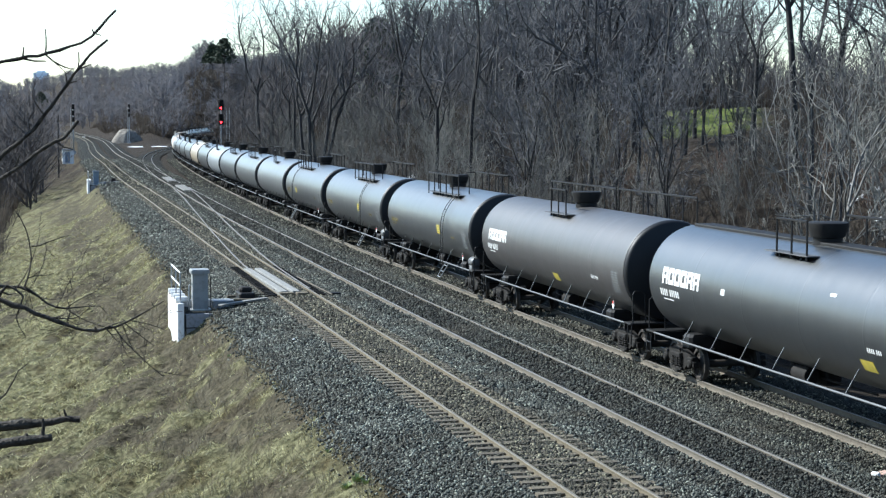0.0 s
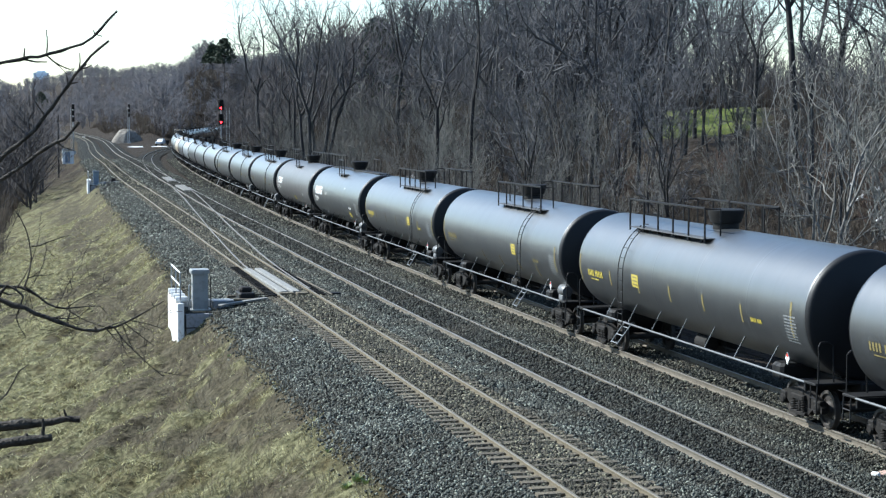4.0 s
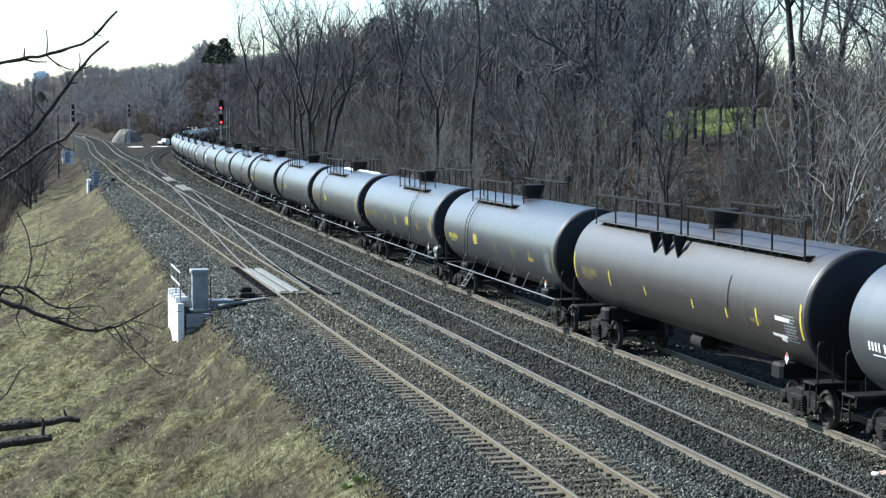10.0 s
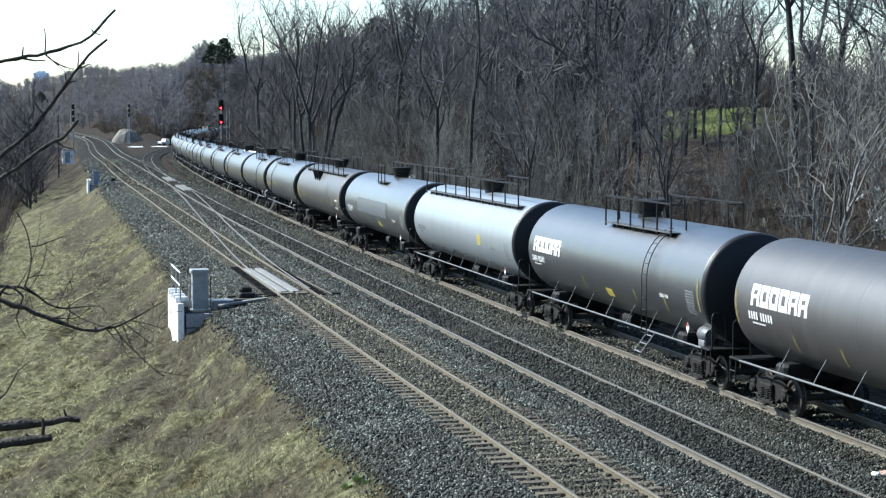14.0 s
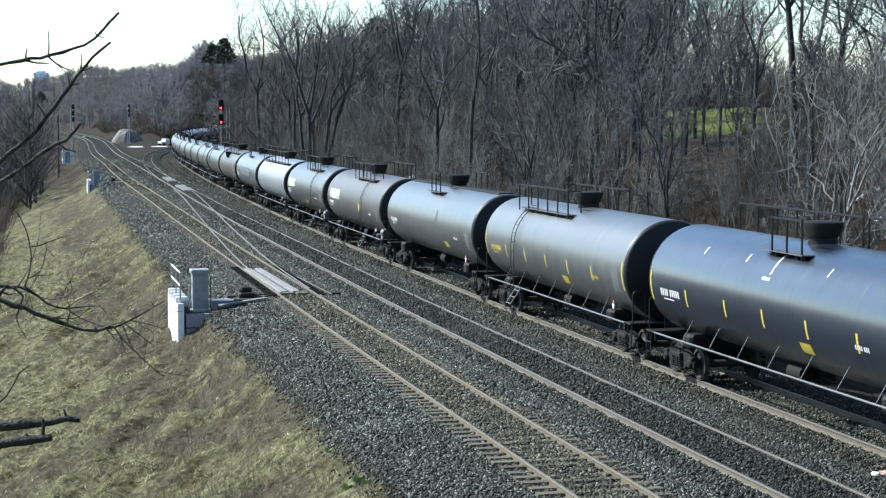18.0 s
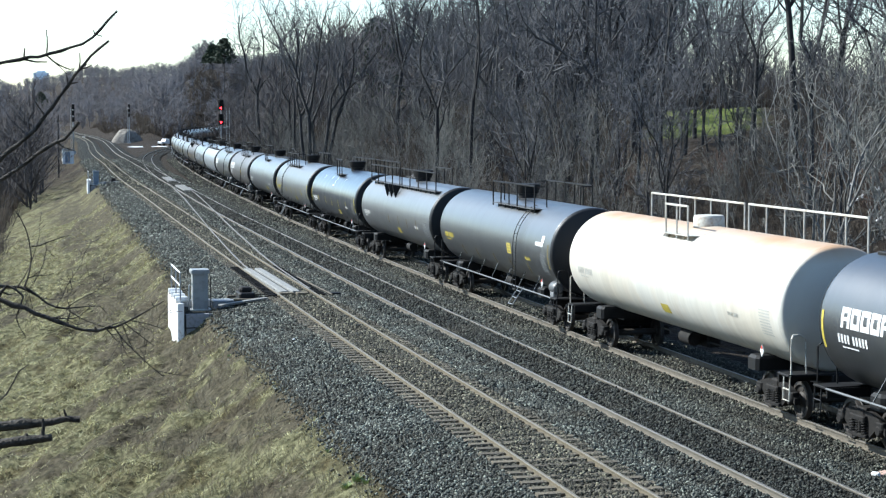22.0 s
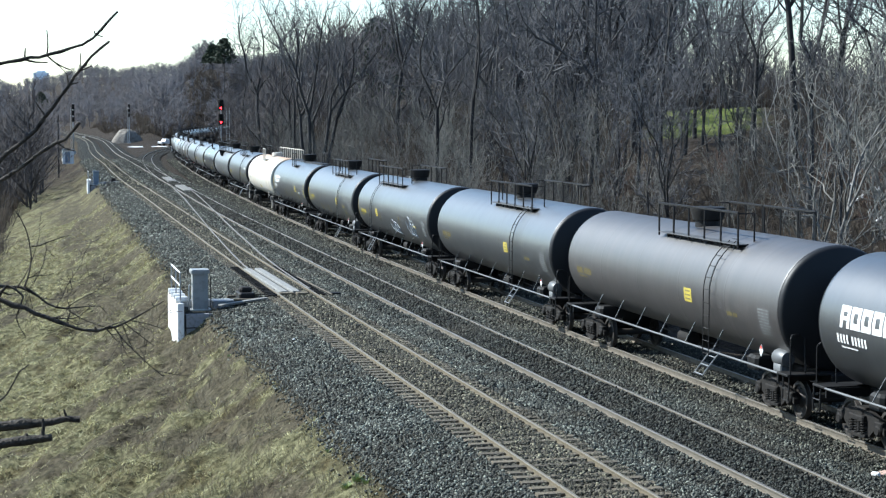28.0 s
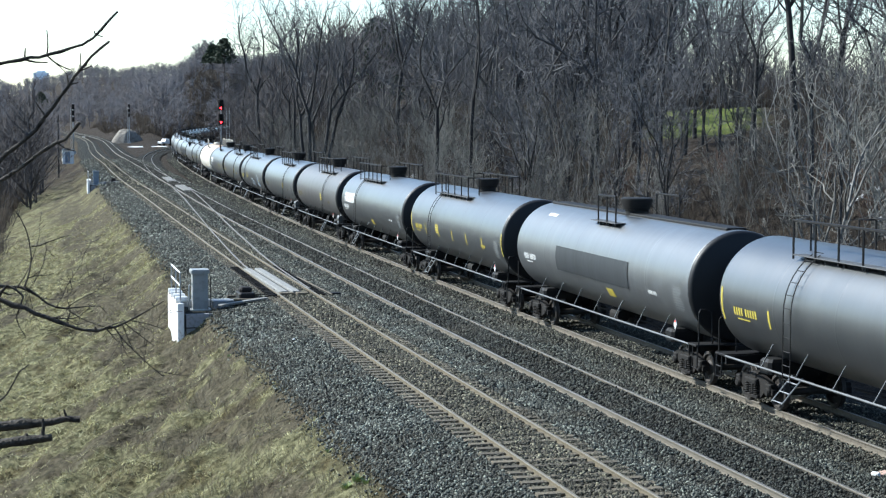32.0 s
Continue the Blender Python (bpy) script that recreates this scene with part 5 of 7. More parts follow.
# planks between the rails at the points
for name, x0, y0, y1, w in (("panel", 10.97, 72.0, 83.5, 0.31), ("panel", 11.48, 72.0, 83.5, 0.31)):
    o = part("crossing_panel", Build().bevelled(-w / 2, w / 2, y0, y1, -0.16, 0.06, 0.02), PANEL_CONCRETE)
    o.matrix_basis = pose(x0 + 0.05, 0, 0)
    tagged(o, "long pale concrete panel lying between the rails", "panel", "panels between the rails")
for x0, y0, y1 in ((17.2, 176.0, 190.0), (17.7, 176.0, 190.0), (18.0, 203.0, 216.0), (18.45, 203.0, 216.0)):
    o = part("crossing_panel", Build().bevelled(-0.2, 0.2, 0, y1 - y0, -0.16, 0.06, 0.02), OLD_CONCRETE)
    o.matrix_basis = pose(x0, y0, 0, 0, 0, -1.6)
    tagged(o, "long pale concrete panel lying between the rails", "panel", "panels between the rails")
# clips and heaters along the stock rails at the points
points_gear = thing("point_gear", "dark slide chairs and a grey rod along the switch blades", "track gear")
for x0, w in ((10.96, 0.62), (11.62, 0.5)):
    part("ramp_block", Build().bevelled(x0 - w / 2 + 0.12, x0 + w / 2 + 0.1, 71.5, 71.98, -0.2, 0.03, 0.02), TIE, points_gear, "brown wooden end block")
# First strip only blackens the shaded gap between panels; second is their rubber edge.
part("gap_filler", Build().bevelled(11.18, 11.37, 71.99, 83.4, -0.18, -0.03, 0.01), BLACK_STEEL, points_gear, "black strip beside a panel")
part("gap_filler", Build().bevelled(11.69, 11.86, 71.99, 83.4, -0.18, -0.02, 0.01), BLACK_STEEL, points_gear, "black strip beside a panel")
CHAIR = Build().bevelled(-0.2, 0.2, -0.07, 0.07, -0.13, -0.01, 0.02).mesh("slide_chair", TRUCK_IRON)
for k in range(24):
    for off in (-G - 0.28, G + 0.22):
        o = new("slide_chair", CHAIR)
        o.parent = points_gear
        y = 71.5 + 0.6 * k
        o.location = (float(LINE_A(y)) + off, y, 0)
part("rod", Build().tube([(12.85, 71.0, -0.02), (12.75, 79.5, -0.02)], 0.028, 6), RAIL_SIDE, points_gear, "thin grey rod")
part("lever_box", Build().bevelled(12.85, 13.35, 71.7, 72.0, -0.14, -0.02, 0.03), BLACK_STEEL, points_gear)


def red_signal(m):
    t = thing("railway_signal", "railway signal mast showing two red lights beside the train", "railway signal", "signals along the line", m)
    part("mast", Build().tube([(0, 0, -0.5), (0, 0, 9.6)], [0.09, 0.07], 8), GALV, t)
    for z in (9.0, 7.0):
        hd = part("signal_head", Build().bevelled(-0.36, 0.36, -0.3, -0.12, z - 0.75, z + 0.75, 0.08), BLACK_STEEL, t, "black signal head")
        for k, dz in enumerate((0.42, 0.0, -0.42)):
            lit = k == 2
            part("lens", Build().lathe([(-0.34, 0.04), (-0.33, 0.13), (-0.305, 0.15)], "y", (0, 0, z + dz), 14), RED_GLOW if lit else BLACK_STEEL, hd, "glowing red lens" if lit else "")
            part("hood", Build().tube([(0, -0.55, z + dz + 0.02), (0, -0.3, z + dz + 0.02)], [0.19, 0.2], 12, caps=False), BLACK_STEEL, hd)
    lad = part("ladder", Build().tube([(0.75, 0.3, -0.5), (0.75, 0.3, 8.6)], 0.03, 5).tube([(1.2, 0.3, -0.5), (1.2, 0.3, 8.6)], 0.03, 5), GALV, t)
    for k in range(24):
        part("rung", cached("rung", lambda: Build().tube([(0.75, 0.3, 0), (1.2, 0.3, 0)], 0.018, 4).mesh("rung", GALV)), None, lad).location = (0, 0, 0.1 + 0.35 * k)
    part("platform", Build().bevelled(-0.3, 1.25, 0.0, 0.7, 5.9, 5.95, 0.01), GALV, t)
    return t


RED_GLOW = glow("red_signal_light", (1.0, 0.02, 0.03), 5.0)
red_signal(pose(29.2, 248, 0, 0, 0, -6))


def back_signal(m, top, label):
    t = thing("railway_signal", label, "railway signal", "signals along the line", m)
    part("mast", Build().tube([(0, 0, -0.5), (0, 0, top)], [0.14, 0.1], 8), GALV, t)
    for k in range(3):
        z = top - 0.7 - 1.35 * k
        hd = part("signal_head", Build().bevelled(-0.3, 0.3, -0.25, -0.05, z - 0.55, z + 0.55, 0.08), BLACK_STEEL, t)
        part("hood", Build().tube([(0, -0.55, z), (0, -0.25, z)], [0.22, 0.22], 10, caps=False), BLACK_STEEL, hd)
    lad = part("ladder", Build().tube([(-0.5, 0.3, -0.5), (-0.5, 0.3, top - 1)], 0.05, 5).tube([(-0.1, 0.3, -0.5), (-0.1, 0.3, top - 1)], 0.05, 5), GALV, t)
    part("foot", Build().bevelled(-0.5, 0.5, -0.5, 0.5, -0.8, 0.1, 0.05), CONCRETE, t)
    return t


back_signal(pose(13.9, 389, 0), 10.3, "grey signal mast with black heads beside the near track")
back_signal(pose(35.2, 530, 0), 11.4, "grey signal mast with black heads before a gravel heap")

pole = thing("utility_pole", "dark weathered wooden pole beside the track", "pole")
part("shaft", Build().tube([(8.3, 303, -3.5), (8.35, 303, 7.6)], [0.16, 0.12], 8), BARK, pole)
part("cross_piece", Build().bevelled(7.6, 9.1, 302.9, 303.05, 6.6, 6.75, 0.02), BARK, pole)
hut = thing("equipment_hut", "small pale equipment hut beside the track", "hut")
part("walls", Build().bevelled(9.4, 11.4, 318, 320.4, -0.9, 1.5, 0.03), WHITE_PAINT, hut)
part("roof", Build().bevelled(9.25, 11.55, 317.8, 320.6, 1.5, 1.68, 0.05), GREY_METAL, hut)
part("door", Build().bevelled(9.9, 10.7, 317.93, 317.995, -0.7, 1.2, 0.01), BLUE_GREY, hut)


def heap(name, x, y, rx, ry, h, mat, label, category, seed, kind=""):
    rs = random.Random(seed)
    v, f, n, k = [], [], 32, 10
    ph = [rs.uniform(0, 6.3) for _ in range(6)]
    for j in range(k + 1):
        r = j / k
        for i in range(n):
            a = 2 * math.pi * i / n
            w = 1 + 0.16 * math.sin(2 * a + ph[0]) + 0.1 * math.sin(3 * a + ph[1]) + 0.07 * math.sin(5 * a + ph[2])
            px, py = x + rx * r * w * math.cos(a), y + ry * r * w * math.sin(a)
            v.append((px, py, float(height(px, py)) + h * (1 - r ** 2.6) * (1 + 0.05 * math.sin(2 * a + ph[3] + 5 * r) + 0.14 * rs.random()) - (0.05 if j == k else 0)))
    for j in range(k):
        for i in range(n):
            f.append((j * n + i, (j + 1) * n + i, (j + 1) * n + (i + 1) % n, j * n + (i + 1) % n))
    me = Build().add(v, f).mesh(name, mat, True)
    return tagged(new(name, me), label, category, kind=kind)


PALE_GRAVEL = material("pale_rubble", (0.27, 0.245, 0.21), 0.95, second=(0.17, 0.15, 0.125), scale=0.5, third=(0.08, 0.07, 0.058), fine=1.6, bump=1.0, bump_scale=2)
heap("rubble_mound", 34.4, 536, 4.1, 4.0, 3.7, PALE_GRAVEL, "pale rounded mound of rubble between the tracks", "mound", 4)
for i, (brg, dip, rx, ry) in enumerate(((4.0, 0.93, 2.4, 9), (4.75, 0.92, 1.9, 8), (27.75, 2.25, 0.22, 0.25), (27.55, 2.95, 0.12, 0.2), (27.85, 3.2, 0.14, 0.2), (15.2, 1.3, 0.9, 1.3), (9.7, 1.25, 0.8, 1.4), (1.0, 1.05, 3, 6), (0.6, 0.95, 2, 5), (2.35, 0.60, 1.6, 14), (2.7, 0.52, 1.2, 9), (27.2, 2.6, 0.3, 0.35), (26.9, 2.2, 0.25, 0.3), (13.0, 1.9, 0.9, 0.8))):
    x, y, z = on_ground(brg, dip)
    heap("snow_patch", x, y, rx, ry, 0.08, SNOW, "patch of old melting snow on the ground", "snow", 20 + i)
# litter between the middle and far tracks
board = thing("broken_board", "broken pale pinkish board lying on the ballast", "board")
PINK = material("faded_pink_board", (0.385, 0.252, 0.196), 0.8, second=(0.490, 0.350, 0.294), scale=6)
part("plank_piece", Build().bevelled(-0.3, 0.3, -0.12, 0.12, 0, 0.07, 0.01), PINK, board)
part("torn_edge", Build().bevelled(-0.36, -0.26, -0.10, 0.08, 0.05, 0.12, 0.02), WHITE_PAINT, board)
board.matrix_basis = pose(17.55, 32.85, -0.19, 0, 0, 30)


def loose_stone(x, y, z, s, mat):
    rs = random.Random(int(x * 100))
    v = []
    for a in range(6):
        w = a * math.pi / 3
        v.append((s * math.cos(w) * rs.uniform(0.8, 1.2), s * math.sin(w) * rs.uniform(0.7, 1.1), 0))
    v += [(p[0] * 0.6 + rs.uniform(-0.1, 0.1) * s, p[1] * 0.6, s * rs.uniform(0.7, 1.0)) for p in v[:6]]
    f = [tuple(range(5, -1, -1)), tuple(range(6, 12))] + [(i, (i + 1) % 6, 6 + (i + 1) % 6, 6 + i) for i in range(6)]
    o = part("pale_stone", Build().add(v, f), mat)
    o.location = (x, y, z)
    return tagged(o, "pale stone lying on the dark ballast", "stone", "pale stones on the ballast")


for x, y, s in ((16.6, 36.2, 0.07), (17.35, 35.4, 0.06), (13.6, 51.2, 0.06), (13.9, 46.8, 0.05), (9.2, 58.0, 0.06)):
    loose_stone(x, y, -0.2, s, WHITE_PAINT)

# the white utility truck that pulls up by the bend
truck_ob = thing("utility_truck", "small white utility truck parked beside the branch track", "truck")
part("cab", Build().add([(-0.9, 0.2, 0.55), (0.9, 0.2, 0.55), (0.9, 2.2, 0.55), (-0.9, 2.2, 0.55), (-0.85, 0.4, 1.2), (0.85, 0.4, 1.2), (0.85, 2.2, 1.2), (-0.85, 2.2, 1.2), (-0.75, 0.9, 1.85), (0.75, 0.9, 1.85), (0.75, 2.1, 1.9), (-0.75, 2.1, 1.9)],
                        [(3, 2, 1, 0), (0, 1, 5, 4), (1, 2, 6, 5), (2, 3, 7, 6), (3, 0, 4, 7), (4, 5, 9, 8), (5, 6, 10, 9), (6, 7, 11, 10), (7, 4, 8, 11), (8, 9, 10, 11)]), WHITE_PAINT, truck_ob)
part("windscreen", Build().add([(-0.72, 0.45, 1.25), (0.72, 0.45, 1.25), (0.66, 0.86, 1.8), (-0.66, 0.86, 1.8)], [(0, 1, 2, 3)]), BLACK_STEEL, truck_ob)
part("bed", Build().bevelled(-0.95, 0.95, 2.25, 5.0, 0.6, 1.5, 0.06), BLACK_STEEL, truck_ob, "dark truck bed")
part("bonnet", Build().bevelled(-0.88, 0.88, -0.8, 0.3, 0.55, 1.15, 0.1), WHITE_PAINT, truck_ob)
for x in (-0.6, 0.6):
    part("headlight", Build().bevelled(x - 0.16, x + 0.16, -0.86, -0.78, 0.8, 1.0, 0.03), WHITE_MARK, truck_ob)
for x in (-0.85, 0.85):
    for y in (0.0, 3.9):
        part("wheel", sharp_smooth(Build().lathe([(-0.12, 0.1), (-0.12, 0.38), (0.12, 0.38), (0.12, 0.1)], "x", (x, y, 0.38), 14).mesh("wheel", BLACK_STEEL), 40), None, truck_ob)

# a tall block far beyond the woods
tower = thing("apartment_tower", "distant pale blue-grey apartment tower on the skyline", "building")
# Distance haze is mixed into wall and window colours, both pale blue.
FACADE = material("hazy_concrete_facade", (0.80, 0.87, 0.94), 0.8, second=(0.76, 0.83, 0.9), scale=0.1)
WINDOW_BAND = material("hazy_window_band", (0.6, 0.7, 0.82), 0.6)
tx, ty = 2500 * math.sin(radians(1.08)), 2500 * math.cos(radians(1.08))
tz = float(height(tx, ty))
part("wall", Build().box(tx - 10.5, tx + 10.5, ty, ty + 18, tz - 5, 69.5), FACADE, tower)
part("penthouse", Build().box(tx - 6, tx + 6, ty + 3, ty + 12, 69.5, 72), FACADE, tower)
for k in range(8):
    part("window_row", cached("window_row", lambda: Build().box(tx - 9.8, tx + 9.8, ty - 0.15, ty + 0.1, 0, 1.4).mesh("window_row", WINDOW_BAND)), None, tower).location = (0, 0, 68.5 - 3.1 * (k + 1))


# ================= bare woods =================
def grow(b_limb, b_twig, rs, p, d, length, radius, level, top, up, spread, thick=1.0):
    """One branch, its bends, and the branches that leave it."""
    n = (6, 6, 4, 3, 2)[level]
    pts, rad, dirs = [p.copy()], [radius], [d.copy()]
    wander = (0.08, 0.20, 0.33, 0.42, 0.45)[level]
    for i in range(n):
        d = (d + Vector((rs.gauss(0, wander), rs.gauss(0, wander), rs.gauss(0, wander) + up * (0.03, 0.10, 0.2, 0.16, 0.1)[level]))).normalized()
        p = p + d * (length / n)
        pts.append(p.copy())
        rad.append(max(radius * (1 - 0.66 * (i + 1) / n), (0.03, 0.02, 0.014, 0.010, 0.008)[level] * thick))
        dirs.append(d.copy())
    sides = (7, 5, 4, 3, 3)[level]
    (b_limb if level < 2 else b_twig).tube(pts, rad, sides, caps=False)
    if level == top:
        return
    count = (spread[0], spread[1], spread[2], spread[3])[level]
    first = 0.3 if level == 0 else 0.18
    for k in range(count):
        t = first + (1 - first) * (k + rs.random()) / count
        i = min(int(t * n), n - 1)
        q = pts[i].lerp(pts[i + 1], t * n - i)
        axis = dirs[i + 1]
        side = axis.orthogonal().normalized()
        side.rotate(Matrix.Rotation(rs.uniform(0, 2 * math.pi), 3, axis))
        ang = radians(rs.uniform(22, 50) if level == 0 else rs.uniform(18, 68))
        nd = (axis * math.cos(ang) + side * math.sin(ang)).normalized()
        if level > 0 and nd.z < -0.2:
            nd.z *= 0.3
            nd.normalize()
        ln = length * rs.uniform(0.42, 0.66) * (1.15 - 0.55 * t if level == 0 else 1.0 - 0.35 * t)
        r = min(rad[i] * rs.uniform(0.5, 0.75), radius * 0.62)
        grow(b_limb, b_twig, rs, q, nd, ln, max(r, 0.012 * thick), level + 1, top, up, spread, thick)


def tree_meshes(seed, tall, radius, top, spread, up=1.0, stems=1, mats=(None, None), lean=0.06, thick=1.0, forks=3, low=3):
    """Stems that fork into a few rising leaders, with some lower limbs."""
    rs = random.Random(seed)
    bl, bt = Build(), Build()
    for s in range(stems):
        a = rs.uniform(0, 6.3)
        tilt = lean + (0.16 if stems > 1 else 0)
        d = Vector((tilt * math.cos(a) * rs.uniform(0.3, 1.4), tilt * math.sin(a) * rs.uniform(0.3, 1.4), 1)).normalized()
        p = Vector((0.25 * math.cos(a), 0.25 * math.sin(a), -0.4)) if stems > 1 else Vector((0, 0, -0.4))
        k = rs.uniform(0.75, 1.0) if stems > 1 else 1.0
        h0 = tall * k * rs.uniform(0.28, 0.48)
        pts, rad = [p.copy()], [radius * k * 1.25]
        for i in range(4):
            d = (d + Vector((rs.gauss(0, 0.05), rs.gauss(0, 0.05), 0.04))).normalized()
            p = p + d * (h0 / 4)
            pts.append(p.copy())
            rad.append(radius * k * (1 - 0.08 * (i + 1)))
        bl.tube(pts, rad, 7, caps=False)
        turn = rs.uniform(0, 6.3)
        for j in range(forks):
            w = turn + j * 2 * math.pi / forks + rs.gauss(0, 0.4)
            ang = radians(rs.uniform(6, 16) if j == 0 else rs.uniform(14, 34))
            nd = (d * math.cos(ang) + Vector((math.cos(w), math.sin(w), 0)) * math.sin(ang)).normalized()
            grow(bl, bt, rs, p - d * (0.1 * j), nd, (tall * k - h0) * rs.uniform(0.75, 1.05), radius * k * rs.uniform(0.45, 0.66), 1, top, up, spread, thick)
        for j in range(low):
            t = rs.uniform(0.35, 0.95)
            i = min(int(t * 4), 3)
            q = pts[i].lerp(pts[i + 1], t * 4 - i)
            w, ang = rs.uniform(0, 6.3), radians(rs.uniform(35, 65))
            nd = (d * math.cos(ang) + Vector((math.cos(w), math.sin(w), 0)) * math.sin(ang)).normalized()
            grow(bl, bt, rs, q, nd, tall * k * rs.uniform(0.18, 0.34), radius * k * rs.uniform(0.22, 0.38), 1, top, up, spread, thick)
    return sharp_smooth(bl.mesh("trunk", mats[0]), 60), bt.mesh("crown", mats[1])


def tree_kind(name, label, category, group, meshes):
    t = thing(name, label, category, group)
    part("trunk", meshes[0], None, t)
    part("crown", meshes[1], None, t)
    return t


TALL, MID, PALE, FARKIND = [], [], [], []
for i in range(7):
    TALL.append(tree_meshes(100 + i, 15.5 + 1.3 * (i % 3), 0.16 + 0.04 * (i % 3), 4, (0, 9, 5, 3), up=1.35, mats=(BARK, TWIG), stems=1 + (i in (2, 4)), forks=2 + i % 3, low=1 + i % 3, thick=1.1))
CLUMP = [tree_meshes(411, 16.5, 0.19, 4, (0, 7, 4, 3), up=1.7, mats=(BARK, TWIG), stems=5, forks=2, low=0, lean=0.10, thick=1.2)]
for i in range(4):
    MID.append(tree_meshes(140 + i, 9.0 + i * 0.7, 0.085, 4, (0, 7, 4, 2), up=1.3, mats=(BARK, TWIG), stems=1 + (i % 2), forks=3, low=3))
for i in range(6):
    PALE.append(tree_meshes(170 + i, 5.0 + 0.6 * i, 0.036, 3, (0, 7, 4, 2), up=1.6, mats=(BARK_PALE, TWIG_PALE), stems=3 + i % 3, lean=0.2, thick=0.75, forks=2, low=1))
for i in range(5):
    FARKIND.append(tree_meshes(200 + i, 13.0 + i, 0.13, 3, (0, 9, 5, 2), up=1.3, mats=(MID_TWIG, MID_TWIG), thick=1.3, forks=3, low=6))
RUST = [tree_meshes(230 + i, 3.0 + 0.5 * i, 0.025, 3, (0, 5, 3, 2), up=1.2, mats=(TWIG_RUST, TWIG_RUST), stems=5, lean=0.25, thick=0.75, forks=2, low=1) for i in range(2)]

LABELS = {
    "tall": ("bare_tree", "tall bare deciduous tree with dark grey bark", "tree", "bare trees on the wooded slope"),
    "mid": ("bare_tree", "slender bare tree with dark branching twigs", "tree", "bare trees on the wooded slope"),
    "clump": ("bare_tree", "bare tree with five dark trunks rising from one foot", "tree", "bare trees on the wooded slope"),
    "pale": ("bare_shrub", "pale grey multi-stemmed bare shrub behind the train", "shrub", "bare shrubs behind the train"),
    "rust": ("bare_shrub", "low rusty brown bare shrub", "shrub", "rusty shrubs on the slope"),
    "far": ("bare_tree", "bare grey-brown tree in the distant woods", "tree", "bare trees along the valley"),
}
MASTERS = {}


def plant(kind, variants, i, x, y, rs, size=None):
    key = (kind, i)
    s = size or rs.uniform(0.85, 1.2)
    z = float(height(x, y))
    turn = pose(x, y, z - 0.1, rs.uniform(-3, 3), rs.uniform(-3, 3), rs.uniform(0, 360))
    if key not in MASTERS:
        MASTERS[key] = tree_kind(*LABELS[kind], variants[i])
        o = MASTERS[key]
    else:
        src = MASTERS[key]
        o = copy_thing(src, turn)
    o.matrix_basis = turn
    o.scale = (s, s, s * rs.uniform(0.92, 1.1))
    return o


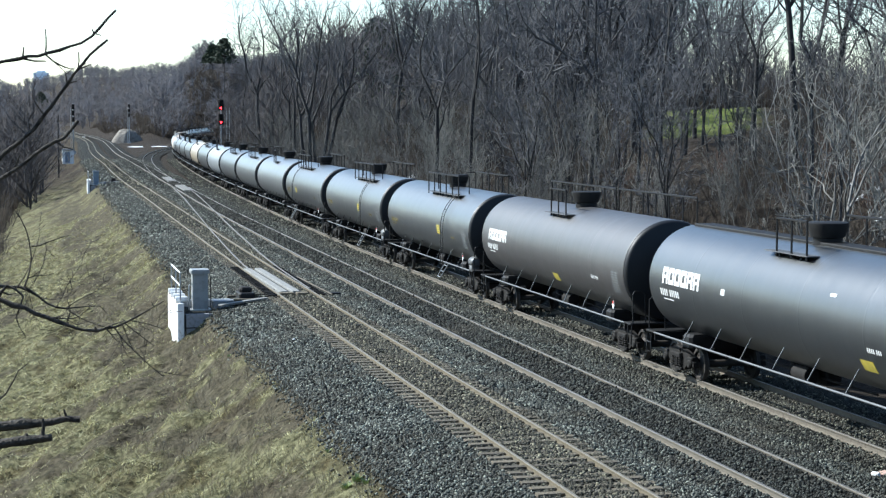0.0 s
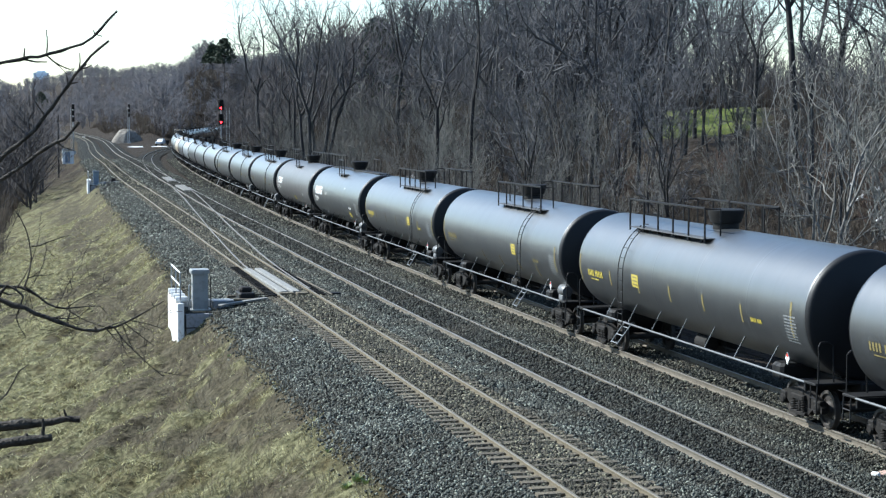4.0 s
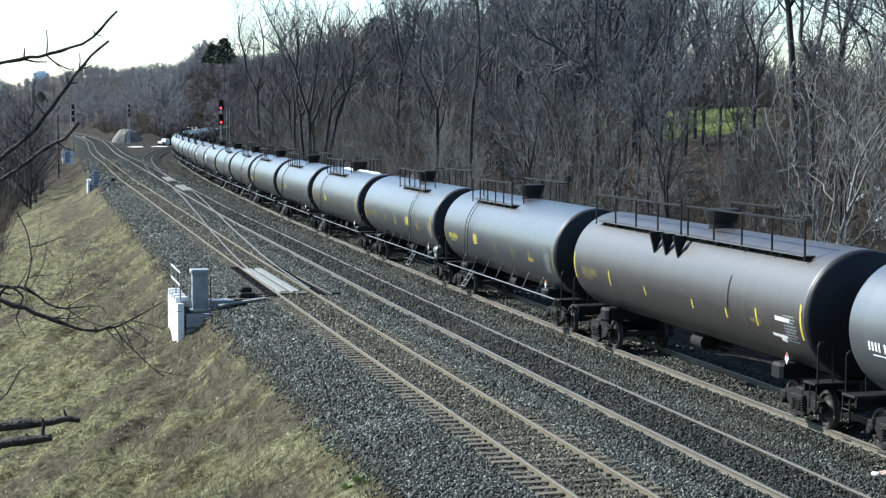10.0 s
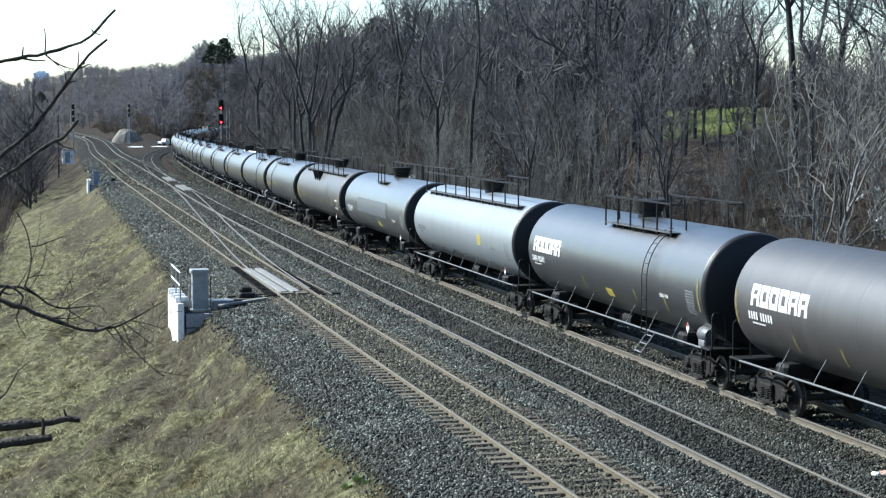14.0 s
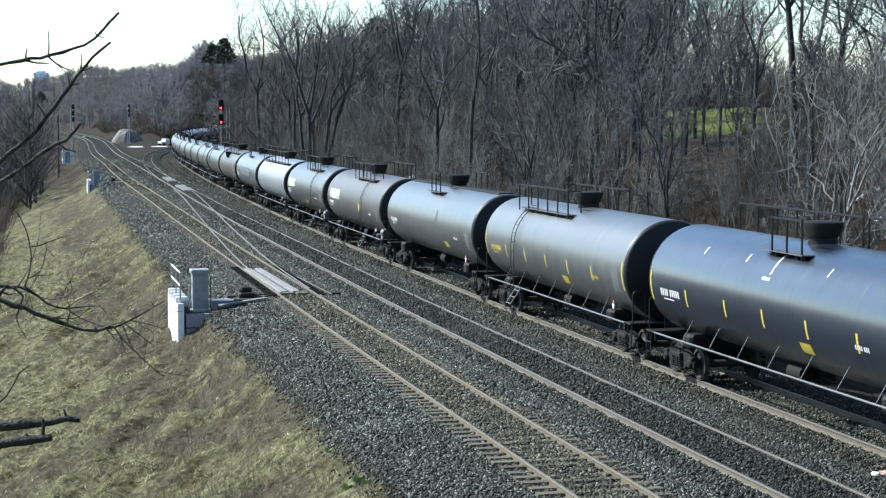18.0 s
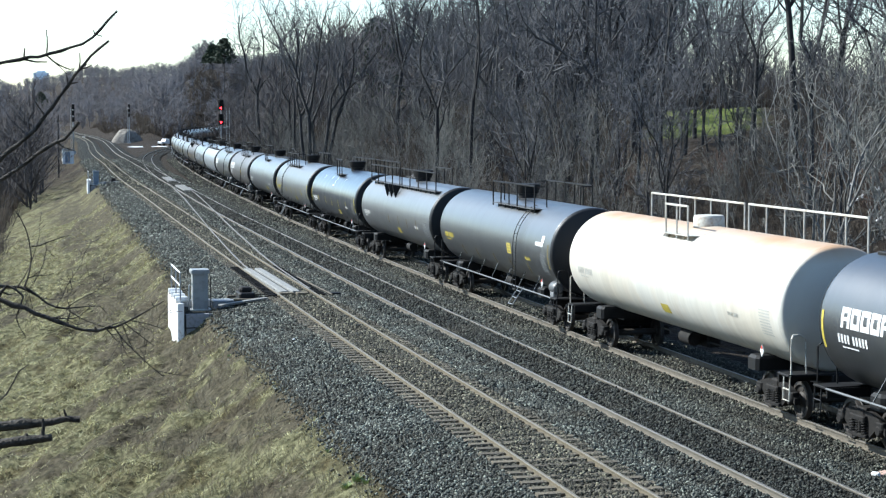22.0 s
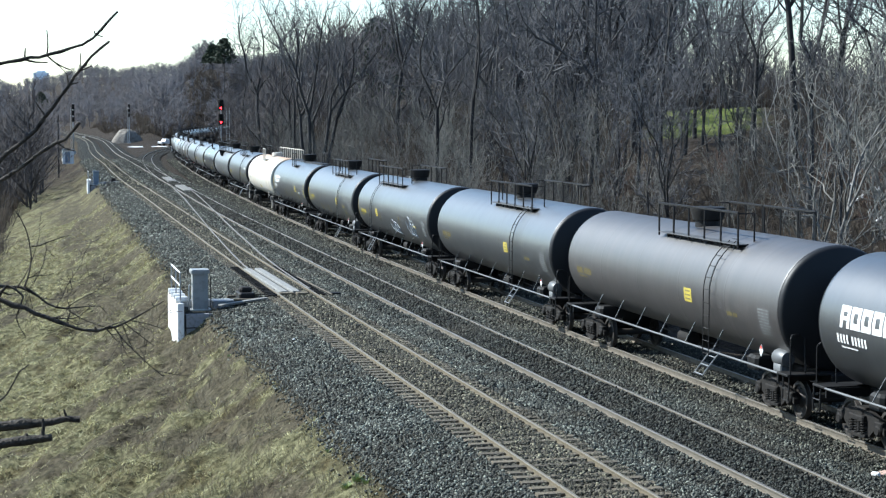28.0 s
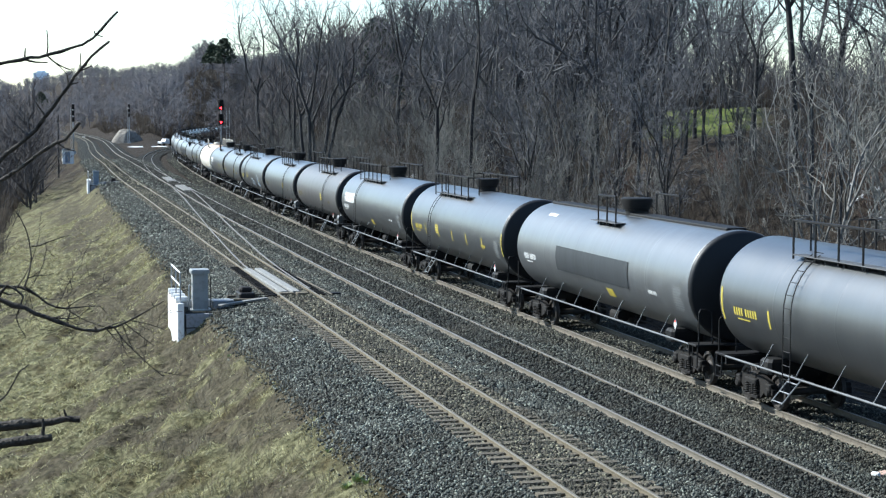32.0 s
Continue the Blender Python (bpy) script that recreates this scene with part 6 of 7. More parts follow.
def woods():
    rs = random.Random(77)
    placed = []

    def clear(x, y, gap):
        for px, py in placed[-500:]:
            if (px - x) ** 2 + (py - y) ** 2 < gap * gap:
                return False
        placed.append((x, y))
        return True

    # pale thicket right behind the train
    y = 26.0
    while y < 270:
        e = rs.uniform(4.5, 12.0)
        x, yy = float(LINE_C(y)) + 3.4 + e, y + rs.uniform(-1, 1)
        view_gap = 19.0 < math.degrees(math.atan2(x, yy)) < 24.6
        if math.degrees(math.atan2(x, yy)) > 23.5 and rs.random() < 0.6:
            y += 1
            continue
        plant("pale", PALE, rs.randrange(6), x, yy, rs, rs.uniform(0.75, 1.15) * (0.68 if view_gap else (1.0 if e > 6 else 0.8)))
        if rs.random() < 0.75 and math.degrees(math.atan2(x, yy)) < 22.5:
            xx = float(LINE_C(y)) + 3.4 + rs.uniform(2.6, 6.5)
            plant("pale", PALE, rs.randrange(6), xx, yy + rs.uniform(-1, 1), rs, rs.uniform(0.6, 0.95) * (0.75 if view_gap else 1.0))
        y += rs.uniform(1.0, 2.2) * (1 + y / 140)
    y = 30.0
    while y < 330:
        x = float(LINE_C(y)) + 3.4 + rs.uniform(3, 16)
        plant("rust", RUST, rs.randrange(2), x, y, rs)
        y += rs.uniform(2, 5) * (1 + y / 200)
    # dark trees on the slope and the plateau
    n = 0
    for _ in range(5000):
        if n >= 112:
            break
        brg, d = radians(rs.uniform(4.5, 31.5)), rs.uniform(52, 300)
        x, y = d * math.sin(brg), d * math.cos(brg)
        e = x - float(LINE_C(y)) - 3.4
        if e < 6.5 or e > 95:
            continue
        deg = math.degrees(brg)
        if 19.0 < deg < 25.0 and d < 190 and rs.random() < (0.85 if d > 100 else 0.7):
            continue
        if 21.5 < deg < 24.6 and rs.random() < 0.72:
            continue
        if deg > 24.3 and (rs.random() < 0.75 or e > 45):
            continue
        if deg < 15 and rs.random() < (0.7 if deg > 9.5 else 0.35):
            continue
        if not clear(x, y, 2.8 + d / 80):
            continue
        if 6 < deg < 16 and rs.random() < 0.35:
            plant("pale", PALE, rs.randrange(6), x, y, rs, rs.uniform(1.2, 1.7))
            continue
        kind = "tall" if e > 11 or rs.random() < 0.3 else "mid"
        plant(kind, TALL if kind == "tall" else MID, rs.randrange(7 if kind == "tall" else 4), x, y, rs)
        n += 1
    # large trees that overtop the slope
    for deg, d, s in ((8.3, 200, 1.2), (7.9, 245, 1.5), (8.9, 215, 1.3), (7.4, 290, 1.3), (12.9, 122, 1.15), (13.6, 112, 1.1)):
        x, y = d * math.sin(radians(deg)), d * math.cos(radians(deg))
        x = max(x, float(LINE_C(y)) + 9)
        plant("tall", TALL, rs.randrange(7), x, y, rs, s)
    plant("clump", CLUMP, 0, 170 * math.sin(radians(9.75)), 170 * math.cos(radians(9.75)), rs, 1.3)
    # straight dark trunks before the lawn
    for k, deg in enumerate((20.2, 20.8, 21.7, 22.0, 22.25, 22.8, 23.3, 23.75)):
        d = 104 + 31 * ((k * 5) % 8) / 7
        plant("tall", TALL, (0, 1, 3, 5, 6)[k % 5], d * math.sin(radians(deg)), d * math.cos(radians(deg)), rs, rs.uniform(0.66, 0.85))
    for k in range(4):
        deg, d = 20.5 + 1.0 * k, 88 + 9 * ((k * 3) % 4)
        plant("mid", MID, k % 4, d * math.sin(radians(deg)), d * math.cos(radians(deg)), rs, rs.uniform(0.75, 1.0))
    # further trees: both sides of the valley
    n = 0
    for _ in range(6000):
        if n >= 130:
            break
        brg, d = radians(rs.uniform(-3, 13)), rs.uniform(205, 560)
        x, y = d * math.sin(brg), d * math.cos(brg)
        left, right = float(LINE_A(y)) - 11 - x, x - float(LINE_C(y)) - 9
        if not (left > 0 or right > 0):
            continue
        if left > 0 and y < 222:
            continue
        if right > 0 and brg > 0.15 and rs.random() < 0.45:
            continue
        if right > 0 and d < 250 and right < 30:
            continue
        if not clear(x, y, 4 + d / 120):
            continue
        plant("far", FARKIND, rs.randrange(5), x, y, rs, rs.uniform(0.85, 1.2) * (1.05 if right > 0 and brg > 0.127 else 0.85))
        n += 1


# Unseen trees added on the light-blocking hill behind the camera.
def unseen_woods_behind():
    rs = random.Random(91)
    for i in range(26):
        y = rs.uniform(-95, -18)
        x = rs.choice([rs.uniform(-45, 4), rs.uniform(34, 70)])
        plant("tall", TALL, rs.randrange(7), x, y, rs)


def far_woods():
    """Hills of far trees, joined: nobody could count them."""
    rs = random.Random(5)
    shapes = {}
    for i in range(18):
        rq = random.Random(300 + i)
        level = i // 6
        fat = (1.0, 2.2, 4.6)[level]
        b = Build()
        b.tube([(0, 0, -0.6), (0.2, 0.1, 6), (0.1, -0.2, 12.5)], [0.16 * fat ** 0.3, 0.11 * fat ** 0.3, 0.05], 4, caps=False)
        for k in range(15):
            z = 0.2 + 11.4 * k / 15
            a, ln = rq.uniform(0, 6.3), rq.uniform(2.2, 5.2) * (1.1 - 0.5 * k / 15)
            o = Vector((0.15, 0, z))
            m = o + Vector((ln * 0.45 * math.cos(a), ln * 0.45 * math.sin(a), ln * 0.45))
            e = m + Vector((ln * 0.4 * math.cos(a + 0.4), ln * 0.4 * math.sin(a + 0.4), ln * 0.55))
            b.tube([o, m, e], [0.1, 0.07, 0.03], 3, caps=False)
            for j in range((9, 11, 10)[level]):
                q = (o if j < 2 else m).lerp(m if j < 2 else e, rq.uniform(0.2, 1.0))
                tip = q + (Vector((rq.gauss(0, 1.0), rq.gauss(0, 1.0), rq.uniform(0.4, 2.2))) if level == 0 else Vector((rq.gauss(0, 1.5), rq.gauss(0, 1.5), rq.gauss(0.4, 1.1))))
                w = Vector((rq.uniform(-1, 1), rq.uniform(-1, 1), rq.uniform(-0.4, 0.4))).normalized() * 0.05 * fat
                b.add([tuple(q - w), tuple(q + w), tuple(tip)], [(0, 1, 2)])
        shapes[level, i % 6] = (np.array(b.v), b.f)
    sets = {MID_TWIG: ([], [], [0]), FAR_TWIG: ([], [], [0])}
    n = 0
    for _ in range(16000):
        if n >= 3600:
            break
        pick = rs.random()
        if pick < 0.22:
            brg, d = radians(rs.uniform(-3, 9)), rs.uniform(1100, 2500)
        elif pick < 0.74:
            brg, d = radians(rs.uniform(-3, 12)), 225 * (2500 / 225) ** (rs.random() ** 0.8)
        else:
            brg, d = radians(rs.uniform(11, 31)), rs.uniform(200, 480)
            if brg > radians(22) and rs.random() < 0.35:
                continue
        x, y = d * math.sin(brg), d * math.cos(brg)
        if LINE_A(y) - 10 < x < LINE_B(y) + 8 and d < 1050:
            continue
        if LINE_B(y) < x < LINE_C(y) + 8 and y < 550:
            continue
        if LINE_C(y) - 8 < x < LINE_C(y) + 8 and d < 1200:
            continue
        if x < LINE_A(y) and y < 225:
            continue
        if in_lawn(x, y) or (math.degrees(brg) > 12 and x - LINE_C(y) < 60):
            continue
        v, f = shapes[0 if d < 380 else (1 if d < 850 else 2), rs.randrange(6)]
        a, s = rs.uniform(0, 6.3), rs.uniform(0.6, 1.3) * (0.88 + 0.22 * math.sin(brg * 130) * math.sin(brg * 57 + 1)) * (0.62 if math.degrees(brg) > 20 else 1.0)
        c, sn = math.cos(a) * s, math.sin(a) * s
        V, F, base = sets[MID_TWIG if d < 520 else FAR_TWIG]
        V.append(np.stack([v[:, 0] * c - v[:, 1] * sn + x, v[:, 0] * sn + v[:, 1] * c + y, v[:, 2] * s + float(height(x, y))], -1))
        F += [tuple(i + base[0] for i in q) for q in f]
        base[0] += len(v)
        n += 1
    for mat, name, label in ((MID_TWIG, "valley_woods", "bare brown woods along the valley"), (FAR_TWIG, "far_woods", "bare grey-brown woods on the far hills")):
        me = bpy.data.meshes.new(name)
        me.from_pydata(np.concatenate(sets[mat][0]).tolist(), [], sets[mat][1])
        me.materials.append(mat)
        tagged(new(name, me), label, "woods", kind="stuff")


def conifer(x, y, tall, seed, bare=0.3):
    rs = random.Random(seed)
    t = thing("conifer", "dark green pine rising above the bare woods", "tree", "pines above the woods")
    part("trunk", Build().tube([(0, 0, -0.5), (0, 0, tall)], [0.3, 0.04], 7), BARK, t)
    b = Build()
    for k in range(170):
        h = tall * (bare + (1 - bare) * k / 170)
        reach = (1 - k / 170) ** 0.6 * tall * (1 - bare) * (0.28 + 0.35 * (bare > 0.5)) + 0.7
        a = rs.uniform(0, 6.3)
        for j in range(9):
            r = reach * (0.25 + 0.75 * rs.random())
            aa = a + rs.uniform(-0.35, 0.35)
            p = Vector((r * math.cos(aa), r * math.sin(aa), h + rs.uniform(-0.5, 0.5) - 0.1 * r))
            q = Vector((rs.uniform(-0.8, 0.8), rs.uniform(-0.8, 0.8), rs.uniform(-0.1, 0.6)))
            w = Vector((rs.uniform(-0.7, 0.7), rs.uniform(-0.7, 0.7), rs.uniform(-0.3, 0.5)))
            b.add([tuple(p - q), tuple(p + w), tuple(p + q), tuple(p - w * 0.6)], [(0, 1, 2, 3)])
    part("crown", b, NEEDLE, t)
    t.matrix_basis = pose(x, y, float(height(x, y)), 0, 0, 0)
    return t


woods()
unseen_woods_behind()
far_woods()
for brg, d, top, sd in ((6.84, 800, 42.5, 1), (6.47, 810, 40.3, 2), (11.75, 235, 20.0, 3), (1.05, 900, 19.5, 4)):
    px, py = d * math.sin(radians(brg)), d * math.cos(radians(brg))
    conifer(px, py, top - float(height(px, py)), sd, 0.72 if d > 500 else 0.3)


# ================= the front tree behind the train =================
def front_tree():
    """Pale forked tree that stands clear of the thicket."""
    me = tree_meshes(417, 11.0, 0.10, 4, (0, 6, 4, 2), up=1.5, mats=(BARK_GREY, TWIG_PALE), stems=3, lean=0.12, thick=0.9, forks=3, low=2)
    t = tree_kind("bare_tree", "pale forked bare tree standing before the darker woods", "tree", "bare trees on the wooded slope", me)
    x, y = 62 * math.sin(radians(25.4)), 62 * math.cos(radians(25.4))
    t.matrix_basis = pose(x, y, float(height(x, y)) - 0.1, 0, 0, 40)


front_tree()


def brush():
    """Bare undergrowth below the trees on both sides of the line, joined: fans of thin stems."""
    rs = np.random.RandomState(12)
    m = 36000
    brg = np.radians(np.concatenate([rs.uniform(-2.5, 12, 28000), rs.uniform(6, 29.5, m - 28000)]))
    d = np.concatenate([90 * (900 / 90) ** rs.rand(28000), rs.uniform(34, 240, m - 28000)])
    x, y = d * np.sin(brg), d * np.cos(brg)
    left, right = LINE_A(y) - x, x - LINE_C(y)
    deg = np.degrees(brg)
    keep = (((left > 14) & (y > 125)) | ((left > 26) & (y > 90))) & (rs.rand(m) < np.where(y < 230, 0.3, 1.0)) | (right > 8.5) | ((y > 560) & (x > LINE_B(y) + 8) & (x < LINE_C(y) - 8))
    keep &= ~((deg > 19.6) & (deg < 25) & (d > 100) & (d < 200))
    x, y, d = x[keep], y[keep], d[keep]
    m, per = len(x), 14
    tall = np.repeat(rs.uniform(0.9, 3.2, m) * np.clip(d / 120, 0.5, 1.6), per)
    n = m * per
    a = rs.rand(n) * 6.283
    bx, by = np.repeat(x, per) + rs.normal(0, 0.5, n), np.repeat(y, per) + rs.normal(0, 0.5, n)
    z = height(bx, by) - 0.1
    h = tall * rs.uniform(0.45, 1.0, n)
    lean = rs.uniform(0.1, 0.75, n) * h
    w = np.repeat(np.clip(d * 0.00022, 0.009, 0.14), per) * rs.uniform(0.6, 1.4, n)
    wa = rs.rand(n) * 6.283
    v = np.empty((n, 6, 3))
    for k, (sd, t) in enumerate(((-1, 0), (1, 0), (0, 0.62), (-0.7, 0.34), (0.7, 0.34), (0, 1.0))):
        bend = 0.35 * np.sin(a * 7) * (1 if k > 2 else 0)
        v[:, k, 0] = bx + sd * w * np.cos(wa) + lean * t * np.cos(a + bend)
        v[:, k, 1] = by + sd * w * np.sin(wa) + lean * t * np.sin(a + bend)
        v[:, k, 2] = z + h * t
    f = (np.array([(0, 1, 2), (3, 4, 5)])[None] + 6 * np.arange(n)[:, None, None]).reshape(-1, 3)
    me = bpy.data.meshes.new("undergrowth")
    me.from_pydata(v.reshape(-1, 3).tolist(), [], f.tolist())
    me.materials.append(BRUSH)
    return tagged(new("undergrowth", me), "bare brown undergrowth below the trees", "undergrowth", kind="stuff")


brush()


# ================= grass and weeds on the bank =================
def grass():
    """Clumps of blades that fan out from their middles."""
    rs = np.random.RandomState(8)
    m, per = 60000, 11
    y = 23 + 150 * rs.rand(m) ** 1.9
    d = 0.1 + 17 * rs.rand(m) ** 0.9
    x = LINE_A(y) - 3.6 - d
    keep = (rs.rand(m) > 0.80 * bare_earth(x, y)) & (rs.rand(m) < 0.25 + 1.2 * patchy(x, y, 0.55, 1.3))
    x, y = x[keep], y[keep]
    m = len(x)
    size = 0.45 + 1.3 * rs.rand(m) ** 2
    a = rs.rand(m * per) * 6.283
    r = np.repeat(size, per) * 0.13 * np.sqrt(rs.rand(m * per))
    bx, by = np.repeat(x, per) + r * np.cos(a), np.repeat(y, per) + r * np.sin(a)
    n = m * per
    z = height(bx, by)
    h = np.repeat(size, per) * (0.05 + 0.09 * rs.rand(n))
    lean = 0.5 + 1.0 * rs.rand(n)
    w, wa = (0.009 + 0.016 * rs.rand(n)) * np.clip(by / 62, 0.5, 1.2), rs.rand(n) * 6.283
    dx, dy = np.cos(a) * h * lean, np.sin(a) * h * lean
    v = np.empty((n, 4, 3))
    for k, (s, t) in enumerate(((-1, 0), (1, 0), (0.6, 0.6), (0, 1))):
        v[:, k, 0] = bx + s * w * np.cos(wa) * (1 if t == 0 else 0.6) + dx * t
        v[:, k, 1] = by + s * w * np.sin(wa) * (1 if t == 0 else 0.6) + dy * t
        v[:, k, 2] = z - 0.02 + h * t * (1.0 - 0.3 * t * lean * 0.6)
    f = np.arange(n * 4).reshape(n, 4)
    me = bpy.data.meshes.new("dry_grass")
    me.from_pydata(v.reshape(-1, 3).tolist(), [], f.tolist())
    me.materials.append(GRASS_BLADE)
    return tagged(new("dry_grass", me), "dry straw-coloured grass with greener tufts on the bank", "grass", kind="stuff")


def blade_material():
    m = bpy.data.materials.new("grass_blades")
    m.use_nodes = True
    nt = m.node_tree
    b = nt.nodes["Principled BSDF"]
    b.inputs["Roughness"].default_value = 0.8
    thin = nt.nodes.new("ShaderNodeBsdfTranslucent")
    both = nt.nodes.new("ShaderNodeMixShader")
    both.inputs[0].default_value = 0.45
    nt.links.new(b.outputs[0], both.inputs[1])
    nt.links.new(thin.outputs[0], both.inputs[2])
    nt.links.new(both.outputs[0], nt.nodes["Material Output"].inputs["Surface"])
    geo = nt.nodes.new("ShaderNodeNewGeometry")
    r = nt.nodes.new("ShaderNodeValToRGB")
    e = r.color_ramp.elements
    e[0].position, e[0].color = 0.0, (0.12, 0.102, 0.05, 1)
    e[1].position, e[1].color = 1.0, (0.42, 0.40, 0.255, 1)
    for p, c in ((0.35, (0.20, 0.192, 0.090, 1)), (0.65, (0.30, 0.282, 0.155, 1))):
        k = e.new(p)
        k.color = c
    nt.links.new(geo.outputs["Random Per Island"], r.inputs[0])
    tc = nt.nodes.new("ShaderNodeTexCoord")
    n = nt.nodes.new("ShaderNodeTexNoise")
    n.inputs["Scale"].default_value, n.inputs["Detail"].default_value = 2.2, 4
    nt.links.new(tc.outputs["Object"], n.inputs["Vector"])
    mr = nt.nodes.new("ShaderNodeMapRange")
    mr.inputs[1].default_value, mr.inputs[2].default_value, mr.inputs[3].default_value, mr.inputs[4].default_value = 0.37, 0.63, 0.32, 1.8
    nt.links.new(n.outputs["Fac"], mr.inputs[0])
    mul = nt.nodes.new("ShaderNodeVectorMath")
    mul.operation = "SCALE"
    nt.links.new(r.outputs[0], mul.inputs[0])
    nt.links.new(mr.outputs[0], mul.inputs["Scale"])
    nt.links.new(mul.outputs[0], b.inputs["Base Color"])
    nt.links.new(mul.outputs[0], thin.inputs["Color"])
    return m


GRASS_BLADE = blade_material()
grass()


def weeds():
    """Dead brown stalks along the edge of the ballast, joined."""
    rs = random.Random(21)
    b = Build()
    for _ in range(420):
        y = 26 + 120 * rs.random() ** 1.5
        d = abs(rs.gauss(1.8, 1.6)) if rs.random() < 0.7 else rs.uniform(2, 14)
        x = float(LINE_A(y)) - 3.6 - d
        z = float(height(x, y))
        for k in range(rs.randrange(3, 8)):
            h = rs.uniform(0.2, 0.75)
            a = rs.uniform(0, 6.3)
            o = Vector((x + rs.gauss(0, 0.12), y + rs.gauss(0, 0.12), z - 0.03))
            tip = o + Vector((h * 0.4 * math.cos(a), h * 0.4 * math.sin(a), h))
            b.tube([o, o.lerp(tip, 0.5) + Vector((0, 0, 0.04)), tip], [0.006, 0.005, 0.002], 3, caps=False)
            if rs.random() < 0.6:
                m = o.lerp(tip, rs.uniform(0.4, 0.8))
                b.tube([m, m + Vector((rs.gauss(0, 0.1), rs.gauss(0, 0.1), 0.12))], [0.006, 0.003], 3, caps=False)
    return tagged(new("dead_weeds", b.mesh("dead_weeds", DEAD_WEED)), "dead brown weed stalks along the ballast edge", "weeds", kind="stuff")


weeds()


def green_tuft(bearing, dip, size, seed):
    """One leafy green weed at the foot of the ballast."""
    rs = random.Random(seed)
    x, y, z = on_ground(bearing, dip)
    b = Build()
    for k in range(70):
        a, r, h = rs.uniform(0, 6.3), size * rs.random(), size * rs.uniform(0.4, 1.0)
        o = Vector((r * 0.5 * math.cos(a), r * 0.5 * math.sin(a), -0.03))
        tip = o + Vector((h * 0.7 * math.cos(a), h * 0.7 * math.sin(a), h))
        side = Vector((-math.sin(a), math.cos(a), 0)) * size * 0.12
        mid = o.lerp(tip, 0.6) + Vector((0, 0, 0.05 * size))
        b.add([tuple(o), tuple(mid + side), tuple(tip), tuple(mid - side)], [(0, 1, 2, 3)])
    o = part("green_weed", b, LEAF_GREEN)
    o.location = (x, y, z)
    tagged(o, "leafy fresh green weed growing on the dry bank", "weed", "green weeds on the bank")


LEAF_GREEN = material("fresh_green_leaf", (0.19, 0.25, 0.075), 0.7, second=(0.26, 0.30, 0.12), scale=9)
for k, (px, py, size) in enumerate(((632, 862, 0.2), (612, 868, 0.17), (648, 855, 0.15), (404, 630, 0.12), (580, 800, 0.12))):
    green_tuft(13.885 + math.degrees(math.atan((px - 784) / 3114)), 4.264 + math.degrees(math.atan((py - 441) / 3114)), size, k)


def dry_stalk():
    x, y, z = on_ground(10.2, 9.45)
    o = part("dead_stalk", Build().tube([(0, 0, -0.1), (-0.1, 0, 0.4), (-0.22, 0.02, 0.8), (-0.32, 0, 1.3)], [0.016, 0.014, 0.012, 0.006], 6).tube([(-0.1, 0, 0.4), (0.03, 0, 0.75)], [0.01, 0.005], 5), NEAR_BARK)
    o.location = (x, y, z)
    tagged(o, "single dark dead stalk standing in the ballast edge", "weed")


dry_stalk()


# ================= near tree: branches reaching in close to the camera ===============
# offsets are metres across and up on a sheet facing the camera, fitted to its view
VIEW_SHEET = pose(0, 0, 7.22, 85.736, 0, -13.885)
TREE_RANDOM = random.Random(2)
TRUNK_FOOT = VIEW_SHEET @ Vector((-3.6, 0, -9.2))
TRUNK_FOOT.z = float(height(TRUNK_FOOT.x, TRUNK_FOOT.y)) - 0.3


def grow_twig(b, rs, p, along, length, radius, more):
    """A fine side twig with kinks and smaller twigs of its own."""
    across = VIEW_SHEET.to_3x3() @ Vector((rs.gauss(0, 1), rs.gauss(0.25, 1), rs.gauss(0, 0.6)))
    d = (along * 0.9 + across.normalized()).normalized()
    pts, rad = [p], [radius]
    for i in range(4):
        d = (d + Vector((rs.gauss(0, 0.22), rs.gauss(0, 0.22), rs.gauss(0.06, 0.22)))).normalized()
        p = p + d * (length / 4)
        pts.append(p)
        rad.append(max(radius * (1 - 0.17 * (i + 1)), 0.0016))
        if more and rs.random() < 0.5:
            grow_twig(b, rs, p, d, length * rs.uniform(0.35, 0.6), rad[-1] * 0.75, more - 1)
    b.tube(pts, rad, 4)


SWAYING = []


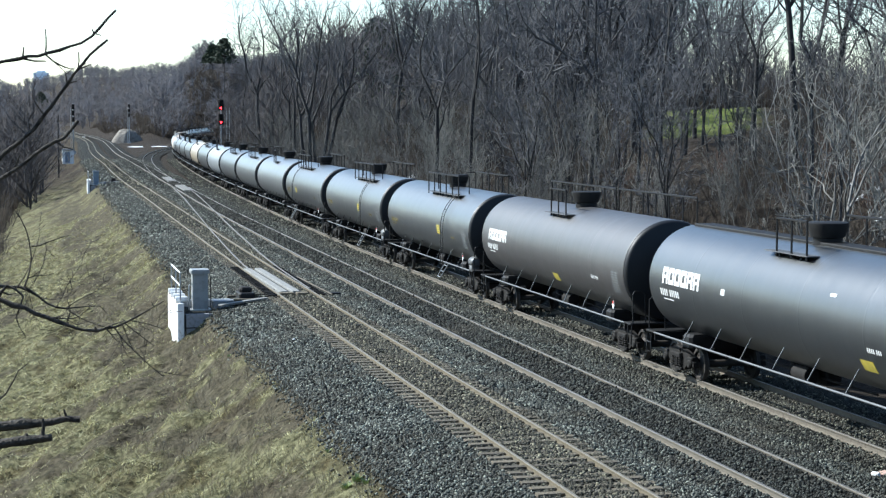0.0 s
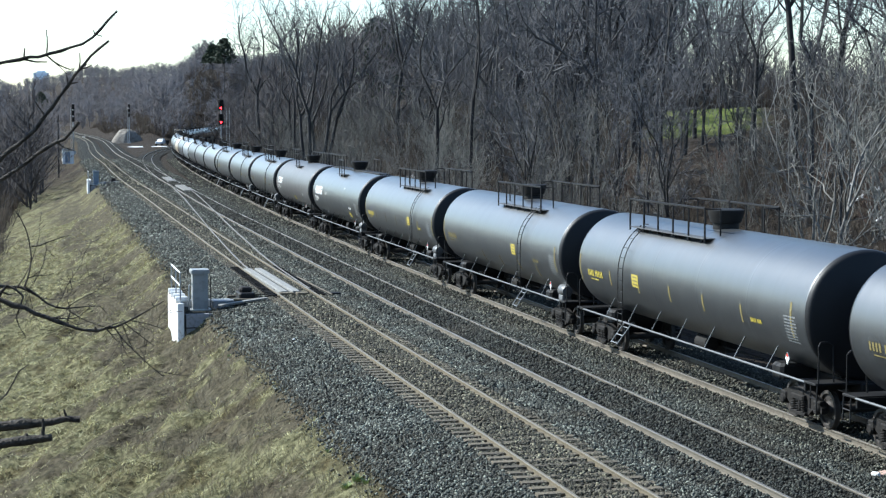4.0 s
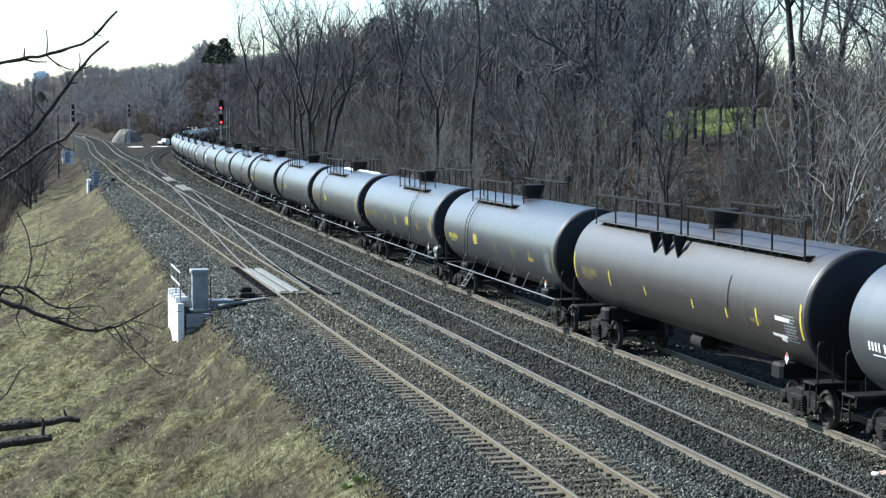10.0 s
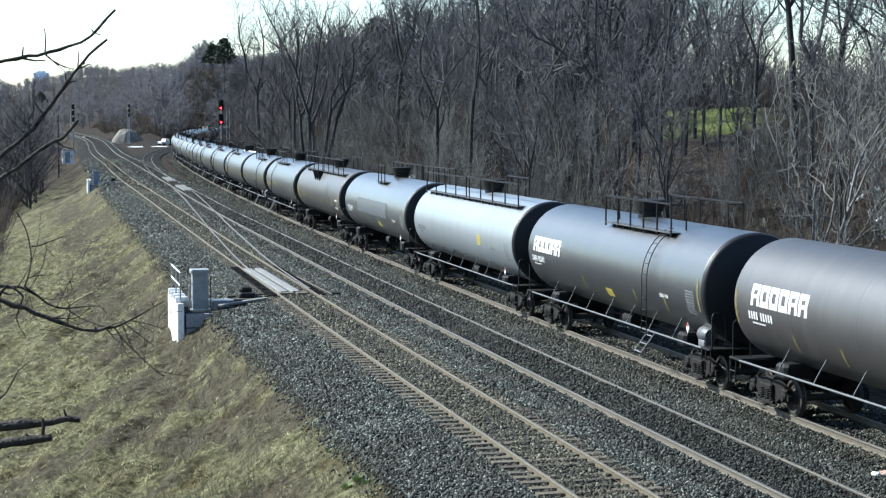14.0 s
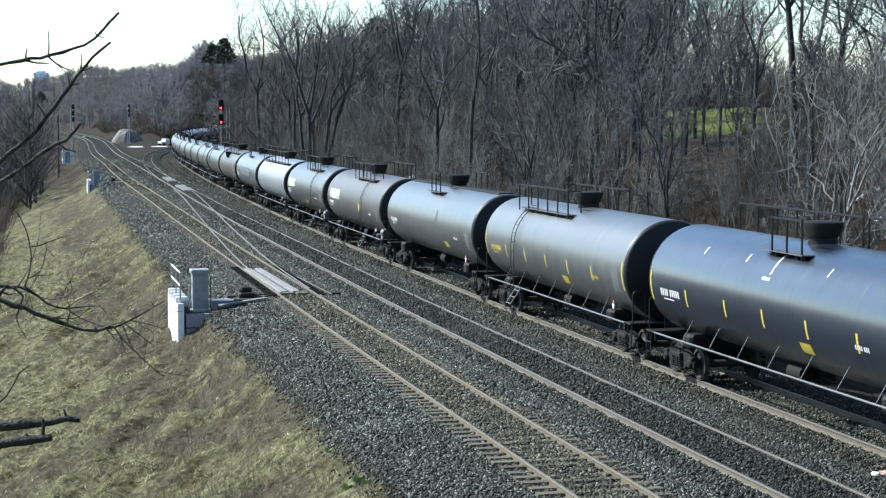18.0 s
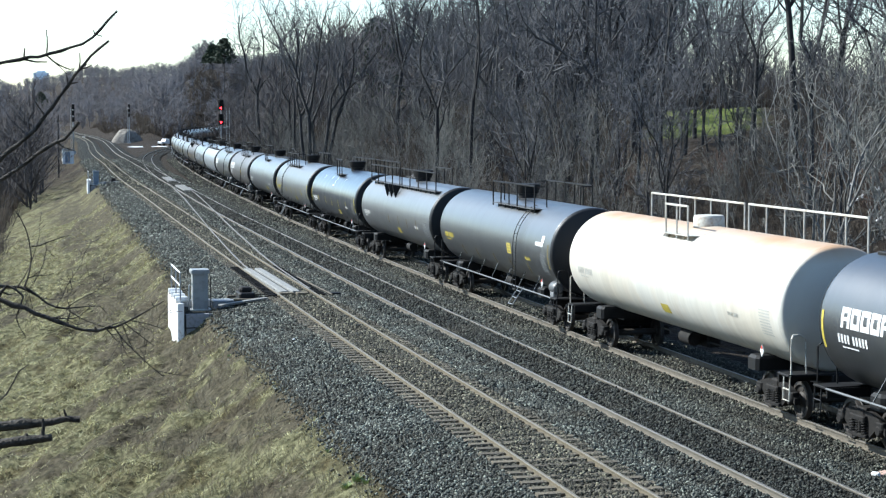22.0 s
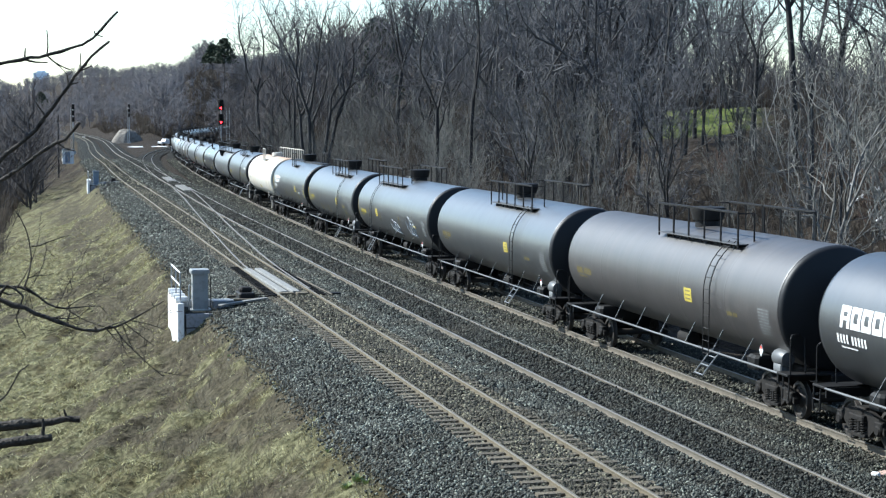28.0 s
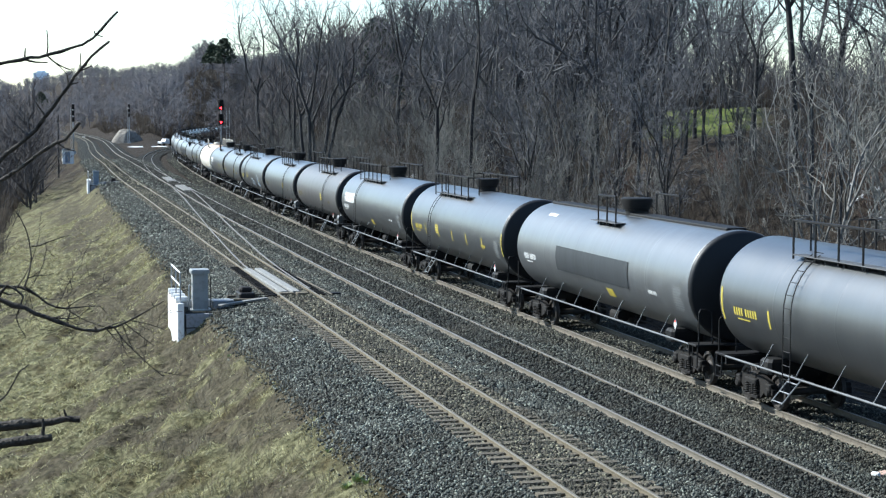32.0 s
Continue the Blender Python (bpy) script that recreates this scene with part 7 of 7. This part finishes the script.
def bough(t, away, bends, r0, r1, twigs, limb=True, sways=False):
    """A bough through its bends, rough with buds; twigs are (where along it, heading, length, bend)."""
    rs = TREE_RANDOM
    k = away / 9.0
    spot = lambda x, y: VIEW_SHEET @ Vector((x * k, y * k, -away))
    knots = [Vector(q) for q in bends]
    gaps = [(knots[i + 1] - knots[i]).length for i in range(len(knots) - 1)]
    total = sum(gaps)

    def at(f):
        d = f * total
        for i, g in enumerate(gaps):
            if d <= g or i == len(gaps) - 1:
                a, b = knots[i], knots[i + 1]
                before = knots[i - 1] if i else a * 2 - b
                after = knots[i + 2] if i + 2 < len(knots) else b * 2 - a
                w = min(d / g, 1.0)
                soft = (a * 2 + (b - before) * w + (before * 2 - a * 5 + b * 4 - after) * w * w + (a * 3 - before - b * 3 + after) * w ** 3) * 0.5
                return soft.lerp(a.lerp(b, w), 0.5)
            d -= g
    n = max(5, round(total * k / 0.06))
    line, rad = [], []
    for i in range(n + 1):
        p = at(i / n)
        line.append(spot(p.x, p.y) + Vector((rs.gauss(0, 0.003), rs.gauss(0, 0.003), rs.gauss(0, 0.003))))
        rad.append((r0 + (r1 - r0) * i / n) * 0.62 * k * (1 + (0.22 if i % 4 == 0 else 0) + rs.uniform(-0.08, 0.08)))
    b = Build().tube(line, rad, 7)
    thick = r0 > 0.04
    for i in range(2, n, 3):
        if not thick and rs.random() < 0.5:
            b.tube([line[i], line[i] + Vector((rs.gauss(0, 0.012), rs.gauss(0, 0.01), rs.gauss(0.012, 0.01)))], [rad[i] * 0.8, rad[i] * 0.45], 4)
    o = part("branch", sharp_smooth(b.mesh("branch", NEAR_BARK), 60), None, t)
    if sways:
        SWAYING.append((o, spot(-4.0, -1.6)))
    for f, heading, length, bend in twigs:
        p = at(f)
        a, pts, rr = radians(heading), [spot(p.x, p.y)], [max(rad[round(f * n)] * 0.6, 0.0035)]
        steps = max(2, round(length / 0.05))
        for i in range(steps):
            p = p + Vector((math.cos(a), math.sin(a))) * (length / steps)
            a += radians(bend) / steps + rs.gauss(0, 0.05)
            pts.append(spot(p.x, p.y))
            rr.append(max(rr[0] * (1 - 0.5 * (i + 1) / steps), 0.0026))
        tb = Build().tube(pts, rr, 6)
        if length > 0.13 and not thick:
            for i in range(1, steps):
                if rs.random() < 0.6:
                    grow_twig(tb, rs, pts[i], (pts[i + 1] - pts[i - 1]).normalized(), rs.uniform(0.08, 0.25), rr[i] * 0.7, 1)
        part("twig", sharp_smooth(tb.mesh("twig", NEAR_BARK), 60), None, o)
    if away > 9.7:
        fine = Build()
        for i in range(2, n):
            if rs.random() < 0.3:
                grow_twig(fine, rs, line[i], (line[i] - line[i - 1]).normalized(), rs.uniform(0.12, 0.4), max(rad[i] * 0.5, 0.0028), 2)
        if fine.v:
            part("twig", fine, NEAR_BARK, o)
    if limb:
        end = line[0]
        start = TRUNK_FOOT + Vector((0.03, 0.03, max(0.5, min(12, end.z - TRUNK_FOOT.z - 0.5))))
        part("limb", sharp_smooth(Build().tube([start, start.lerp(end, 0.5) + Vector((0, 0, 0.06)), end], [max(r0 * 1.3, 0.02), r0, r0 * 0.62], 7).mesh("limb", NEAR_BARK), 60), None, t)


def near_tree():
    t = thing("near_tree", "bare twiggy branches of a tree close to the camera", "tree")
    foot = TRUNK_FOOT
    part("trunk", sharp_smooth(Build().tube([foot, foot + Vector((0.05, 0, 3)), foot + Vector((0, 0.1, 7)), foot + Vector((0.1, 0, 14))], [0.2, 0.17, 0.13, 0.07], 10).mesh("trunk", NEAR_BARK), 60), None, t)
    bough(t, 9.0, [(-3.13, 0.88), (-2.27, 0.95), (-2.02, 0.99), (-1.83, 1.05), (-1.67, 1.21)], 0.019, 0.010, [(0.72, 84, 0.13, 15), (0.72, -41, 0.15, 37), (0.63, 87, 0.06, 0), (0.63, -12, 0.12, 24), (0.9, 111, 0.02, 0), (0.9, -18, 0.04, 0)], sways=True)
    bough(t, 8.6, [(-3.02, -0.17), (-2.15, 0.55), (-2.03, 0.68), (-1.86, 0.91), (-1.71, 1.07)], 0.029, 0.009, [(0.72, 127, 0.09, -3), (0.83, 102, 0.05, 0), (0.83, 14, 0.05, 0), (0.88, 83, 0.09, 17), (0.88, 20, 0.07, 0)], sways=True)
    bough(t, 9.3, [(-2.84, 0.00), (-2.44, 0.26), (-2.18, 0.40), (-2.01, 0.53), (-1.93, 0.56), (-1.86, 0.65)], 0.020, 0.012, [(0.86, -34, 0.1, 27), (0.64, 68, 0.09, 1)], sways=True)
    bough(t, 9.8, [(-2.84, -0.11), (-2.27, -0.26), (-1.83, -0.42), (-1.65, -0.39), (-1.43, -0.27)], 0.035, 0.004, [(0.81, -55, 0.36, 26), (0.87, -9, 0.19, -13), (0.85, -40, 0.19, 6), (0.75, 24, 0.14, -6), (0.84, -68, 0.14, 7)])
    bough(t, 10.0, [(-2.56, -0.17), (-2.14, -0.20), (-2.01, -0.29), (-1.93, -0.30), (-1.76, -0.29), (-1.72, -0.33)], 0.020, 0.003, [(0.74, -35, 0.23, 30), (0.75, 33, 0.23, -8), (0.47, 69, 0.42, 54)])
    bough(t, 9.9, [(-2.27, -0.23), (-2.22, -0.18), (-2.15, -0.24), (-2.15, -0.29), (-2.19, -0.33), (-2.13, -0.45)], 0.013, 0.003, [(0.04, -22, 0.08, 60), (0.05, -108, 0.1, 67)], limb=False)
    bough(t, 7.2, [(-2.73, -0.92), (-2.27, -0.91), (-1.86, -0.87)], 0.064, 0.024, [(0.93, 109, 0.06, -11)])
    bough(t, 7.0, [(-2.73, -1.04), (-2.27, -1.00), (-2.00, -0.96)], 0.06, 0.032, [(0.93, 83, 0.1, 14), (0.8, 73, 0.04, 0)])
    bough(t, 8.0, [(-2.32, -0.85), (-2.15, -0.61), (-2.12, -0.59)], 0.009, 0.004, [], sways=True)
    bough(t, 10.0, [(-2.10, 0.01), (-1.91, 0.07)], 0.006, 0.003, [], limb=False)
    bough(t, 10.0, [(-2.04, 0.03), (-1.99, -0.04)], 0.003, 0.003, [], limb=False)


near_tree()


# ================= motion of the train =================
def turn_wheels(wheels, s, c):
    """The wheelsets roll while their car passes near; further off they stay as they are."""
    if not c["near"]:
        return
    t0, t1 = max(0.0, (-42 - s) / 15.256), min(32.0, (62 - s) / 15.256)
    if t1 - t0 < 0.2:
        return
    first, last = math.ceil(t0 * FPS), math.floor(t1 * FPS)
    spin = [(k / FPS, -math.degrees((run(k / FPS) - run(first / FPS)) / 0.457)) for k in range(first, last + 1)]
    for axle, ax in wheels:
        rows = [(t, pose(ax, 0, 0.457, 0, -a, 0)) for t, a in spin]
        if first > 0:
            rows.insert(0, (0.0, rows[0][1]))
        if last < 32 * FPS:
            rows.append((32.0, rows[-1][1]))
        walk(axle, rows)


# how far the upper twigs lean in the wind, each half second
SWAY = (-3, -3, -1, -3, -1, 0, -1, 2, -1, 1, -3, -6, 0, -4, 2, 0, 2, 5, 0, 5, -1, -3, 3, -7, 0, -3, -1, 5, -4, 2, -2, 1, -3,
        -1, 0, 2, 2, 2, 0, -1, 3, -1, 3, 2, -1, 3, -1, 2, -1, -1, 2, -4, 0, -2, 1, 3, 0, 0, -1, -3, -1, -4, 0, -3, 0)


def motions():
    axis = VIEW_SHEET.to_3x3() @ Vector((0, 0, 1))
    for branch, pivot in SWAYING:
        turn = lambda k: Matrix.Translation(pivot) @ Matrix.Rotation(-0.00108 * k, 4, axis) @ Matrix.Translation(-pivot)
        walk(branch, [(0.5 * i, turn(k)) for i, k in enumerate(SWAY)])
    for car, wheels, s, c in TRAIN:
        rows = [(t, car_pose(s + run(t), c["length"] / 2 - 2.2)) for t in range(0, 33)]
        walk(car, rows)
        turn_wheels(wheels, s, c)
    rows = []
    for t, x, y, turn in ((0.0, 45.6, 494, -60), (1.0, 43.2, 492.5, -50), (2.0, 41.2, 490.5, -30), (3.0, 40.4, 489.5, -20), (4.2, 40.6, 489.0, -30), (5.4, 41.1, 489.3, -45), (6.0, 41.3, 489.5, -50), (32.0, 41.3, 489.5, -50)):
        rows.append((t, pose(x, y, float(height(x, y)) + 0.02, 0, 0, turn)))
    walk(truck_ob, rows)


motions()
